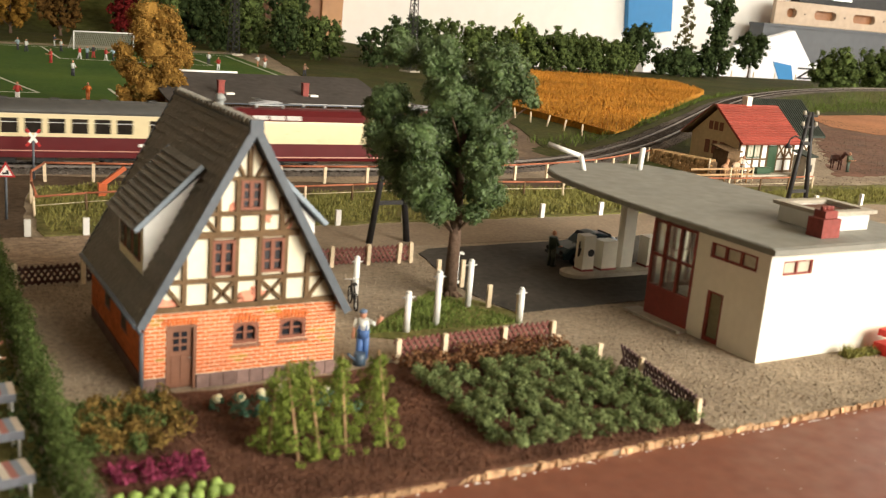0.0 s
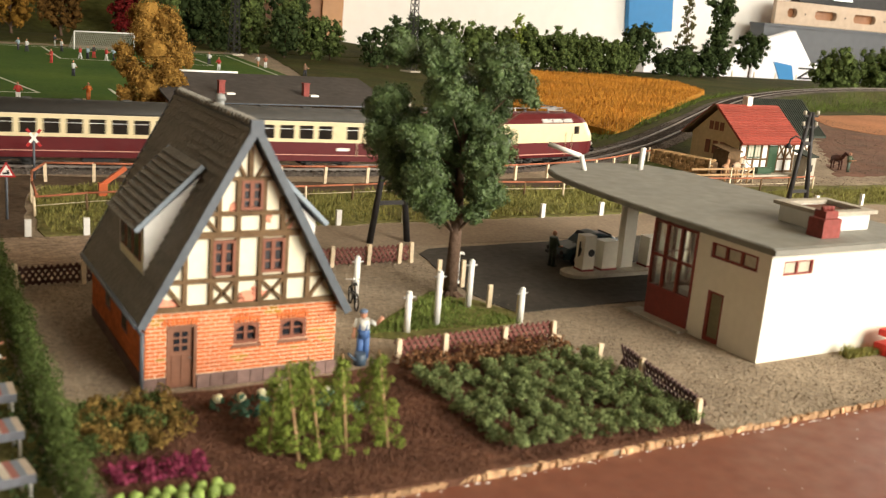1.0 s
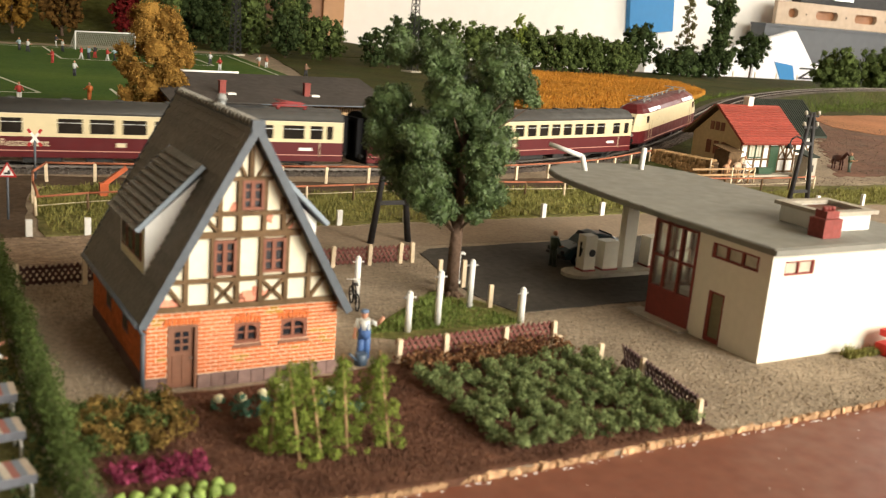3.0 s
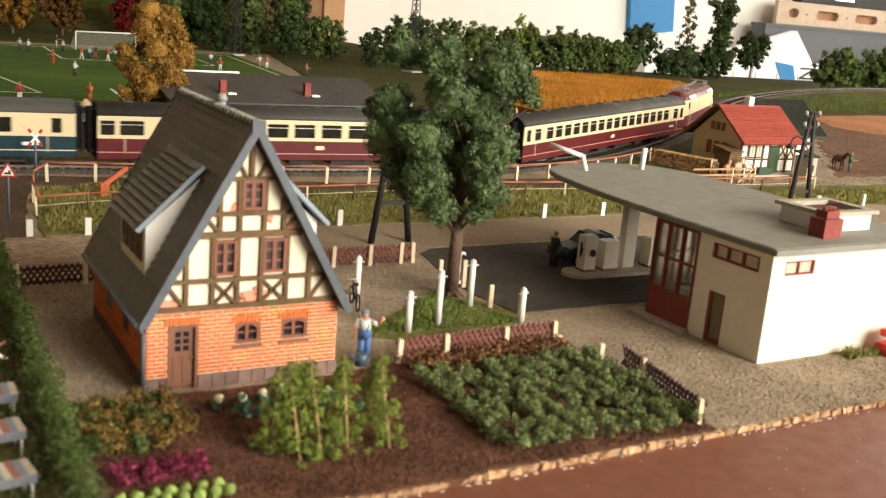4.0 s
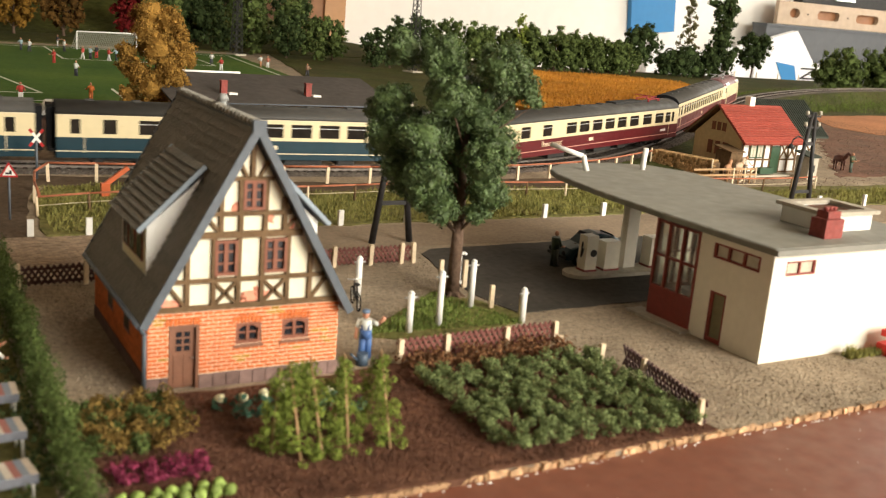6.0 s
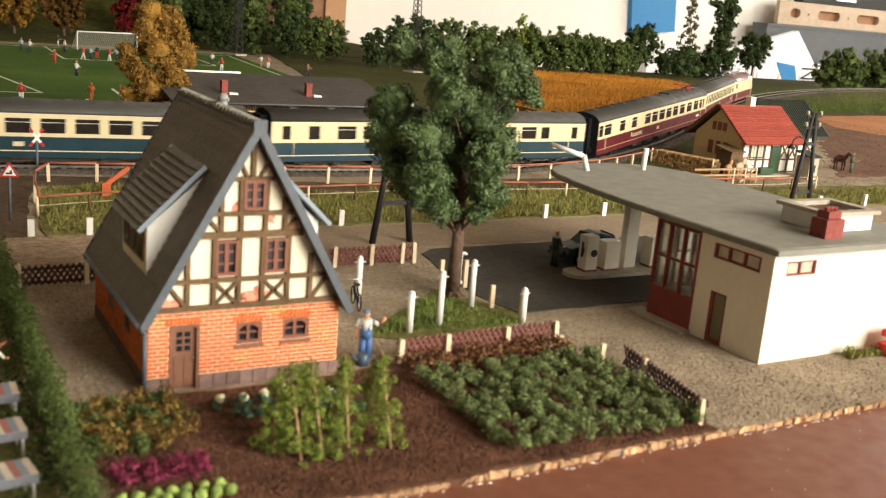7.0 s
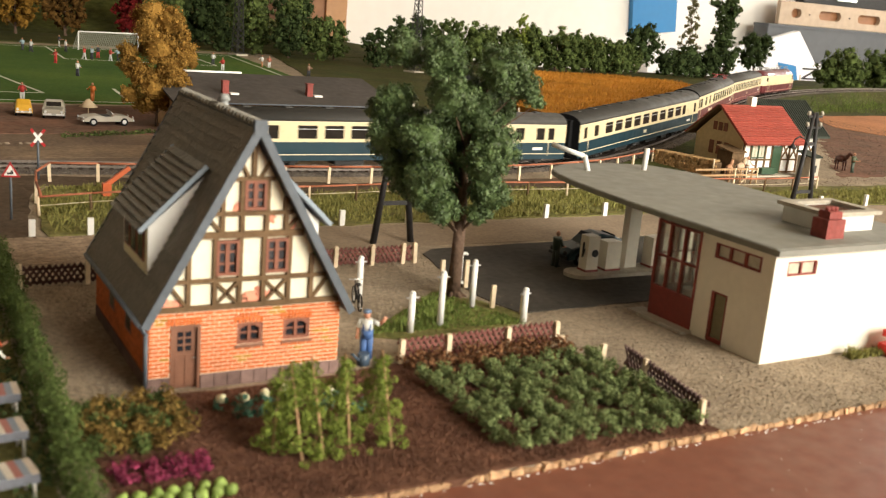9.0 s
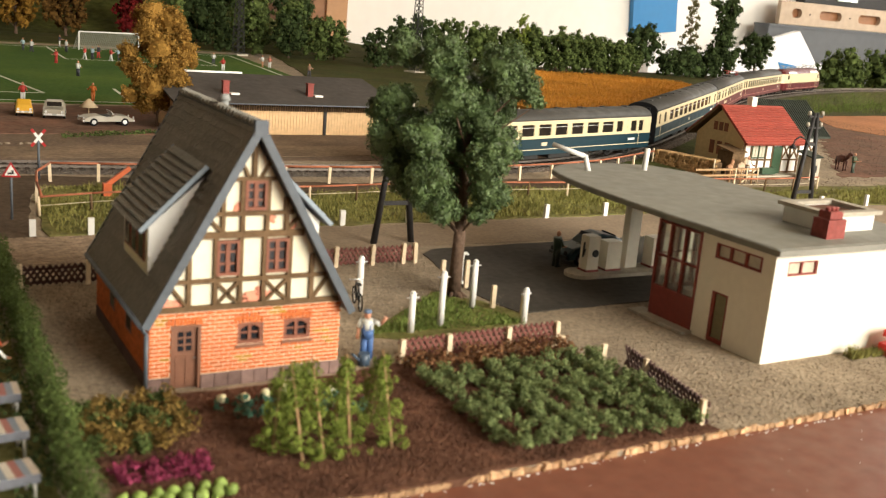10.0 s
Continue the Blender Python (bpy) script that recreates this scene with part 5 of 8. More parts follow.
lattice_fence(8.3, 0.1, 15.0, 0.35, 0.88, M_FENCE, (0.01, 0.29, 0.66, 0.99), "red-brown crossed-slat garden fence with pale posts", 0.88)
lattice_fence(10.2, 12.0, 15.1, 12.0, 0.85, M_FENCE, (0.18, 0.55, 0.87, 1.0), "red-brown crossed-slat fence beside the road", 0.95)
lattice_fence(-2.2, 11.6, 3.0, 11.9, 0.85, M_FENCED, (0.02, 0.5), "dark red-brown crossed-slat fence behind the house", 0.95)
lattice_fence(15.95, -2.45, 15.05, -7.5, 0.82, M_FENCED, (0.3, 0.98), "dark red-brown crossed-slat fence beside the vegetable plot", 0.85)


def post_thing(name, x, y, h, r, m, label, cat, group="", lean=0.0, square=False, insul=False):
    t = thing(name, x, y, 0, random.uniform(-8, 8), label, cat, group)
    bm = B()
    if square:
        box(bm, -r, r, -r * 0.7, r * 0.7, 0, h)
        part("post", bm, m, t, bevel=r * 0.2)
    else:
        rod(bm, (0, 0, 0), (lean, 0, h - r * 0.6), r, r * 0.95, 12)
        rod(bm, (lean, 0, h - r * 0.6), (lean, 0, h), r * 0.95, r * 0.45, 12)
        part("post", bm, m, t)
    if insul:
        part("hook_bar", rod(B(), (-0.25, 0, h - 0.25), (0.25, 0, h - 0.25), 0.035, n=6), M_SILVER, t, "small line hooks")
    return t


for x, y, h in ((10.2, 2.85, 1.62), (11.68, 3.26, 2.2), (14.1, 4.96, 2.05), (15.14, 2.75, 1.45), (10.3, 7.6, 1.7)):
    post_thing("clothes_post", x, y, h, 0.13, M_WHITE, "round white clothes-line post with small hooks", "post", "clothes posts on the lawn", insul=True)
for x, y, h in ((14.5, 8.2, 1.15), (15.35, 7.6, 1.25), (14.92, 4.7, 1.0), (15.62, 3.55, 0.95), (15.27, -2.1, 0.8), (15.05, 0.05, 0.4)):
    post_thing("wooden_stake", x, y, h, 0.09, M_CREAMPOST, "short pale wooden stake in the ground", "stake", "wooden stakes", square=True)
for x in (-0.57, 1.99, 14.76, 18.7, 23.2, 27.9, 32.28, 37.0, 41.6, 46.2, 51.5, 56.3, 61.0):
    post_thing("roadside_bollard", x, 19.6, 0.82, 0.14, M_WHITE, "white roadside marker post", "bollard", "roadside posts", square=True)


def bent_pipe():
    bm = rod(B(), (0, 0, 0.05), (0, 0, 1.3), 0.06)
    rod(bm, (0, 0, 1.28), (0.12, 0, 1.4), 0.06), rod(bm, (0.12, 0, 1.4), (0.25, 0, 1.3), 0.06)
    t = thing("standpipe", 15.5, 8.3, 0, 0, "white bent standpipe with a round foot", "pipe")
    part("pipe", bm, M_WHITE, t)
    part("foot", rod(B(), (0, 0, 0), (0, 0, 0.12), 0.22, 0.14, 12), M_WHITE, t)


bent_pipe()


def a_mast(x, y, h, spread, label):
    t = thing("telegraph_mast", x, y, 0, 0, label, "utility pole", "telegraph masts")
    for sg in (-1, 1):
        part("leg", rod(B(), (sg * spread, 0, 0), (sg * 0.12, 0, h), 0.17, 0.12, 10), M_BLACK, t)
    for z in (2.05, h * 0.72):
        w = spread * (1 - z / h) + 0.12
        part("tie_bar", beam(B(), (-w, 0, z), (w, 0, z), 0.18, 0.2), M_BLACK, t)
    for z in (h - 0.25, h - 0.95):
        arm = part("cross_arm", beam(B(), (-0.62, 0, z), (0.62, 0, z), 0.1, 0.12), M_BLACK, t)
        for xx in (-0.58, 0.58):
            part("insulator", rod(rod(B(), (xx, 0, z), (xx, 0, z + 0.2), 0.04, n=6), (xx, 0, z + 0.1), (xx, 0, z + 0.34), 0.13, 0.09, 10), M_SILL, arm, "grey porcelain insulator")
    return t


a_mast(15.75, 15.6, 7.0, 1.05, "black tarred A-frame telegraph mast beside the tree")
m2 = a_mast(44.9, 15.7, 7.1, 1.0, "black tarred A-frame telegraph mast with a lamp bracket")
bm = B()
pp = [(-0.3, -0.1, 5.0), (-0.7, -0.1, 5.45), (-1.2, -0.1, 5.6), (-1.6, -0.1, 5.4), (-1.7, -0.1, 5.1)]
for a, b in zip(pp, pp[1:]):
    rod(bm, a, b, 0.05, n=6)
lb = part("lamp_bracket", bm, M_BLACK, m2, "bent lamp bracket")
part("lamp_shade", rod(B(), (-1.7, -0.1, 5.15), (-1.7, -0.1, 4.85), 0.06, 0.25, 12), M_BLACK, lb)


def rail_fences():
    f = thing("pipe_railing", 0, 0, 0, 0, "rust-red pipe railing on white posts beside the track", "railing")
    pm = mesh_of("post", box(B(), -0.09, 0.09, -0.07, 0.07, 0, 1.12), M_CREAMPOST)
    s = 2.55
    prev = None
    while s < 54:
        x, y, a = track_side(s, 4.7 if s < 40 else 3.6 + 1.1 * max(0, 1 - (s - 40) / 8))
        o = new("post", pm)
        o.parent = f
        o.matrix_basis = place(x, y, 0, a, random.uniform(-3, 3), random.uniform(-3, 3))
        if prev:
            part("top_pipe", rod(B(), (*prev, 1.13), (x, y, 1.13), 0.07, n=7), M_RUSTRAIL, f)
        prev = (x, y)
        s += 2.75
    bend = [(2.1, 32.5, 1.13), (1.0, 29.8, 1.12), (0.6, 26.8, 1.12), (0.4, 23.7, 1.08)]
    for p, q in zip(bend, bend[1:]):
        part("top_pipe", rod(B(), p, q, 0.07, n=7), M_RUSTRAIL, f)
    for p in bend[1:3]:
        o = new("post", pm)
        o.parent = f
        o.matrix_basis = place(p[0], p[1], 0, 80)
    g = thing("wire_fence", 0, 0, 0, 0, "weathered wire fence with a rust-red top pipe in the grass", "fence")
    q = None
    for i in range(20):
        x = 0.3 + i * 3.05 - 0.45 * min(i, 1)
        y = 25.4 + 0.3 * math.sin(i) - 1.7 * max(0.0, 1 - i / 4)
        w = random.random() < 0.35
        part("post", rod(B(), (x, y, 0), (x + random.uniform(-0.06, 0.06), y, 1.02), 0.08, 0.07, 7), M_CREAMPOST if w else M_TIMBER, g)
        if q:
            part("wire", rod(B(), (q[0], q[1], 0.55), (x, y, 0.55), 0.02, n=4), M_STRIPE, g)
            part("top_pipe", rod(B(), (q[0], q[1], 1.0), (x, y, 1.0), 0.06, n=6), M_RUSTRAIL, g)
        q = (x, y)


rail_fences()
M_SIGNRED = mat("sign_red", (0.4, 0.025, 0.025), 0.4, 0.05)
M_ORANGER = mat("orange_metal", (0.55, 0.12, 0.04), 0.45, 0.12, 3.0, 0.6)


def signs():
    t = thing("level_crossing_cross", 1.6, 33.2, 0, -8, "white level crossing cross with red tips on a grey pole", "road sign")
    part("pole", rod(B(), (0, 0, 0), (0, 0, 2.6), 0.07), M_TILEEDGE, t)
    for sg in (-1, 1):
        bl = part("arm", beam(B(), (-0.36 * sg, -0.09 - 0.02 * sg, 1.98), (0.36 * sg, -0.09 - 0.02 * sg, 2.94), 0.03, 0.15), M_WHITE, t)
        for e in (-1, 1):
            part("red_tip", beam(B(), (e * 0.21 * sg, -0.115 - 0.02 * sg, 2.46 + e * 0.28), (e * 0.37 * sg, -0.115 - 0.02 * sg, 2.46 + e * 0.49), 0.03, 0.155), M_SIGNRED, bl, "red tip")
    t = thing("railway_warning_sign", -1.03, 23.1, 0, -10, "red-edged triangular railway warning sign on a pole", "road sign")
    part("pole", rod(B(), (0, 0, 0), (0, 0, 2.8), 0.06), M_TILEEDGE, t)

    def tri(name, s, y, m, par):
        bm = B()
        p = [(-0.5 * s, 2.38 - 0.29 * s), (0.5 * s, 2.38 - 0.29 * s), (0, 2.38 + 0.58 * s)]
        a = [bm.verts.new((x, y, z)) for x, z in p]
        b = [bm.verts.new((x, y + 0.02, z)) for x, z in p]
        bm.faces.new(a), bm.faces.new(b[::-1])
        for i in range(3):
            bm.faces.new((a[i], b[i], b[(i + 1) % 3], a[(i + 1) % 3]))
        return part(name, bm, m, par, bevel=0.008)

    pl = tri("plate", 0.86, -0.1, M_SIGNRED, t)
    tri("inner_plate", 0.58, -0.115, M_WHITE, pl)
    part("engine_symbol", box(box(B(), -0.15, 0.14, -0.13, -0.116, 2.27, 2.36), 0.02, 0.12, -0.13, -0.116, 2.36, 2.46), M_BLACK, pl)
    t = thing("barrier_lever", 4.4, 28.2, 0, 0, "orange-red bent metal barrier stand in the grass", "barrier")
    part("stand", box(B(), -0.2, 0.25, -0.2, 0.2, 0, 0.75), M_ORANGER, t, bevel=0.05)
    part("arm", beam(B(), (0, 0, 0.65), (1.25, 0, 1.6), 0.25, 0.24), M_ORANGER, t, bevel=0.05)


signs()

# ---- garden ----
RNG = np.random.default_rng(21)


def clump_plant(name, x, y, z, clumps, leaf, m, label, category, group="", dense=1.0, flat=0.3, stick=None):
    v, f = leaves(clumps, leaf, RNG, dense, flat)
    t = thing(name, x, y, z, 0, label, category, group)
    fast("foliage", v, f, m, t)
    if stick:
        part("pole", rod(B(), (stick[0], stick[1], 0), (stick[2], stick[3], stick[4]), 0.045, 0.03, 6), M_STICK, t, "thin wooden bean pole")
    return t


def vegetable_plot():
    # ridges of potato plants running away from the viewer
    for r in range(9):
        u = r / 8
        x0 = 8.35 + u * 6.5
        for k in range(13):
            y = -7.2 + k * 0.5 + 0.12 * math.sin(r * 3 + k)
            if y > -1.5 or (k % 5 == 3 and r % 4 == 1):
                continue
            x = x0 + random.uniform(-0.12, 0.12)
            hh = random.uniform(0.3, 0.55)
            cl = [(random.uniform(-0.2, 0.2), random.uniform(-0.24, 0.24), hh * random.uniform(0.3, 1.1), random.uniform(0.12, 0.2)) for _ in range(9)]
            clump_plant("potato_plant", x, y, 0.06, cl, 0.064, M_POTATO, "low dark green potato plant in a ridge", "plant", "potato plants in the plot", 2.4)
    for k in range(51):
        x = 8.5 + (k % 17) * 0.39 + random.uniform(-0.1, 0.1)
        y = -1.15 + (k // 17) * 0.45 + random.uniform(-0.15, 0.15)
        cl = [(random.uniform(-0.25, 0.25), random.uniform(-0.2, 0.2), random.uniform(0.08, 0.45), random.uniform(0.1, 0.2)) for _ in range(6)]
        clump_plant("withered_plant", x, y, 0.05, cl, 0.1, M_BROWNLEAF, "dry rust-brown withered plant by the fence", "plant", "withered plants along the fence", 1.6)


vegetable_plot()


def beans():
    """Poles that lean together in pairs, each wrapped in foliage that spreads towards the ground."""
    for x, y, dx, dy, h in ((2.0, -5.1, 0.3, 0.3, 2.2), (2.6, -5.75, -0.1, 0.8, 2.35), (2.75, -4.3, 0.2, -0.5, 2.3), (3.2, -5.75, -0.1, 0.85, 2.4), (3.95, -5.75, 0.1, 0.8, 2.4), (4.1, -4.3, 0.0, -0.5, 2.3), (5.15, -5.85, 0.0, 0.9, 2.4), (5.0, -4.5, 0.1, -0.4, 2.2)):
        cl = []
        for k in range(46):
            u = (k / 45) ** 1.15
            w = 0.42 * (1 - u) ** 0.8 + 0.1
            cl.append((dx * u + random.uniform(-w, w), dy * u + random.uniform(-w, w) * 0.9, 0.08 + u * (h - 0.12) + random.uniform(-0.06, 0.06), random.uniform(0.1, 0.2)))
        clump_plant("bean_plant", x, y, 0.06, cl, 0.062, M_BEAN, "light green runner bean climbing a leaning wooden pole", "plant", "runner beans", 2.6, 0.0, (0, 0, dx * 1.05, dy * 1.05, h + 0.12))


beans()


def borders():
    for k in range(30):
        x = -2.25 + (k % 8) * 0.36 + random.uniform(-0.12, 0.12)
        y = -1.35 - (k // 8) * 0.8 + random.uniform(-0.25, 0.25)
        cl = [(random.uniform(-0.25, 0.25), random.uniform(-0.25, 0.25), random.uniform(0.1, 0.5), random.uniform(0.14, 0.26)) for _ in range(9)]
        clump_plant("ochre_shrub", x, y, 0.06, cl, 0.08, M_OCHRE if k % 3 else M_LEAF2, "ochre and olive low garden shrub" if k % 3 else "dull green low garden shrub", "shrub", "shrubs in the border", 2.0)
    for k in range(16):
        x = -1.9 + (k % 8) * 0.29 + random.uniform(-0.06, 0.06)
        y = -5.0 - (k // 8) * 0.5 + random.uniform(-0.16, 0.16)
        cl = [(random.uniform(-0.15, 0.15), random.uniform(-0.15, 0.15), random.uniform(0.05, 0.28), random.uniform(0.09, 0.17)) for _ in range(5)]
        clump_plant("magenta_flower", x, y, 0.06, cl, 0.07, M_MAGENTA, "magenta flowering bedding plant", "flower", "bedding flowers", 2.2)
    for k in range(14):
        x = -2.1 + k * 0.19 + random.uniform(-0.03, 0.03)
        y = -6.5 - 0.36 * (k % 2)
        t = thing("lettuce", x, y, 0.06, 0, "small round pale green lettuce head", "vegetable", "row of lettuces")
        part("head", blob(B(), (0, 0, 0.14), 0.15, 0.15, 0.15, 0.2, 2, k), M_LETTUCE, t)
        v, f = leaves([(0, 0, 0.1, 0.17)], 0.12, RNG, 2.0, 0.2)
        fast("outer_leaves", v, f, M_LETTUCE, t)
    for x, y in ((1.63, -1.85), (2.28, -2.0), (2.95, -1.85), (3.6, -1.7), (4.9, -2.2), (2.05, -2.6), (2.7, -2.6), (4.35, -3.0), (5.4, -3.2)):
        t = thing("cauliflower", x, y, 0.06, random.uniform(0, 360), "cauliflower with a cream head and blue-green leaves", "vegetable", "cauliflowers")
        if y > -2.4:
            part("head", blob(B(), (0, 0, 0.32), 0.15, 0.15, 0.14, 0.15, 2, x), M_CAULI, t, "cream curd")
        v, f = leaves([(0, 0, 0.2, 0.28), (0.1, 0, 0.15, 0.25), (-0.1, 0.05, 0.12, 0.26)], 0.2, RNG, 1.6, 0.1)
        fast("outer_leaves", v, f, M_BLUEGREEN if y > -2.9 and x < 4 else M_LETTUCE if y < -2.5 and x < 3 else M_BLUEGREEN, t)


borders()


def hedge():
    t = thing("clipped_hedge", 0, 0, 0, 0, "long clipped green hedge along the garden", "hedge")
    cl = []
    y = -9.0
    while y < 15:
        for j in range(4):
            cl.append((-3.0 + random.uniform(-0.2, 0.2) + 0.035 * (y + 6) * 0.6, y + random.uniform(-0.2, 0.2), 0.2 + j * 0.3, 0.36))
        y += 0.33
    v, f = leaves(cl, 0.07, RNG, 1.2, 0.2, fill=0.25)
    fast("foliage", v, f, M_HEDGE, t)
    bm = B()
    for k in range(24):
        rod(bm, (-2.95 + 0.021 * (k - 3), -8.8 + k, 0), (-2.95 + 0.021 * (k - 3), -8.8 + k, 0.9), 0.05, 0.03, 5)
    part("stems", bm, M_BARK, t, kind="stuff")


hedge()


def grass(name, polys, n, hmin, hmax, m, label, seed, cond=None, base=None):
    """Tufts of static grass: one joined mesh of blades."""
    rng = np.random.default_rng(seed)
    x0, x1, y0, y1 = polys
    x, y = rng.uniform(x0, x1, n), rng.uniform(y0, y1, n)
    if cond is not None:
        keep = cond(x, y, rng)
        x, y = x[keep], y[keep]
    n = len(x)
    a = rng.uniform(0, math.tau, n)
    hh = rng.uniform(hmin, hmax, n) * (0.6 + 0.8 * (np.sin(x * 1.3 + 2 * np.sin(y * 0.9)) * 0.5 + 0.5))
    w = 0.035
    gz = base(x, y) + 0.03 if base is not None else np.full(n, 0.03)
    lx, ly = rng.normal(0, 0.4, n) * hh, rng.normal(0, 0.4, n) * hh
    v = np.stack([np.stack([x - w * np.cos(a), y - w * np.sin(a), gz], 1), np.stack([x + w * np.cos(a), y + w * np.sin(a), gz], 1), np.stack([x + lx, y + ly, hh + gz], 1)], 1).reshape(-1, 3)
    f = np.arange(3 * n).reshape(-1, 3).tolist()
    ob = fast(name, v, f, m)
    return tagged(ob, label, "grass", kind="stuff")


grass("verge_grass", (0.5, 66, 19.9, 30.9), 75000, 0.12, 0.36, M_GRASSB, "uneven tufts of yellowish green verge grass", 5, lambda x, y, r: (r.random(len(x)) < 0.55 + 0.45 * np.sin(x * 0.7) * np.sin(y * 0.8 + x * 0.3)) & ((x < 43) | (y < 24.5)) & ((y < 27.8) | ((x < 11.5) & (x > 1.3))))


def in_tri(x, y, r):
    def side(ax, ay, bx, by):
        return (bx - ax) * (y - ay) - (by - ay) * (x - ax)
    a = (side(8.4, 3.0, 15.2, 2.6) > 0) & (side(15.2, 2.6, 13.7, 7.2) > 0) & (side(13.7, 7.2, 8.4, 3.0) > 0)
    return a & (r.random(len(x)) < 0.9)


grass("lawn_grass", (8, 15.6, 2.3, 7.4), 10000, 0.07, 0.2, mat("lawn_blade", (0.165, 0.215, 0.055), 0.85, 0.2, 2.0, 0.4, per=0.4), "short bright green lawn tufts round the tree", 6, in_tri)
grass("wall_tuft", (25.3, 27.6, -4.6, -4.1), 500, 0.15, 0.5, M_GRASSB, "dry green tuft against the white wall", 7)


def kerb():
    """Broken cork strip along the board edge."""
    k = thing("cork_edging", 0, 0, 0, 0, "broken pale cork edging along the layout edge", "kerb", kind="structure")
    x = -6.0
    while x < 60:
        w = random.uniform(0.07, 0.34)
        bm = B()
        h = random.uniform(0.03, 0.1)
        box(bm, x, x + w - 0.015, -8.06 + random.uniform(-0.04, 0.04), -7.95, -0.2, h * 0.45)
        for v in bm.verts:
            v.co += V(random.uniform(-0.04, 0.04), random.uniform(-0.05, 0.05), random.uniform(-0.05, 0.03))
        part("cork_piece", bm, M_CORK, k)
        x += w


kerb()


def pavers():
    """Worn brick paving of the road by the crossing, laid in a running bond."""
    rng = np.random.default_rng(15)
    vs, fs = [], []
    for r in range(22):
        y = 14.65 + r * 0.215
        for k in range(24):
            x = -6.2 + k * 0.42 + 0.21 * (r % 2)
            if x > 3.6 + 0.4 * math.sin(r * 1.7):
                continue
            h, i = 0.055 + rng.uniform(-0.012, 0.012), len(vs)
            for px, py, pz in ((0.0, 0.0, 0.0), (0.385, 0.0, 0.0), (0.385, 0.18, 0.0), (0.0, 0.18, 0.0), (0.02, 0.015, h), (0.365, 0.015, h), (0.365, 0.165, h), (0.02, 0.165, h)):
                vs.append((x + px, y + py, pz))
            fs += [tuple(i + q for q in f) for f in ((4, 5, 6, 7), (0, 1, 5, 4), (1, 2, 6, 5), (2, 3, 7, 6), (3, 0, 4, 7))]
    tagged(fast("paving_bricks", vs, fs, mat("paving_brick", (0.3, 0.22, 0.155), 0.85, 0.2, 4.0, 0.4, 0.2, per=0.25)), "worn brown brick paving beside the level crossing", "paving", kind="stuff")


pavers()


def crossing_edge():
    """The farm track, the low green row and a few pale stones behind the railway."""
    sheet("farm_track", [(-60, 41.2), (0, 40.2), (14, 40.6), (42, 41.5), (42, 45.6), (11, 45.6), (0, 44.6), (-60, 45.5)], 0.06, mat("farm_dirt", (0.25, 0.18, 0.12), 0.95, 0.3, 3.0, 0.2, 0.6, 5.0, second=(0.18, 0.13, 0.09), mix_scale=0.5), "sandy farm track along the railway", "track", step=1.0, edge=0.35)
    for k in range(26):
        u = k / 25
        cl = [(random.uniform(-0.3, 0.3), random.uniform(-0.2, 0.2), random.uniform(0.05, 0.3), random.uniform(0.12, 0.22)) for _ in range(6)]
        clump_plant("low_weed", 5.6 + 12.0 * u, 48.9 + 2.3 * min(u * 1.8, 1.0) + random.uniform(-0.15, 0.15), 0.04, cl, 0.13, M_LEAF2, "low dark green weeds along the parking ground", "weed", "weeds along the parking ground", 1.6)
    for x, y in ((0.9, 45.7), (1.3, 45.8), (2.2, 45.7), (2.7, 45.8), (3.3, 46.3)):
        lone("pale_stone", blob(B(), (0, 0, 0.08), 0.24, 0.1, 0.08, 0.4, 2, x), M_ROAD, x, y, 0.03, random.uniform(0, 180), "pale flat stone in the dirt", "stone", "stones by the farm track")


crossing_edge()


def stones():
    """Fine grit on the gravel court and crumbs of soil in the beds."""
    rng = np.random.default_rng(4)
    for name, (x0, x1, y0, y1), n, r0, r1, m, lab in (("grit", (-2.5, 32, -8, 14.4), 26000, 0.02, 0.055, M_GRAVEL, "fine beige grit scattered on the court"), ("paddock_grit", (47, 112, 22, 72), 14000, 0.03, 0.08, M_DIRT, "brown grit and crumbs on the bare earth"), ("soil_crumbs", (-2.3, 15.0, -7.8, -0.6), 22000, 0.02, 0.055, M_SOIL, "dark crumbs of garden soil")):
        x, y, r = rng.uniform(x0, x1, n), rng.uniform(y0, y1, n), rng.uniform(r0, r1, n)
        if name == "grit":
            k = ~((x > -2.3) & (x < 15.3) & (y < -0.2)) & ~((x > 16.4) & (y > 4)) & ~((x > -0.1) & (x < 6.2) & (y > -0.1) & (y < 7.8)) & ~((x > 21) & (y > -4) & (y < 3))
            x, y, r = x[k], y[k], r[k]
        if name == "paddock_grit":
            k = (y < 0.75 * x - 4) & ~((x > 54) & (x < 71) & (y > 30) & (y < 43))
            x, y, r = x[k], y[k], r[k]
        n = len(x)
        c = np.stack([x, y, np.full(n, 0.0 if name == "grit" else 0.06)], 1)
        d = np.array([(1, 0, 0), (-0.5, 0.9, 0), (-0.5, -0.9, 0), (0.1, 0, 0.9)])
        v = (c[:, None, :] + d[None] * r[:, None, None] + rng.normal(size=(n, 4, 3)) * r[:, None, None] * 0.25).reshape(-1, 3)
        i = np.arange(n)[:, None] * 4
        f = np.concatenate([i + np.array([0, 1, 3]), i + np.array([1, 2, 3]), i + np.array([2, 0, 3])]).tolist()
        tagged(fast(name, v, f, m), lab, "grit", kind="stuff")


stones()


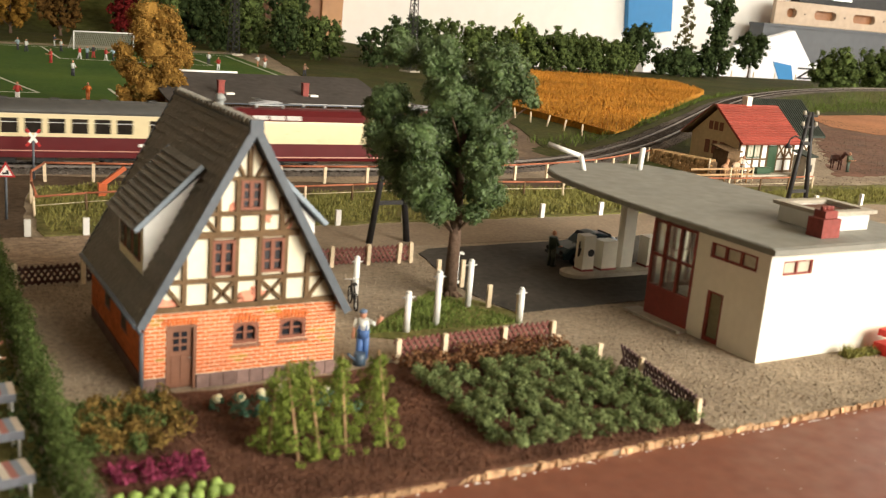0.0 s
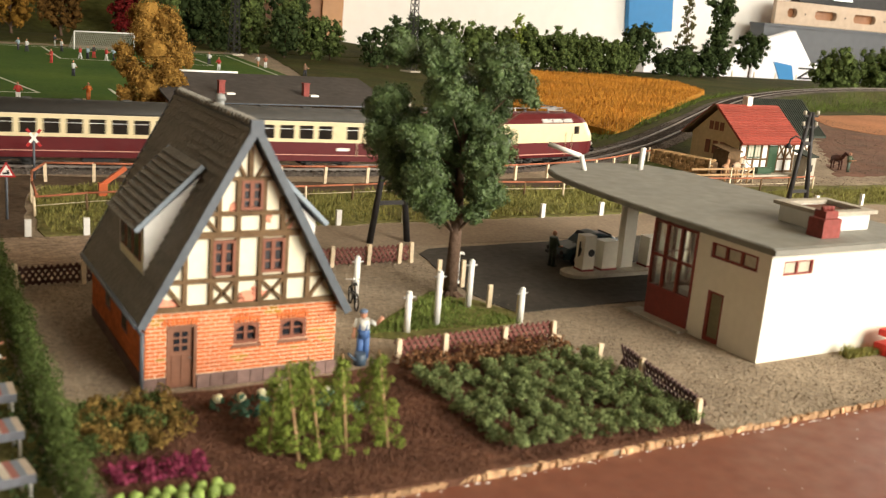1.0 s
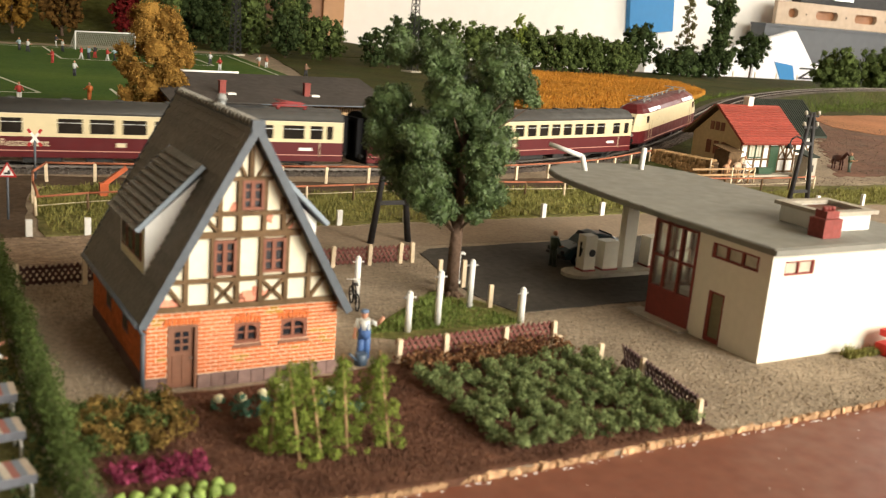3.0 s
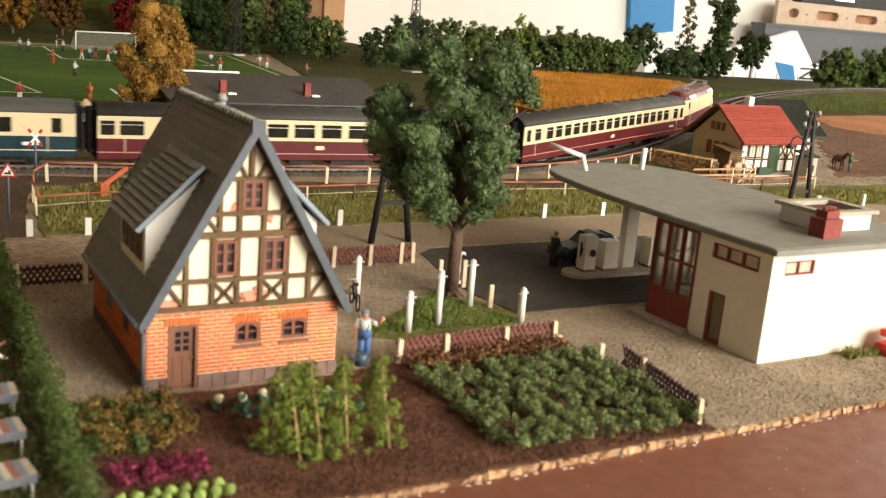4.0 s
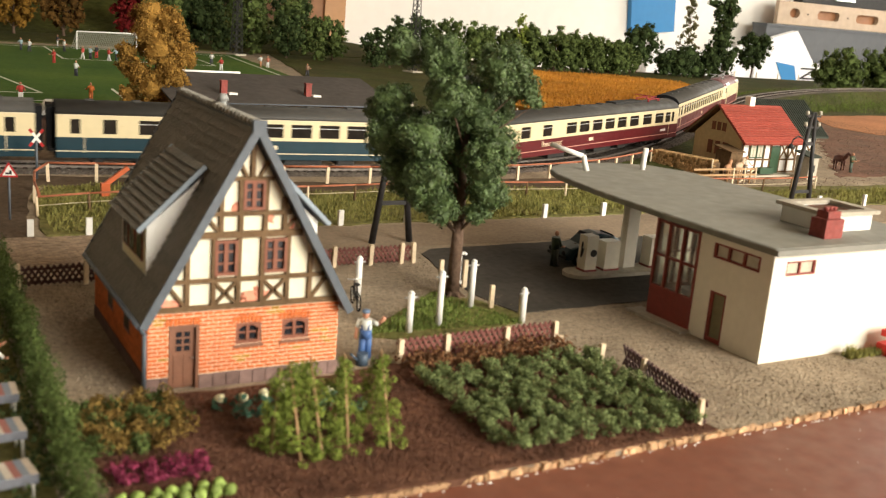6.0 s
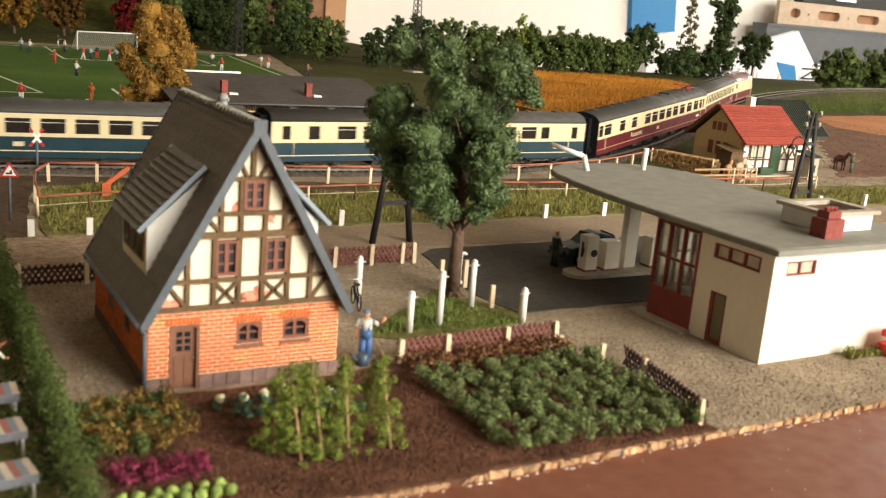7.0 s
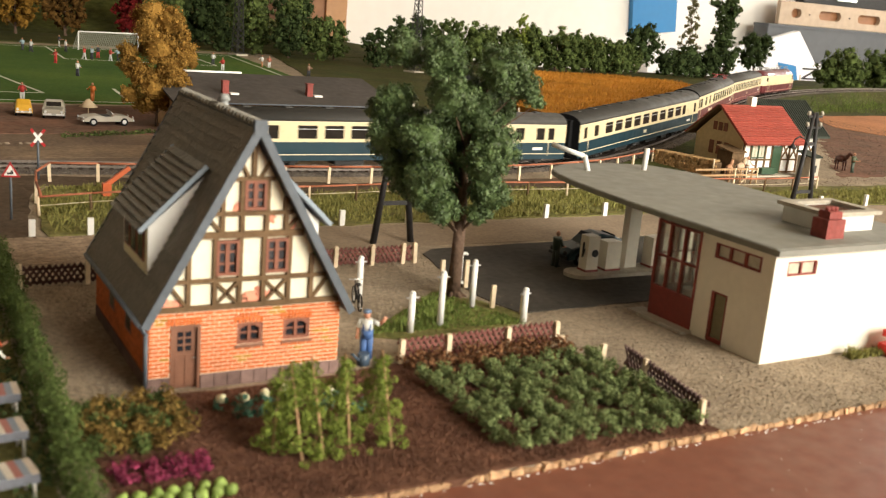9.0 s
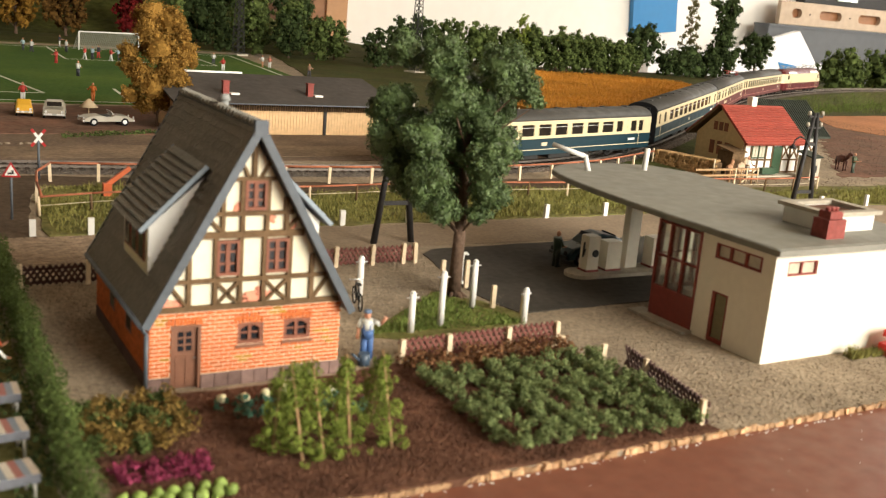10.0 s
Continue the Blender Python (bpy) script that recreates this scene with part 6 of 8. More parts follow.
def glue_specks():
    """Dried white glue along the board edge and a few crumbs on the painted board."""
    rng = np.random.default_rng(77)
    vs, fs = [], []
    for k in range(170):
        edge = k < 130
        x = rng.uniform(4, 45)
        y = -8.16 - abs(rng.normal(0, 0.07)) if edge else rng.uniform(-13, -8.5)
        rx, ry = (rng.uniform(0.02, 0.1), rng.uniform(0.01, 0.028)) if edge else (rng.uniform(0.01, 0.03), 0.015)
        i = len(vs)
        for j in range(7):
            a = j * math.tau / 7
            vs.append((x + rx * math.cos(a), y + ry * math.sin(a), -0.135))
        vs.append((x, y, -0.115))
        fs += [(i + j, i + (j + 1) % 7, i + 7) for j in range(7)]
    tagged(fast("glue_specks", vs, fs, M_WHITE), "dried white glue specks along the edge", "glue", kind="stuff")


glue_specks()
# ---- figures, bicycle, cars ----
PAL = {}


def paint(r, g, b, rough=0.6):
    k = (r, g, b)
    if k not in PAL:
        PAL[k] = mat("figure_paint", k, rough, 0.12, 6.0, 1.0)
    return PAL[k]


SKIN = (0.5, 0.25, 0.15)


def figurine(x, y, z, rz, top, legs, label, cap=None, arm=0.3, lean=0.0, group="", h=1.0, cat="figurine"):
    bm = B()

    def idx(i, fn):
        before = set(bm.faces)
        fn()
        for f in bm.faces:
            if f not in before:
                f.material_index = i
    for sg in (-1, 1):
        idx(1, lambda: rod(bm, (sg * 0.12, lean * 0.4 * sg, 0.05), (sg * 0.1, 0, 0.88), 0.09, 0.12, 8))
        idx(1, lambda: box(bm, sg * 0.12 - 0.06, sg * 0.12 + 0.06, lean * 0.4 * sg - 0.18, lean * 0.4 * sg + 0.08, 0, 0.08))
        idx(0, lambda: rod(bm, (sg * 0.22, 0, 1.38), (sg * 0.34, -arm * (1 if sg > 0 else 0.3), 1.05), 0.07, 0.06, 7))
        idx(2, lambda: rod(bm, (sg * 0.34, -arm * (1 if sg > 0 else 0.3), 1.05), (sg * 0.36, -arm * 1.7, 0.95 + arm * 0.5), 0.05, 0.045, 6))
    idx(0, lambda: rod(bm, (0, 0, 0.85), (0, 0.02, 1.45), 0.19, 0.21, 10))
    idx(2, lambda: blob(bm, (0, -0.02, 1.63), 0.11, 0.12, 0.14, 0.02, 2))
    if cap:
        idx(3, lambda: blob(bm, (0, 0, 1.72), 0.13, 0.14, 0.07, 0.02, 1))
    for v in bm.verts:
        v.co *= h
    ob = lone("figurine", bm, [paint(*top), paint(*legs), paint(*SKIN), paint(*(cap or (0.08, 0.05, 0.03)))], x, y, z, rz, label, cat, group)
    return ob



def gardener(x, y, rz):
    """A little painted man: blue dungarees over a white shirt, one arm raised, the other hanging."""
    bm = B()

    def idx(i, fn):
        before = set(bm.faces)
        fn()
        for f in bm.faces:
            if f not in before:
                f.material_index = i
    for sg in (-1, 1):
        idx(1, lambda: rod(bm, (sg * 0.1, sg * 0.12, 0.04), (sg * 0.09, 0, 0.86), 0.1, 0.13, 8))
        idx(3, lambda: box(bm, sg * 0.1 - 0.07, sg * 0.1 + 0.07, sg * 0.12 - 0.2, sg * 0.12 + 0.08, 0, 0.09))
        idx(1, lambda: rod(bm, (sg * 0.1, -0.17, 1.1), (sg * 0.12, -0.1, 1.45), 0.035, n=6))
    idx(1, lambda: rod(bm, (0, 0, 0.82), (0, -0.03, 1.12), 0.2, 0.21, 10))
    idx(0, lambda: rod(bm, (0, 0, 1.1), (0, -0.02, 1.46), 0.2, 0.19, 10))
    idx(0, lambda: rod(bm, (0.2, 0, 1.4), (0.42, -0.05, 1.32), 0.085, 0.075, 8))
    idx(2, lambda: rod(bm, (0.42, -0.05, 1.32), (0.62, -0.08, 1.6), 0.055, 0.07, 8))
    idx(0, lambda: rod(bm, (-0.22, 0, 1.42), (-0.3, -0.02, 1.15), 0.085, 0.08, 8))
    idx(2, lambda: rod(bm, (-0.3, -0.02, 1.15), (-0.32, -0.06, 0.75), 0.06, 0.06, 8))
    idx(2, lambda: blob(bm, (-0.02, -0.04, 1.62), 0.12, 0.13, 0.15, 0.02, 2))
    idx(3, lambda: blob(bm, (-0.03, -0.03, 1.73), 0.15, 0.17, 0.08, 0.02, 2))
    lone("figurine", bm, [paint(0.72, 0.74, 0.7), paint(0.06, 0.13, 0.32), paint(0.5, 0.24, 0.15), paint(0.12, 0.17, 0.26)], x, y, 0, rz, "painted gardener in blue dungarees raising one arm", "figurine")


gardener(7.42, 0.75, -35)
lone("watering_can", rod(rod(B(), (0, 0, 0.02), (0, 0, 0.42), 0.22, 0.2, 14), (0.15, 0, 0.15), (0.55, 0, 0.5), 0.04, 0.05, 6), paint(0.06, 0.09, 0.13, 0.4), 7.15, 0.35, 0, 200, "dark blue-grey metal watering can beside the gardener", "watering can")
figurine(21.6, 9.75, 0.04, 100, (0.03, 0.05, 0.03), (0.03, 0.04, 0.03), "model man in a dark green suit beside the car", arm=0.15)


def bicycle(x, y, rz):
    t = thing("bicycle", x, y, 0.34, rz, "black bicycle leaning by the white post", "bicycle")
    for px in (-0.55, 0.55):
        bm = B()
        for i in range(16):
            a, b = i * math.tau / 16, (i + 1) * math.tau / 16
            rod(bm, (px + 0.33 * math.cos(a), 0, 0.33 * math.sin(a)), (px + 0.33 * math.cos(b), 0, 0.33 * math.sin(b)), 0.03, n=5)
        w = part("wheel", bm, M_RUBBER, t)
        bm = B()
        for i in range(8):
            a = i * math.tau / 8
            rod(bm, (px, 0, 0), (px + 0.32 * math.cos(a), 0, 0.32 * math.sin(a)), 0.008, n=4)
        part("spokes", bm, M_SILVER, w, kind="stuff")
    bm = B()
    for p, q in (((-0.55, 0, 0), (-0.15, 0, 0.5)), ((-0.15, 0, 0.5), (0.4, 0, 0.52)), ((0.4, 0, 0.62), (0.55, 0, 0)), ((0.4, 0, 0.5), (-0.05, 0, -0.02)), ((-0.05, 0, -0.02), (-0.15, 0, 0.6)), ((-0.05, 0, -0.02), (-0.55, 0, 0))):
        rod(bm, p, q, 0.025, n=6)
    part("frame", bm, M_BLACK, t)
    part("saddle", box(B(), -0.3, -0.05, -0.07, 0.07, 0.6, 0.66), M_BLACK, t, bevel=0.02)
    part("handlebar", rod(B(), (0.38, -0.28, 0.68), (0.38, 0.28, 0.68), 0.025, n=6), M_SILVER, t)


bicycle(9.6, 6.3, 78)


def car(x, y, z, rz, L, W, H, colour, label, kind_="saloon", chrome=None):
    pn = mat("car_pane", (0.012, 0.014, 0.016), 0.45, 0.2, spec=0.1) if chrome else M_COACHGLASS
    chrome = chrome or M_SILVER
    c = thing("model_car", x, y, z, rz, label, "car")
    cm = mat("car_paint", colour, 0.35, 0.06, 2.0, 0.5, coat=0.15 if chrome is M_UNDER else 0.4, spec=0.2 if chrome is M_UNDER else None)
    h = L / 2
    if kind_ == "beetle":
        prof = [(-h, 0.3), (-h, 0.62), (-h * 0.85, 0.95), (-h * 0.45, 1.35), (-0.1, H), (h * 0.22, H - 0.1), (h * 0.48, 0.98), (h * 0.85, 0.82), (h, 0.5), (h, 0.3)]
    elif kind_ == "open":
        prof = [(-h, 0.35), (-h, 0.6), (-h * 0.8, 0.78), (-h * 0.35, 0.85), (-h * 0.1, 0.72), (h * 0.12, 0.74), (h * 0.2, 0.86), (h * 0.75, 0.78), (h, 0.55), (h, 0.35)]
    else:
        prof = [(-h, 0.3), (-h, 0.82), (-h * 0.55, 0.92), (-h * 0.38, H), (h * 0.15, H), (h * 0.4, 0.92), (h * 0.95, 0.8), (h, 0.6), (h, 0.3)]
    bm = B()
    rows = []
    for u in (-1, -0.82, 0.82, 1):
        k = 0.93 if abs(u) == 1 else 1.0
        rows.append([bm.verts.new((px * (0.97 if abs(u) == 1 else 1), u * W / 2 * (1.0 if pz < 0.95 else 0.82), 0.3 + (pz - 0.3) * k)) for px, pz in prof])
    n = len(prof)
    for a, b in zip(rows, rows[1:]):
        for i in range(n):
            bm.faces.new((a[i], a[(i + 1) % n], b[(i + 1) % n], b[i]))
    bm.faces.new(rows[0][::-1]), bm.faces.new(rows[-1])
    part("body", bm, cm, c, bevel=0.04)
    if kind_ != "open":
        for sg in (-1, 1):
            part("side_window", box(B(), -h * 0.36, h * 0.18, sg * W * 0.405 - 0.03, sg * W * 0.405 + 0.03, 0.98, H - 0.12), pn, c)
        part("windscreen", beam(B(), (h * 0.2, 0, H - 0.06), (h * 0.43, 0, 0.95), W * 0.68, 0.05), pn, c)
        part("rear_window", beam(B(), (-h * 0.42, 0, H - 0.08), (-h * 0.55, 0, 0.98), W * 0.66, 0.05), pn, c)
    else:
        part("cockpit", box(B(), -h * 0.3, h * 0.1, -W * 0.38, W * 0.38, 0.7, 0.8), M_BLACK, c)
        part("windscreen", beam(B(), (h * 0.2, 0, 0.82), (h * 0.1, 0, 1.15), W * 0.7, 0.03), M_SILVER, c)
    for px in (-h * 0.62, h * 0.62):
        for sg in (-1, 1):
            w = part("wheel", rod(B(), (px, sg * W / 2 - sg * 0.16, 0.31), (px, sg * (W / 2 + 0.01), 0.31), 0.31, n=16), M_RUBBER, c)
            part("hubcap", rod(B(), (px, sg * (W / 2 + 0.01), 0.31), (px, sg * (W / 2 + 0.03), 0.31), 0.17, n=12), M_SILVER, w)
    for e in (-1, 1):
        part("bumper", box(B(), e * h - 0.06, e * h + 0.08, -W * 0.46, W * 0.46, 0.34, 0.48), chrome, c, bevel=0.03)
        for sg in (-1, 1):
            part("lamp", rod(B(), (e * (h - 0.02), sg * W * 0.36, 0.62), (e * (h + 0.05), sg * W * 0.36, 0.62), 0.11, n=10), chrome, c)
    return c


car(24.2, 10.3, 0.04, 178, 4.0, 1.6, 1.5, (0.016, 0.04, 0.052), "dark blue-green rounded car parked at the pumps", "beetle", M_UNDER)
car(9.8, 55.6, 0.08, 8, 4.0, 1.6, 1.2, (0.38, 0.35, 0.29), "silver open sports car on the parking ground", "open")
car(6.6, 60.2, 0.08, 80, 4.4, 1.7, 1.35, (0.33, 0.3, 0.24), "beige-grey saloon car on the parking ground")
car(4.3, 60.9, 0.08, 85, 3.0, 1.3, 1.1, (0.6, 0.33, 0.03), "yellow rounded car on the parking ground", "beetle")
lone("parasol", rod(rod(B(), (0, 0, 0), (0, 0, 1.5), 0.04), (0, 0, 1.1), (0, 0, 1.75), 0.75, 0.1, 14), paint(0.5, 0.38, 0.24), 8.9, 58.0, 0.08, 0, "small tan parasol behind the sports car", "parasol")
t = thing("toy_crate", 27.6, -4.7, 0, 4, "red and yellow boxy stand against the white wall", "crate")
part("body", box(B(), -0.4, 1.2, -0.5, 0.5, 0.0, 0.45), paint(0.6, 0.03, 0.02), t, bevel=0.04)
part("yellow_panel", box(B(), -0.25, 1.0, -0.52, -0.3, 0.45, 0.72), paint(0.75, 0.4, 0.03), t, bevel=0.03)
part("red_top", box(B(), -0.3, 1.2, -0.45, 0.45, 0.72, 0.98), paint(0.6, 0.03, 0.02), t, bevel=0.04)


def deck_chairs():
    lib = [(0.5, 0.42, 0.34), (0.3, 0.12, 0.1), (0.2, 0.23, 0.27), (0.55, 0.5, 0.42)]
    for x, y, rz in ((-4.55, -2.9, 5), (-4.65, -5.4, 8), (-4.4, -0.4, 0)):
        t = thing("striped_table", x, y, 0, rz, "garden table with a striped cloth beside the hedge", "table", "tables beside the hedge")
        for i in range(9):
            part("cloth_stripe", box(B(), -0.8 + i * 0.178, -0.8 + (i + 1) * 0.178, -0.45, 0.45, 0.74, 0.79), paint(*lib[(i * 5 + i // 2) % 4]), t)
        part("cloth_drop", box(B(), -0.8, 0.8, -0.46, -0.451, 0.55, 0.78), paint(0.16, 0.17, 0.2), t)
        for lx in (-0.7, 0.7):
            for ly in (-0.35, 0.35):
                part("leg", rod(B(), (lx, ly, 0), (lx, ly, 0.74), 0.04, n=6), M_WHITE, t)
    figurine(-3.9, 3.2, 0, 140, (0.55, 0.12, 0.05), (0.03, 0.12, 0.4), "seated model guest in red and blue beside the hedge", h=0.75)
    figurine(-4.0, 2.0, 0, 40, (0.7, 0.7, 0.65), (0.03, 0.03, 0.04), "model guest in a white shirt beside the hedge", h=0.75)
    for k in range(10):
        cl = [(random.uniform(-0.4, 0.4), random.uniform(-0.4, 0.4), random.uniform(0.1, 0.7), random.uniform(0.2, 0.35)) for _ in range(5)]
        clump_plant("low_shrub", -3.75 + random.uniform(-0.2, 0.2), -6.5 + k * 1.5, 0, cl, 0.13, M_LEAFD, "dark green low shrub beside the hedge", "shrub", "shrubs beside the hedge")


deck_chairs()

# ---- beyond the track ----
M_SHEDWALL = mat("shed_cream", (0.74, 0.5, 0.27), 0.7, 0.1, 3.0, 0.3)
M_SHEDROOF = mat("shed_roof", (0.075, 0.066, 0.06), 0.75, 0.15, 2.0, 0.2, 0.2, 5.0)
M_TAN = mat("tan_render", (0.6, 0.48, 0.29), 0.85, 0.1, 3.0, 0.3, 0.2)
M_REDTILE = mat("red_tile", (0.33, 0.07, 0.05), 0.6, 0.12, 4.0, 0.3, per=0.12)
M_GREENPAINT = mat("green_paint", (0.03, 0.07, 0.035), 0.5, 0.1)
M_DARKGREENROOF = mat("mossy_roof", (0.05, 0.058, 0.048), 0.8, 0.25, 3.0, 0.4, 0.3)
M_LOG = mat("cut_log", (0.36, 0.23, 0.11), 0.85, 0.3, 6.0, 0.8, per=0.4)
M_LOGBARK = mat("log_bark", (0.13, 0.085, 0.05), 0.9, 0.3, 4.0, 0.6, per=0.3)
M_LINE = mat("chalk_line", (0.6, 0.62, 0.52), 0.9, 0.25, 3.0, 0.5)


def shed():
    t = thing("goods_shed", 14.3, 51.3, 0, 0, "long low shed with cream ribbed doors and a dark felt roof", "shed")
    L = 18.5
    part("wall", box(B(), 0.1, L, 0.08, 6.5, 0, 2.6), M_SHEDWALL, t)
    bm = B()
    n = 70
    for i in range(n):
        x = L * i / n
        if abs(x - 12.6) > 0.2 and abs(x - 4.0) > 0.2:
            box(bm, x + 0.02, x + 0.22, 0.045, 0.09, 0.06, 2.0)
    part("ribs", bm, M_SHEDWALL, t, kind="stuff")
    # Narrow black strips at the two door joints.
    for x in (4.0, 12.6):
        part("door_gap", box(B(), x - 0.12, x + 0.12, -0.06, 0.1, 0, 2.5), M_BLACK, t, "narrow black strip at the door joint")
    bm = B()
    for i in range(90):
        x = L * i / 90
        box(bm, x, x + 0.12, -0.1, 0.02, 2.02, 2.6)
    part("fascia", bm, M_TIMBER, t, "dark boarded fascia", kind="stuff")
    bm = B()
    p = [(-1.4, 2.62), (7.2, 4.15), (7.2, 4.3), (-1.4, 2.78)]
    a = [bm.verts.new((-0.6, y, z)) for y, z in p]
    b = [bm.verts.new((L + 0.6, y, z)) for y, z in p]
    bm.faces.new(a), bm.faces.new(b[::-1])
    for i in range(4):
        bm.faces.new((a[i], b[i], b[(i + 1) % 4], a[(i + 1) % 4]))
    part("roof", bm, M_SHEDROOF, t, "dark brown-grey sloping roof")
    part("gutter", rod(B(), (-0.6, -1.45, 2.68), (L + 0.6, -1.45, 2.68), 0.06, n=6), M_TILEEDGE, t)
    part("roof_pipe", rod(B(), (1.4, 7.3, 4.35), (7.6, 7.3, 4.35), 0.12), M_WHITE, t, "white pipe along the ridge")
    for x in (4.2, 11.5):
        c = part("chimney", box(B(), x - 0.25, x + 0.25, 0.8, 1.3, 2.7, 4.2), M_REDBRICK, t, "red brick chimney", bevel=0.03)
        part("cap", box(B(), x - 0.3, x + 0.3, 0.75, 1.35, 4.2, 4.28), M_REDBRICK, c)
        part("roof_hatch", box(B(), x + 0.4, x + 1.1, 0.7, 1.3, 2.9, 3.3), M_WHITE, t, "small white roof hatch", bevel=0.03)


shed()


def station():
    t = thing("station_house", 55.8, 31.8, 0, 1, "small tan station with a red tiled roof and half-timbered front", "station building")
    L, D, E, R = 6.3, 5.4, 2.85, 5.25
    bm = B()
    p = [(0, 0), (D, 0), (D, E), (D / 2, R - 0.1), (0, E)]
    a = [bm.verts.new((0, y, z)) for y, z in p]
    b = [bm.verts.new((L, y, z)) for y, z in p]
    bm.faces.new(a), bm.faces.new(b[::-1])
    for i in range(5):
        bm.faces.new((a[i], b[i], b[(i + 1) % 5], a[(i + 1) % 5]))
    part("wall", bm, M_TAN, t, "tan rendered walls")
    part("front_infill", box(B(), 0.1, L + 2.4, -0.08, 0.0, 0.1, E), M_WHITE, t, "white front infill")
    bm = B()
    part("end_bay", box(B(), L, L + 2.4, 0.0, 4, 0, 2.6), M_WHITE, t)
    for x in (0.05, 0.85, 1.7, 2.6, 3.4, 4.5, 5.5, 6.5, 7.6, 8.7):
        part("timber", box(B(), x, x + 0.16, -0.16, -0.08, 0.1, E), M_TIMBER, t)
    for z in (0.15, 1.2, E - 0.2):
        part("timber", box(B(), 0, L + 2.4, -0.15, -0.085, z, z + 0.14), M_TIMBER, t)
    for x in (4.6, 5.6, 7.7):
        part("timber", beam(B(), (x, -0.12, 1.3), (x + 1.0, -0.12, 2.7), 0.06, 0.12), M_TIMBER, t)
        part("timber", beam(B(), (x + 1.0, -0.12, 1.3), (x, -0.12, 2.7), 0.06, 0.12), M_TIMBER, t)
    part("green_door", box(B(), 3.5, 4.5, -0.2, -0.08, 0.1, 2.4), M_GREENPAINT, t, "green double door", bevel=0.02)
    for x in (0.95, 1.75):
        w = part("window", box(B(), x, x + 0.75, -0.19, -0.08, 1.4, 2.6), M_GREENPAINT, t, "green-framed window")
        for q in range(2):
            part("pane", box(B(), x + 0.08 + q * 0.31, x + 0.35 + q * 0.31, -0.21, -0.18, 1.5, 2.5), M_FROST, w)
    part("bench", box(B(), 1.6, 3.2, -1.0, -0.5, 0.2, 0.7), M_GREENPAINT, t, "green bench", bevel=0.04)
    part("platform", box(B(), -0.4, L + 0.2, -1.2, 0, 0, 0.12), M_SILL, t)
    for k in range(3):
        y = 1.5 + k * 0.85
        part("gable_window", box(B(), -0.06, 0.02, y, y + 0.5, 1.3, 2.4), M_WINFRAME, t)
        part("attic_window", box(B(), -0.06, 0.02, 1.9 + k * 0.6, 2.3 + k * 0.6, 3.3, 4.0), M_WINFRAME, t)
    ang = math.atan2(R - E + 0.4, D / 2 + 0.8)
    sl = math.hypot(R - E + 0.4, D / 2 + 0.8)
    for side in (0, 1):
        m = Matrix.Translation((0, -0.8, E - 0.28)) @ Matrix.Rotation(ang, 4, "X")
        if side:
            m = Matrix.Translation((0, D, 0)) @ Matrix.Diagonal((1, -1, 1, 1)) @ m
        r = part("roof", box(B(), -0.5, L + 0.5, 0, sl, 0.0, 0.14, m), M_TIMBER if side else M_REDTILE, t, "bright red tiled roof slope")
        for i in range(16):
            y = sl * i / 16
            bm = B()
            vs = [bm.verts.new(m @ V(px, py, pz)) for px, py, pz in ((-0.52, y - 0.03, 0.14), (L + 0.52, y - 0.03, 0.14), (L + 0.52, y + sl / 16, 0.14), (-0.52, y + sl / 16, 0.14), (-0.52, y - 0.03, 0.25), (L + 0.52, y - 0.03, 0.25), (L + 0.52, y + sl / 16, 0.16), (-0.52, y + sl / 16, 0.16))]
            for f in ((4, 5, 6, 7), (0, 1, 5, 4), (1, 2, 6, 5), (3, 0, 4, 7)):
                bm.faces.new([vs[k] for k in f])
            part("tile_course", bm, M_REDTILE, r)
    part("chimney", box(B(), 2.9, 3.5, D / 2 - 0.3, D / 2 + 0.3, 4.8, 6.2), M_RENDER, t, "pale chimney", bevel=0.03)
    t2 = thing("annex_shed", 66.2, 38.6, 0, 1, "dark mossy roofed annex behind the station", "shed")
    part("wall", box(B(), -2.0, 4.0, -2.0, 3, 0, 2.9), M_TAN, t2)
    bm = B()
    p = [(-3.0, 2.7), (0.4, 5.6), (3.8, 2.7), (3.8, 2.5), (0.4, 5.35), (-3.0, 2.5)]
    a = [bm.verts.new((-2.4, y, z)) for y, z in p]
    b = [bm.verts.new((4.6, y, z)) for y, z in p]
    bm.faces.new(a), bm.faces.new(b[::-1])
    for i in range(6):
        bm.faces.new((a[i], b[i], b[(i + 1) % 6], a[(i + 1) % 6]))
    ar = part("roof", bm, M_DARKGREENROOF, t2, "dark mossy roof")
    for k in range(24):
        x = -2.3 + k * 0.29
        part("roof_batten", beam(B(), (x, -3.05, 2.72), (x, 0.36, 5.64), 0.12, 0.1), M_DARKGREENROOF, ar)
    part("front_infill", box(B(), 0.0, 4.05, -2.08, -2.0, 0.1, 2.6), M_WHITE, t2, "white infill between dark timbers")
    for x in (0.05, 1.3, 2.6, 3.85):
        part("timber", box(B(), x, x + 0.18, -2.14, -2.08, 0.1, 2.6), M_BLACK, t2)
    for x in (1.5, 2.8):
        part("timber", beam(B(), (x, -2.12, 0.3), (x + 1.0, -2.12, 2.4), 0.05, 0.14), M_BLACK, t2)
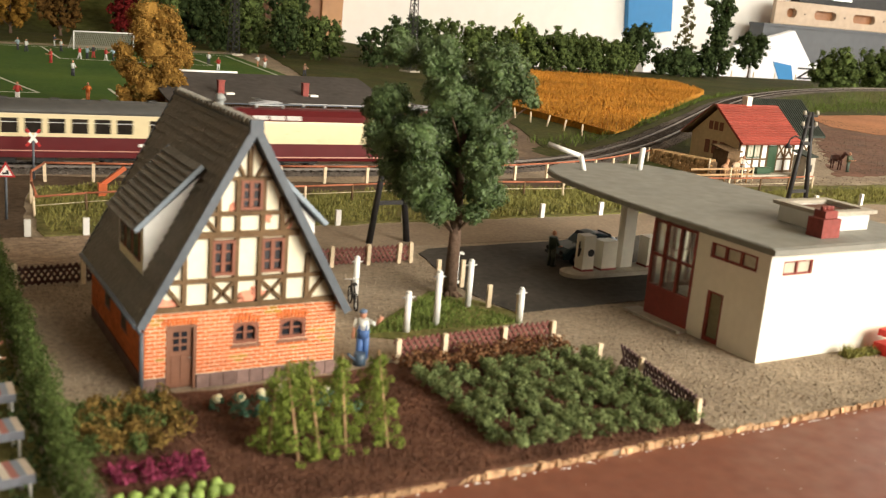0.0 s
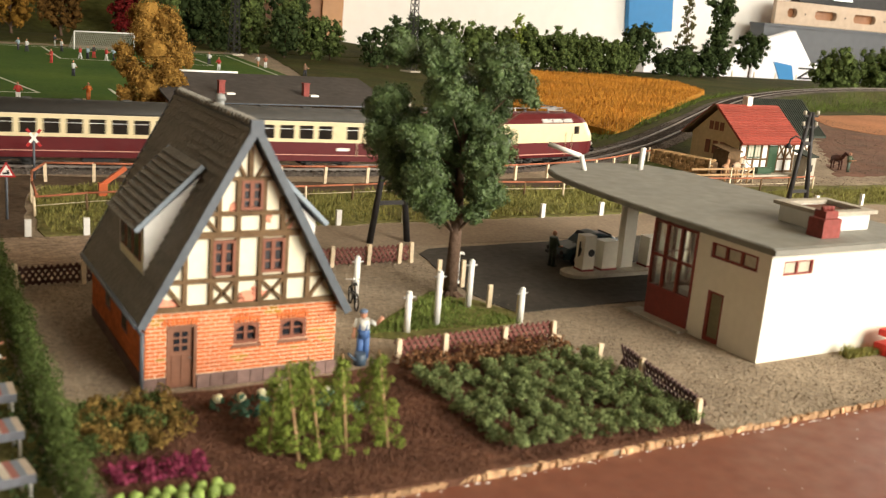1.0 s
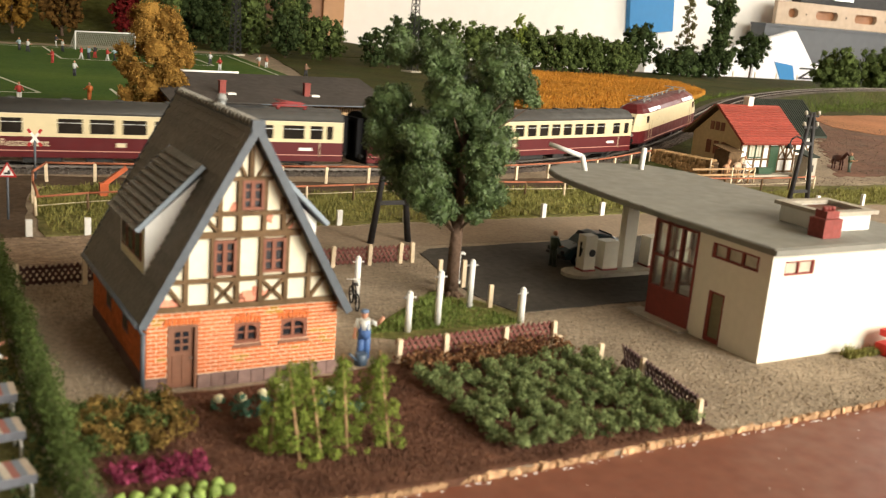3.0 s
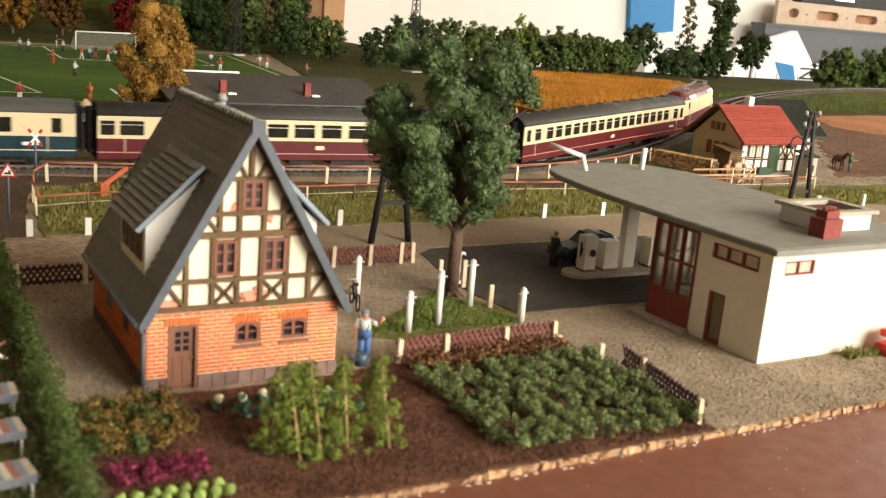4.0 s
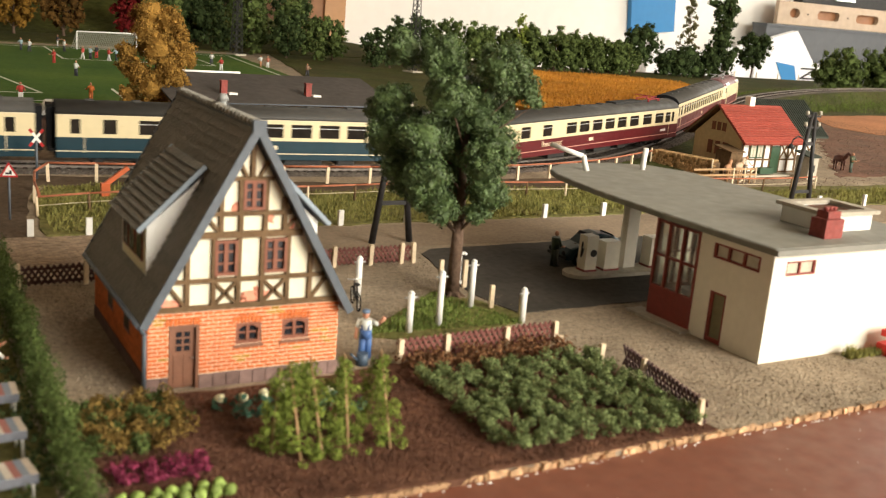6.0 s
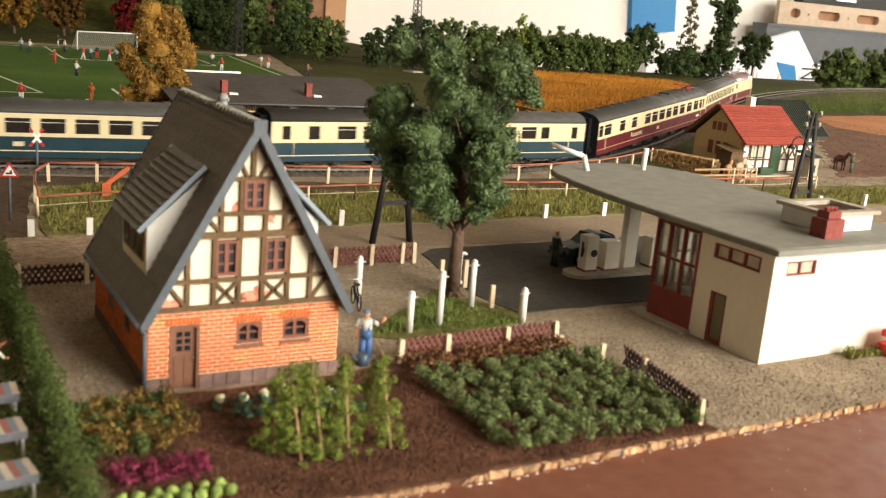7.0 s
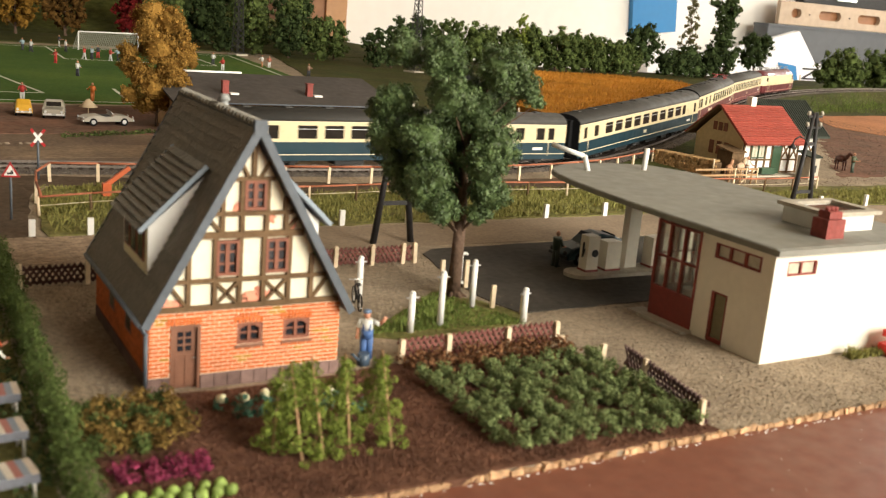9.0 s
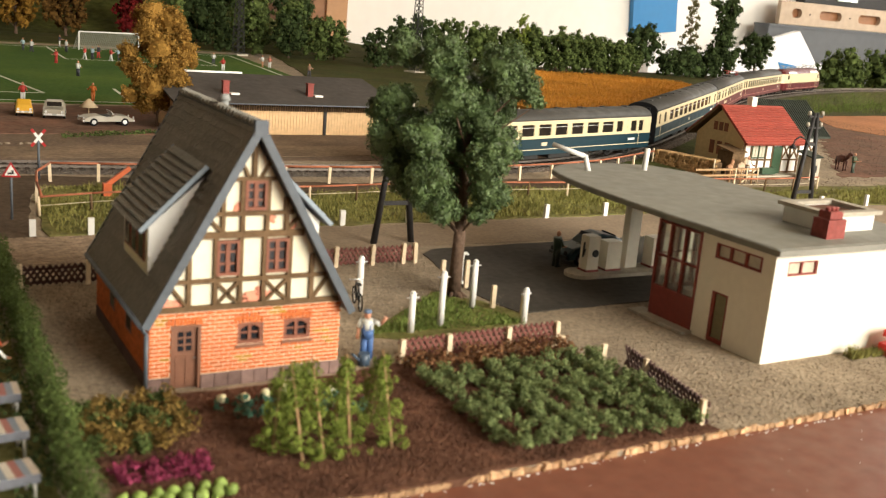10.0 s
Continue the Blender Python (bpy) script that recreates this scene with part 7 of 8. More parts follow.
    for i, (x, y, w, h, m) in enumerate(((55.0, 32.2, 1.5, 1.95, M_TIMBER), (61.6, 29.8, 1.3, 1.9, M_SILL))):
        s = thing("small_hut", x, y, 0, 8, "dark boarded hut with a lean-to roof" if i == 0 else "pale grey hut with a dark door", "hut")
        part("wall", box(B(), -w / 2, w / 2, -w / 2, w / 2, 0, h), m, s)
        part("roof", beam(B(), (0, -w * 0.62, h - 0.02), (0, w * 0.62, h + 0.35), w * 1.2, 0.1), M_DARKGREENROOF if i else M_TIMBER, s)
        if i:
            part("opening", box(B(), -0.25, 0.25, -w / 2 - 0.02, -w / 2 + 0.02, 0.6, 1.2), M_BLACK, s)


station()


def woodpile():
    t = thing("wood_pile", 51.2, 37.0, 0, -74, "long stack of split firewood beside the track", "wood pile")
    part("core", box(B(), 0, 5.8, -0.1, 0.85, 0.02, 1.05), M_LOGBARK, t)
    log = mesh_of("log", rod(B(), (0, -0.28, 0), (0, 0.1, 0), 0.125, n=7), M_LOG)
    for r in range(5):
        for k in range(24):
            o = new("log", log)
            o.parent = t
            o.matrix_basis = place(0.12 + k * 0.24 + 0.12 * (r % 2), random.uniform(-0.1, 0.06), 0.12 + r * 0.215, random.uniform(-8, 8))
    toplog = mesh_of("log", rod(B(), (0, -0.35, 0), (0, 0.8, 0), 0.13, n=7), M_LOG)
    for k in range(24):
        o = new("log", toplog)
        o.parent = t
        o.matrix_basis = place(0.12 + k * 0.24, random.uniform(-0.1, 0.1), 1.16, random.uniform(-8, 8))
    for k in (0, 4):
        part("stake", rod(B(), (k * 1.45, -0.42, 0), (k * 1.45, -0.4, 1.4), 0.08, 0.07, 6), M_CREAMPOST, t)


woodpile()


def horse(x, y, rz, col, label, s=1.0):
    t = thing("horse", x, y, 0, rz, label, "horse")
    m = paint(*col)
    part("body", blob(B(), (0, 0, 1.2 * s), 0.75 * s, 0.32 * s, 0.38 * s, 0.05, 2), m, t)
    bm = rod(B(), (0.6 * s, 0, 1.35 * s), (1.0 * s, 0, 1.85 * s), 0.22 * s, 0.15 * s, 8)
    part("neck", bm, m, t)
    part("head", rod(B(), (0.95 * s, 0, 1.9 * s), (1.4 * s, 0, 1.65 * s), 0.15 * s, 0.09 * s, 8), m, t)
    for px in (-0.5, 0.5):
        for py in (-0.17, 0.17):
            part("leg", rod(rod(B(), (px * s, py * s, 1.05 * s), (px * s * 1.05, py * s, 0.5 * s), 0.13 * s, 0.07 * s, 7), (px * s * 1.05, py * s, 0.5 * s), (px * s, py * s, 0), 0.07 * s, 0.08 * s, 7), m, t)
    part("tail", rod(B(), (-0.72 * s, 0, 1.35 * s), (-0.9 * s, 0, 0.6 * s), 0.08 * s, 0.03 * s, 6), paint(0.05, 0.03, 0.02), t)


horse(70.1, 33.4, -95, (0.09, 0.03, 0.02), "chestnut brown model horse led on the earth", 0.88)
figurine(70.0, 32.0, 0.03, 20, (0.08, 0.1, 0.055), (0.06, 0.08, 0.06), "model groom in dull green beside the horse")
horse(54.2, 30.2, 20, (0.5, 0.36, 0.24), "pale tan model horse behind the rails", 0.85)
horse(52.6, 29.8, 30, (0.42, 0.22, 0.12), "light brown model horse behind the rails", 0.8)
figurine(55.4, 30.6, 0, 0, (0.6, 0.58, 0.5), (0.08, 0.06, 0.05), "model farmhand in a white shirt beside the horses")


def corral():
    t = thing("wooden_corral", 47.5, 28.2, 0, 0, "rust-brown wooden rails of a small corral", "fence")
    for z in (1.15, 0.7):
        part("rail", beam(B(), (0, 0, z), (6.6, 0, z), 0.1, 0.14), M_STICK, t)
    for k in range(6):
        part("post", rod(B(), (3.6 + k * 0.6, 0, 0), (3.6 + k * 0.6, 0, 1.25), 0.08, 0.07, 6), M_CREAMPOST if k % 2 else M_STICK, t)
    part("brace", beam(B(), (5.0, 0.05, 0.1), (6.4, 0.05, 1.1), 0.08, 0.1), M_CREAMPOST, t)


corral()


def pitch():
    k = 0
    for x0, y0, x1, y1 in ((-60, 139.5, 46, 138), (46, 138, 42.5, 98), (42.5, 98, 38, 70.2), (-60, 70.5, 36, 70.2), (5.8, 92, 8.1, 76.5), (8.1, 76.5, -40, 76.5), (17.5, 139.5, 16.8, 118), (16.8, 118, 37.5, 117), (37.5, 117, 38.3, 138.4), (15.1, 70.3, 15.8, 82)):
        L = math.hypot(x1 - x0, y1 - y0)
        bm = box(B(), 0, L, -0.16, 0.16, 0, 0.05)
        tagged(lone("pitch_line", bm, M_LINE, x0, y0, 0.08, math.degrees(math.atan2(y1 - y0, x1 - x0)), "white chalk line on the football pitch", "marking"), kind="structure")
    g = thing("football_goal", 21.7, 136, 0.1, 12, "white football goal with a pale net", "goal")
    for x in (0, 9.6):
        part("post", rod(B(), (x, 0, 0), (x, 0, 2.75), 0.11), M_WHITE, g)
    part("crossbar", rod(B(), (0, 0, 2.75), (9.6, 0, 2.75), 0.11), M_WHITE, g)
    bm = B()
    for i in range(33):
        beam(bm, (i * 0.3, 0.1, 2.7), (i * 0.3, 2.2, 0), 0.09, 0.09)
    for i in range(10):
        u = i / 9
        beam(bm, (0, 0.1 + 2.1 * u, 2.7 * (1 - u)), (9.6, 0.1 + 2.1 * u, 2.7 * (1 - u)), 0.05, 0.05)
    part("net", bm, paint(0.3, 0.3, 0.24), g, "pale net", kind="stuff")
    red, sky, wht, blk = (0.45, 0.05, 0.04), (0.3, 0.4, 0.45), (0.6, 0.6, 0.58), (0.04, 0.04, 0.05)
    for i, (x, y, top, legs) in enumerate(((13.8, 127.5, wht, blk), (13.0, 130, sky, blk), (19.7, 141, blk, wht), (19, 130.7, wht, blk), (14.5, 110.7, red, red), (14.4, 94.6, wht, blk), (19.5, 118.9, red, wht), (20.6, 119.5, sky, blk), (21.9, 122, blk, red), (22.8, 118, red, wht), (24, 119, sky, blk), (26.4, 121, red, wht), (37.5, 118.9, wht, blk), (36.2, 110, red, wht), (45.6, 117.5, (0.4, 0.15, 0.1), wht), (44.8, 118.4, wht, (0.4, 0.2, 0.1)), (47.3, 106, (0.25, 0.15, 0.1), blk), (11.6, 70.7, (0.6, 0.16, 0.03), (0.5, 0.15, 0.04)), (5.3, 69.3, red, wht))):
        lab = "tiny model footballer in a " + {red: "red", sky: "pale blue", wht: "white", blk: "black"}.get(top, "rust-coloured") + " shirt"
        figurine(x, y, 0.1, random.uniform(0, 360), top, legs, lab, arm=random.uniform(0.1, 0.4), lean=random.uniform(0, 0.6), group="footballers on the pitch", h=1.0)


pitch()


def corn_field():
    pts = [(58, 50.8), (61.5, 52.3), (70, 61.0), (83.5, 72), (100, 86), (118, 101), (127, 118), (119, 127), (100, 128), (74, 90), (60, 72)]
    sheet("corn_field", pts, 0.75, M_CORN, "ripe orange corn field standing above the meadow", "field", step=1.2, edge=0.5, thick=0.8)
    rng = np.random.default_rng(12)
    n = 60000
    u = rng.random(n)
    c = np.array(pts)
    x, y = rng.uniform(58, 127, n), rng.uniform(50, 128, n)
    inside = np.zeros(n, bool)
    j = len(c) - 1
    for i in range(len(c)):
        cr = ((c[i, 1] > y) != (c[j, 1] > y)) & (x < (c[j, 0] - c[i, 0]) * (y - c[i, 1]) / (c[j, 1] - c[i, 1] + 1e-9) + c[i, 0])
        inside ^= cr
        j = i
    x, y = x[inside], y[inside]
    n = len(x)
    a = rng.uniform(0, math.tau, n)
    hh = rng.uniform(0.85, 1.25, n)
    v = np.stack([np.stack([x - 0.1 * np.cos(a), y - 0.1 * np.sin(a), np.full(n, 0.5)], 1), np.stack([x + 0.1 * np.cos(a), y + 0.1 * np.sin(a), np.full(n, 0.5)], 1), np.stack([x + rng.normal(0, 0.15, n), y + rng.normal(0, 0.15, n), hh], 1)], 1).reshape(-1, 3)
    tagged(fast("corn_stalks", v, np.arange(3 * n).reshape(-1, 3).tolist(), M_CORN), "dense ripe orange corn stalks", "corn", kind="stuff")
    for k in range(11):
        x, y = 55.2 + 0.12 * k, 52 + 3.2 * k
        post_thing("field_post", x, y, 1.25, 0.1, M_CREAMPOST, "leaning pale post at the corn field", "post", "field posts", lean=random.uniform(-0.3, 0.3))


corn_field()


def far_strip(seed, n, x0, x1, y0, y1, cond, m, label, base=None):
    grass("rough_grass", (x0, x1, y0, y1), n, 0.3, 0.8, m, label, seed, cond, base)


def bank_height(x, y):
    d = np.abs(y - np.interp(x, TQ[:, 0], TQ[:, 1])) * 0.8
    return np.interp(x, TQ[:, 0], TQ[:, 2]) * np.clip((7.0 - d) / 3.8, 0, 1)


def near_track(x, y, r):
    ty = np.interp(x, TQ[:, 0], TQ[:, 1])
    d = y - ty
    return (((d > 4.3) & (d < 10)) | ((d < -4.5) & (d > -12) & (x > 75))) & (x > 46)


far_strip(31, 60000, 42, 190, 38, 135, near_track, mat("bank_blade", (0.1, 0.14, 0.03), 0.9, 0.25, 2.0, 0.3, per=0.5), "rough green grass along the railway bank", bank_height)
far_strip(32, 26000, 120, 230, 80, 125, lambda x, y, r: (y < 60 + 0.28 * x) & (y > 52 + 0.2 * x), mat("meadow_blade", (0.1, 0.125, 0.035), 0.9, 0.25, 2.0, 0.3, per=0.5), "green rough meadow beyond the station")

# ---- trees and bushes of the background ----
GOLD = [(-0.4, 0, 9.2, 1.15), (0.95, 0.1, 8.4, 1.35), (-0.75, -0.3, 7.7, 1.2), (-2.2, 0, 5.95, 0.85), (1.95, 0, 6.0, 1.25), (0.1, -0.8, 6.3, 1.3), (-1.4, -0.5, 4.5, 1.1), (-2.5, 0.2, 4.9, 0.6),
        (1.1, -0.8, 4.6, 1.3), (-0.25, -0.9, 3.25, 1.3), (1.6, 0.2, 3.75, 1.0), (-2.0, 0, 2.6, 0.85), (-0.6, -0.2, 1.9, 0.9), (0.75, -0.3, 2.2, 0.95), (-1.3, 0.2, 1.7, 0.6), (2.6, 0.2, 5.5, 0.6), (2.0, 0.1, 7.6, 0.7)]
GOLD = [(a, b, z, r * 1.12) for a, b, z, r in GOLD]
GOLD += [(-0.7 * a, 1.5, z, r) for a, b, z, r in GOLD[1:12:2]]
lobed_tree("autumn_tree", 13.65, 54.9, -12, GOLD, 1.3, 0.13, M_AUTUMN, 0.13, "golden brown autumn tree with a ragged lobed crown", 11, dense=2.2, sub=16)
tree_mesh("autumn_tree", 16.5, 167, hill_z(16.5, 167), 0, 12, 8.5, 1.4, 0.3, mat("ochre_far_leaf", (0.19, 0.1, 0.018), 0.85, 0.25, 3.0, 0.4, per=0.4), 0.36, "distant golden autumn tree behind the pitch", "tree", 12, lobes=22, dense=1.8, fat=1.2)
tree_mesh("autumn_tree", 25.0, 168, hill_z(25, 168), 0, 12, 8.5, 1.4, 0.3, mat("brown_leaf", (0.1, 0.052, 0.014), 0.85, 0.25, per=0.4), 0.36, "distant rusty brown tree behind the pitch", "tree", 13, lobes=22, dense=1.8, fat=1.2)
tree_mesh("red_tree", 37.0, 172, 0, 0, 11, 6.5, 1.0, 0.3, M_REDLEAF, 0.55, "deep red maple behind the football goal", "tree", 14, lobes=22, dense=1.8, fat=1.2)


def bush_row():
    proto = []
    for i, (m, sh) in enumerate(((M_LEAF2, "other"), (M_LEAFD, "round"), (M_LEAF2, "round"), (M_LEAFD, "cone"), (M_LEAFD, "column"))):
        proto.append((m, sh))
    spots = [(48, 150, 9, 7, 3), (53, 146, 8, 7, 0), (57, 140, 8, 7, 1), (62, 139, 7.5, 6, 0), (66, 141, 7, 6, 2), (67, 126, 6.8, 4.6, 1), (71, 128, 7.5, 4.2, 1), (76, 133, 8.5, 5.5, 1), (83, 140, 9, 7, 1), (90, 142, 8.4, 8, 0), (96, 141, 7.8, 8.5, 0), (101, 142, 7.2, 8, 2), (105.5, 140, 8.2, 8.5, 0), (110, 143, 7.4, 8, 0), (114, 140.5, 7.6, 8.5, 2), (118.5, 143, 8.2, 8, 0), (122, 141.5, 6.8, 8.5, 0), (126, 144, 7.4, 8, 2), (130, 143, 6.2, 8, 0), (134, 145, 6.4, 7.5, 0), (138, 146, 5.2, 6.5, 2),
             (140.6, 147, 10.2, 9, 1), (147, 144, 5, 8, 1), (151, 143, 6.2, 8, 1), (156, 142, 5.5, 7, 1), (160, 141, 6.5, 5, 1), (176.5, 148, 10.5, 8.5, 1), (172, 119, 7.8, 12, 0), (190, 122, 8.6, 12, 2), (204, 124, 8, 10, 0),
             (43, 168, 10, 9, 0), (50, 172, 12, 10, 1), (58, 165, 12, 10, 2), (64, 158, 10, 8, 0), (34, 196, 15, 12, 1), (60, 190, 16, 13, 1), (8, 185, 14, 12, 1), (70, 172, 13, 10, 1), (52, 205, 18, 14, 1)]
    for i, (x, y, h, w, k) in enumerate(spots):
        m, sh = proto[k]
        big = h > 9
        tree_mesh("tree" if big else "bush", x, y, hill_z(x, y), random.uniform(0, 360), h, w, 0.25 * h if (x > 135 and big) else 0.08 * h, 0.22, m, 0.3, ("dark green model tree at the layout edge" if big else "dense green model bush behind the fields"), "tree" if big else "bush", 40 + i, lobes=18, shape=sh, dense=1.5, fat=1.2, group="bushes behind the fields" if not big else "")
    tree_mesh("poplar", 160, 142, 0, 0, 19, 8.0, 2.0, 0.25, M_LEAFD, 0.34, "tall dark narrow poplar at the layout edge", "tree", 91, lobes=30, shape="column", dense=1.4, fat=1.25, sub=9)
    tree_mesh("larch", 154.5, 147, 0, 0, 18, 7.5, 3.0, 0.2, mat("larch_needle", (0.11, 0.1, 0.04), 0.85, 0.25, per=0.4), 0.3, "thin sparse yellow-green larch", "tree", 92, lobes=26, shape="cone", dense=0.8, fat=0.75)
    tree_mesh("young_tree", 104, 139, 0, 0, 11, 3.6, 2.0, 0.15, M_BEAN, 0.32, "slim light green tree above the bushes", "tree", 93, lobes=14, shape="other", dense=1.2, fat=1.3)


bush_row()


def lattice_mast(x, y, h, label):
    t = thing("lattice_mast", x, y, 0, 20, label, "pylon")
    w0, w1 = 0.75, 0.3
    cs = [(-1, -1), (1, -1), (1, 1), (-1, 1)]
    for cx, cy in cs:
        part("leg", beam(B(), (cx * w0, cy * w0, 0), (cx * w1, cy * w1, h), 0.12, 0.12), M_UNDER, t)
    n = int(h / 0.9)
    bm = B()
    for i in range(n):
        z0, z1 = h * i / n, h * (i + 1) / n
        a, b = w0 + (w1 - w0) * i / n, w0 + (w1 - w0) * (i + 1) / n
        for k in range(4):
            p, q = cs[k], cs[(k + 1) % 4]
            beam(bm, (p[0] * a, p[1] * a, z0), (q[0] * b, q[1] * b, z1), 0.07, 0.07)
            beam(bm, (q[0] * a, q[1] * a, z0), (p[0] * b, p[1] * b, z1), 0.07, 0.07)
    part("bracing", bm, M_UNDER, t, kind="stuff")
    part("foot", box(B(), -1.2, 1.2, -1.2, 1.2, 0, 0.3), M_SILL, t)


lattice_mast(48.7, 142, 15, "grey steel lattice mast beside the football pitch")
lattice_mast(72.3, 122, 17, "dark steel lattice mast behind the tree")
for k in range(9):
    post_thing("pasture_post", 158 + k * 7, 149.2 - k * 0.2, 1.5, 0.14, M_CREAMPOST, "pale pasture post at the layout edge", "post", "pasture posts")

# ---- things standing in the room behind the layout ----
M_WOODBOARD = mat("brown_plywood", (0.33, 0.16, 0.075), 0.55, 0.2, 0.3, 0.08, 0.05, second=(0.27, 0.12, 0.055), mix_scale=0.15)
M_PINE = mat("pale_pine", (0.5, 0.27, 0.13), 0.55, 0.12, 0.3, 0.08)
M_BLUEPANEL = mat("blue_panel", (0.03, 0.2, 0.46), 0.5, 0.04, 0.3, 0.1)
M_PLY = mat("birch_ply", (0.42, 0.32, 0.23), 0.6, 0.08, 0.4, 0.1)
M_GREYBOX = mat("grey_card", (0.095, 0.1, 0.108), 0.6, 0.05, 0.3, 0.1)
M_CARTON = mat("white_carton", (0.8, 0.8, 0.82), 0.6, 0.03, 0.3, 0.1)


def room_things():
    fl = -0.95 / K
    t = thing("wooden_cupboard", 104, 272, fl, 0, "tall brown wooden cupboard against the wall", "cupboard")
    part("door", box(B(), 0, 14.5, 0, 20, 0, 160), M_WOODBOARD, t)
    part("side_board", box(B(), 14.6, 21.5, -1.2, 20, 0, 160), M_PINE, t, "paler wooden side board")
    t = thing("blue_panel", 262.0, 297.3, 5.0, 0, "bright blue board hanging on the wall", "board")
    part("board", box(B(), 0, 22.8, 0, 2.5, 0, 66), M_BLUEPANEL, t, bevel=0.2)
    t.matrix_basis = t.matrix_basis @ pose(0, 0, 0, 0, -6, 0)
    t = thing("shelf_unit", 331, 284, fl, 0, "low unit carrying a birch plywood beam", "shelf")
    part("grey_front", box(B(), -8, 110, 0, 8, 0, -fl + 13), M_GREYBOX, t, "flat grey front")
    part("grey_top_edge", box(B(), -8.5, 110.5, -0.6, 8, -fl + 13, -fl + 14), M_GREYBOX, t)
    b = thing("plywood_beam", 330.5, 286, 14, 0, "birch plywood beam with round and oval cut-outs", "beam")
    # ply board with real cut-outs, made as strips round the holes
    z0, z1, ha, hb = 0.2, 9.8, 3.2, 7.0
    holes = [(7, 13, 1), (24, 38, 0), (49, 64, 0), (75, 81, 1), (92, 106, 0)]
    bm = box(B(), 0, 108, 0, 2, z0, ha)
    box(bm, 0, 108, 0, 2, hb, z1)
    x = 0
    for a, c, rnd in holes:
        box(bm, x, a, 0, 2, ha, hb)
        x = c
        for cx, sg in ((a, 1), (c, -1)):
            for cz, sz in ((ha, 1), (hb, -1)):
                k = 1.9
                pts = [(cx, cz)] + [(cx + sg * (k - k * math.cos(u)), cz + sz * (k - k * math.sin(u))) for u in [i * math.pi / 12 for i in range(7)]]
                A = [bm.verts.new((px, 0, pz)) for px, pz in pts]
                Bq = [bm.verts.new((px, 2, pz)) for px, pz in pts]
                bm.faces.new(A), bm.faces.new(Bq[::-1])
                for i in range(len(pts)):
                    bm.faces.new((A[i], Bq[i], Bq[(i + 1) % len(pts)], A[(i + 1) % len(pts)]))
    box(bm, x, 108, 0, 2, ha, hb)
    part("board", bm, M_PLY, b)
    part("back_board", box(B(), 2, 108, 2.4, 3.4, 0.2, 9.8), M_WOODBOARD, b)
    for x in (18, 43.5, 70, 86):
        part("screw_hole", rod(B(), (x, -0.05, 5), (x, 0.1, 5), 0.45, n=10), M_BLACK, b)
    k = thing("dark_case", 345, 287, 24, 0, "flat dark case lying on the plywood beam", "case")
    part("lid", box(B(), 0, 90, 0, 5, 0.0, 5), M_UNDER, k, bevel=0.3)
    part("handle", box(B(), 20, 32, -1, 0, 2, 3), M_SILVER, k)
    c = thing("white_carton", 308, 276, -12, 0, "white carton with blue patches and black strokes", "box")
    bm = B()
    p = [(-54, 0), (38, 0), (33, 6), (37, 11.5), (25, 23.8), (8, 19.5), (-20, 12.5), (-54, 15)]
    A = [bm.verts.new((x, 0, z)) for x, z in p]
    Bq = [bm.verts.new((x, 3, z)) for x, z in p]
    bm.faces.new(A), bm.faces.new(Bq[::-1])
    for i in range(len(p)):
        bm.faces.new((A[i], Bq[i], Bq[(i + 1) % len(p)], A[(i + 1) % len(p)]))
    part("panel", bm, M_CARTON, c)
    bm = B()
    q = [(13.5, 10.8), (24.5, 9.6), (27, 3.2), (19, 2.6)]
    A = [bm.verts.new((x, -1.5, z)) for x, z in q]
    Bq = [bm.verts.new((x, -1.2, z)) for x, z in q]
    bm.faces.new(A), bm.faces.new(Bq[::-1])
    for i in range(4):
        bm.faces.new((A[i], Bq[i], Bq[(i + 1) % 4], A[(i + 1) % 4]))
    part("blue_patch", bm, M_BLUEPANEL, c)
    part("front_flap", box(B(), 2, 44, -1.2, -0.2, 1.5, 11), M_CARTON, c)
    bm = box(B(), 29, 38, -1.5, -1.2, 8.3, 9.0)
    beam(bm, (29.5, -1.35, 4.6), (37.5, -1.35, 8.6), 0.3, 0.8), box(bm, 29, 38, -1.5, -1.2, 4.2, 4.9)
    part("black_stroke", bm, M_BLACK, c)
    bm = B()
    for i in range(16):
        a, bb = i * math.tau / 16, (i + 1) * math.tau / 16
        rod(bm, (-43.4 + 2.3 * math.cos(a), -0.3, 11.6 + 1.7 * math.sin(a)), (-43.4 + 2.3 * math.cos(bb), -0.3, 11.6 + 1.7 * math.sin(bb)), 0.3, n=5)
    part("black_ring", bm, M_BLACK, c)


room_things()


def layout_frame():
    """Timber frame that carries the layout boards."""
    fl = -0.95 / K
    t = thing("layout_frame", 0, 0, 0, 0, "plain timber frame with legs carrying the layout", "table")
    for x0, x1, y0, y1 in ((-125, 330, -90, -84), (-125, 330, 60, 66), (-125, 80, 224, 230), (-125, -119, -84, 224), (100, 106, -84, 140), (324, 330, -84, 130)):
        part("beam", box(B(), x0, x1, y0, y1, -12, -3.05), M_PINE, t)
    for x in (-122, 103, 327):
        for y in (-87, 63, 130 if x > 200 else 138 if x > 0 else 222):
            part("leg", box(B(), x - 3, x + 3, y - 3, y + 3, fl, -12), M_PINE, t)


layout_frame()


def head_at(t):
    """Way of the loco's front along the track at t seconds."""
    return 31.83 + 12.83 * t - 0.012 * t * t


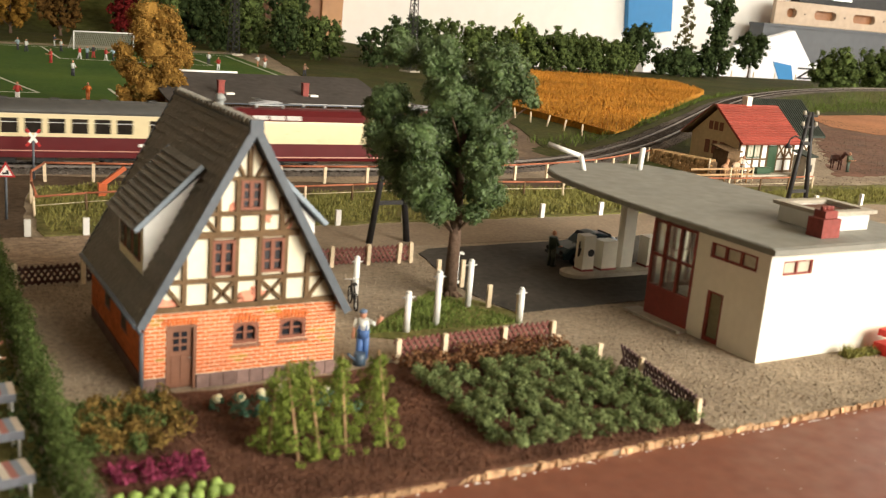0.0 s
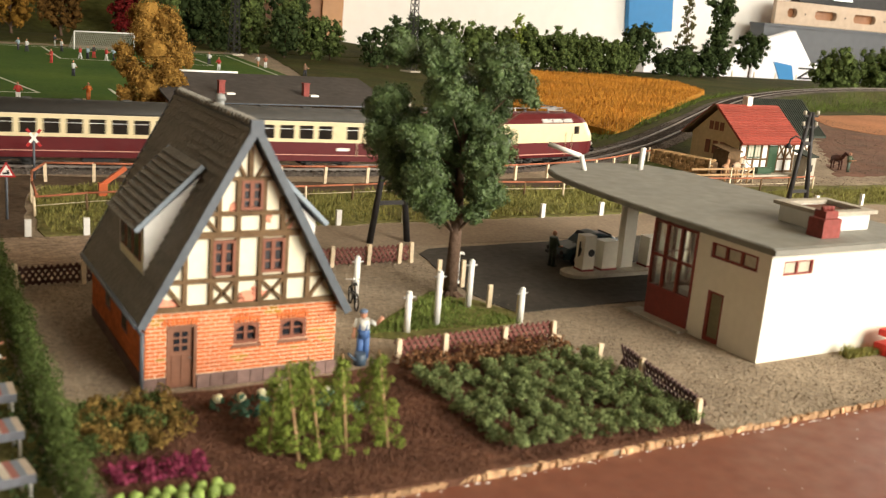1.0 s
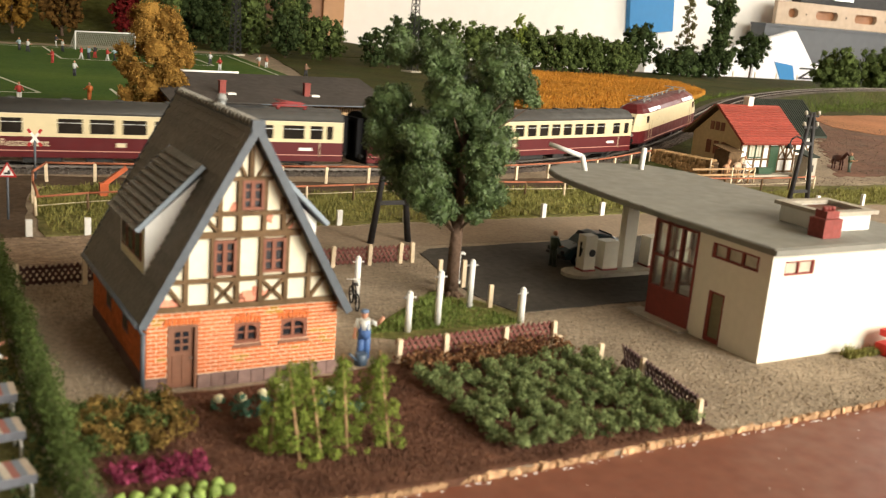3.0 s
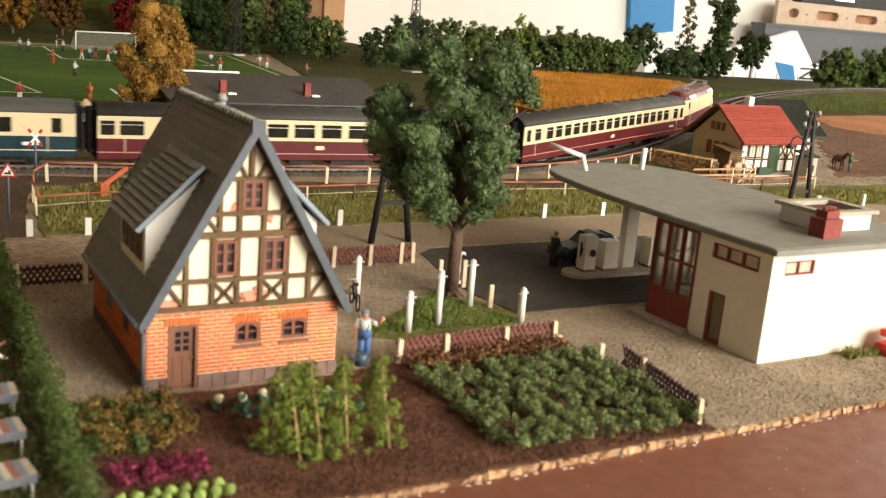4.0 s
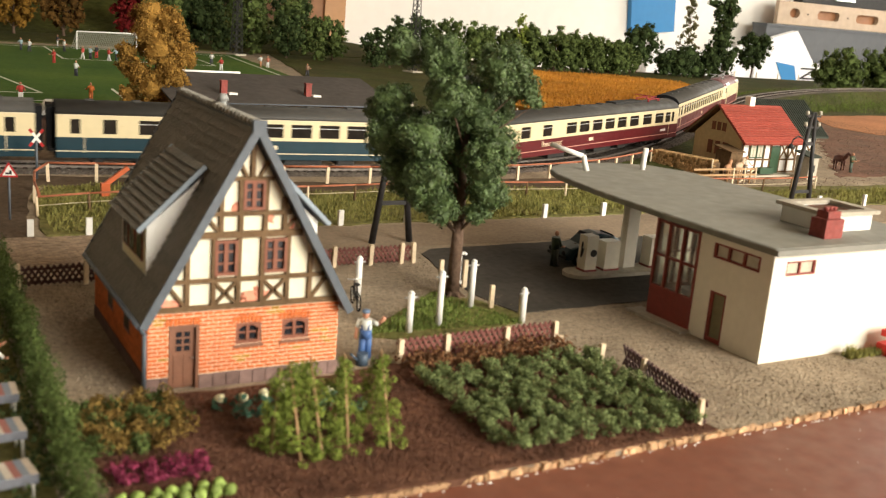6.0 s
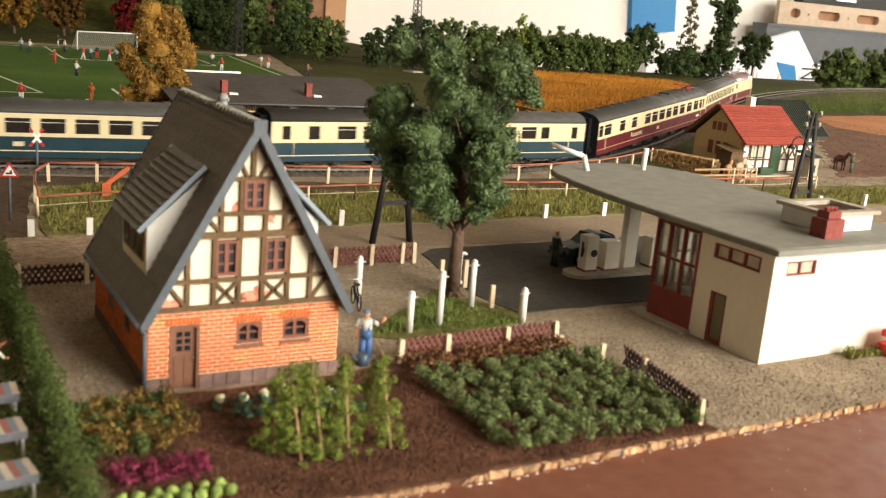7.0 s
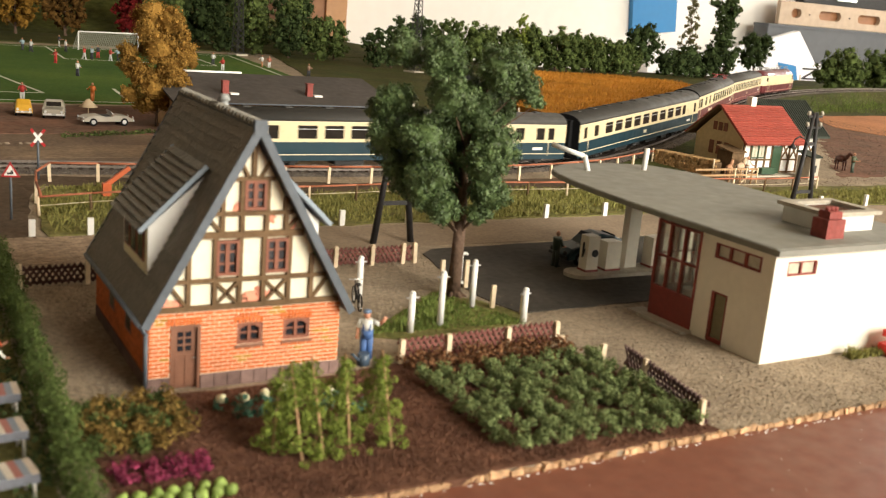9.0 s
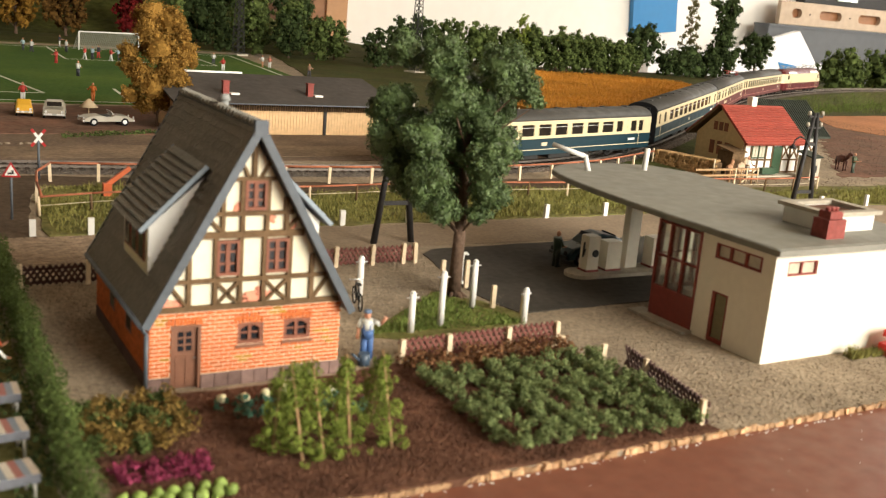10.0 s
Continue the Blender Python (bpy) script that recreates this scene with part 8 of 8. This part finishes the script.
def vehicle_rows(offset, length, pivot):
    rows = []
    for k in range(0, 51):
        t = k * 0.2
        c = head_at(t) - offset - length / 2
        a, b = on_track(c - pivot), on_track(c + pivot)
        m = (a + b) / 2
        za, zb = track_z(c - pivot), track_z(c + pivot)
        rows.append((t, place(m[0], m[1], 0.3 + (za + zb) / 2, math.degrees(math.atan2(b[1] - a[1], b[0] - a[0])), 0, -math.degrees(math.atan2(zb - za, 2 * pivot)))))
    return rows


def motions():
    off = 0.0
    for ob, length, pivot in TRAIN:
        walk(ob, vehicle_rows(off, length, pivot))
        off += length + 0.97


motions()
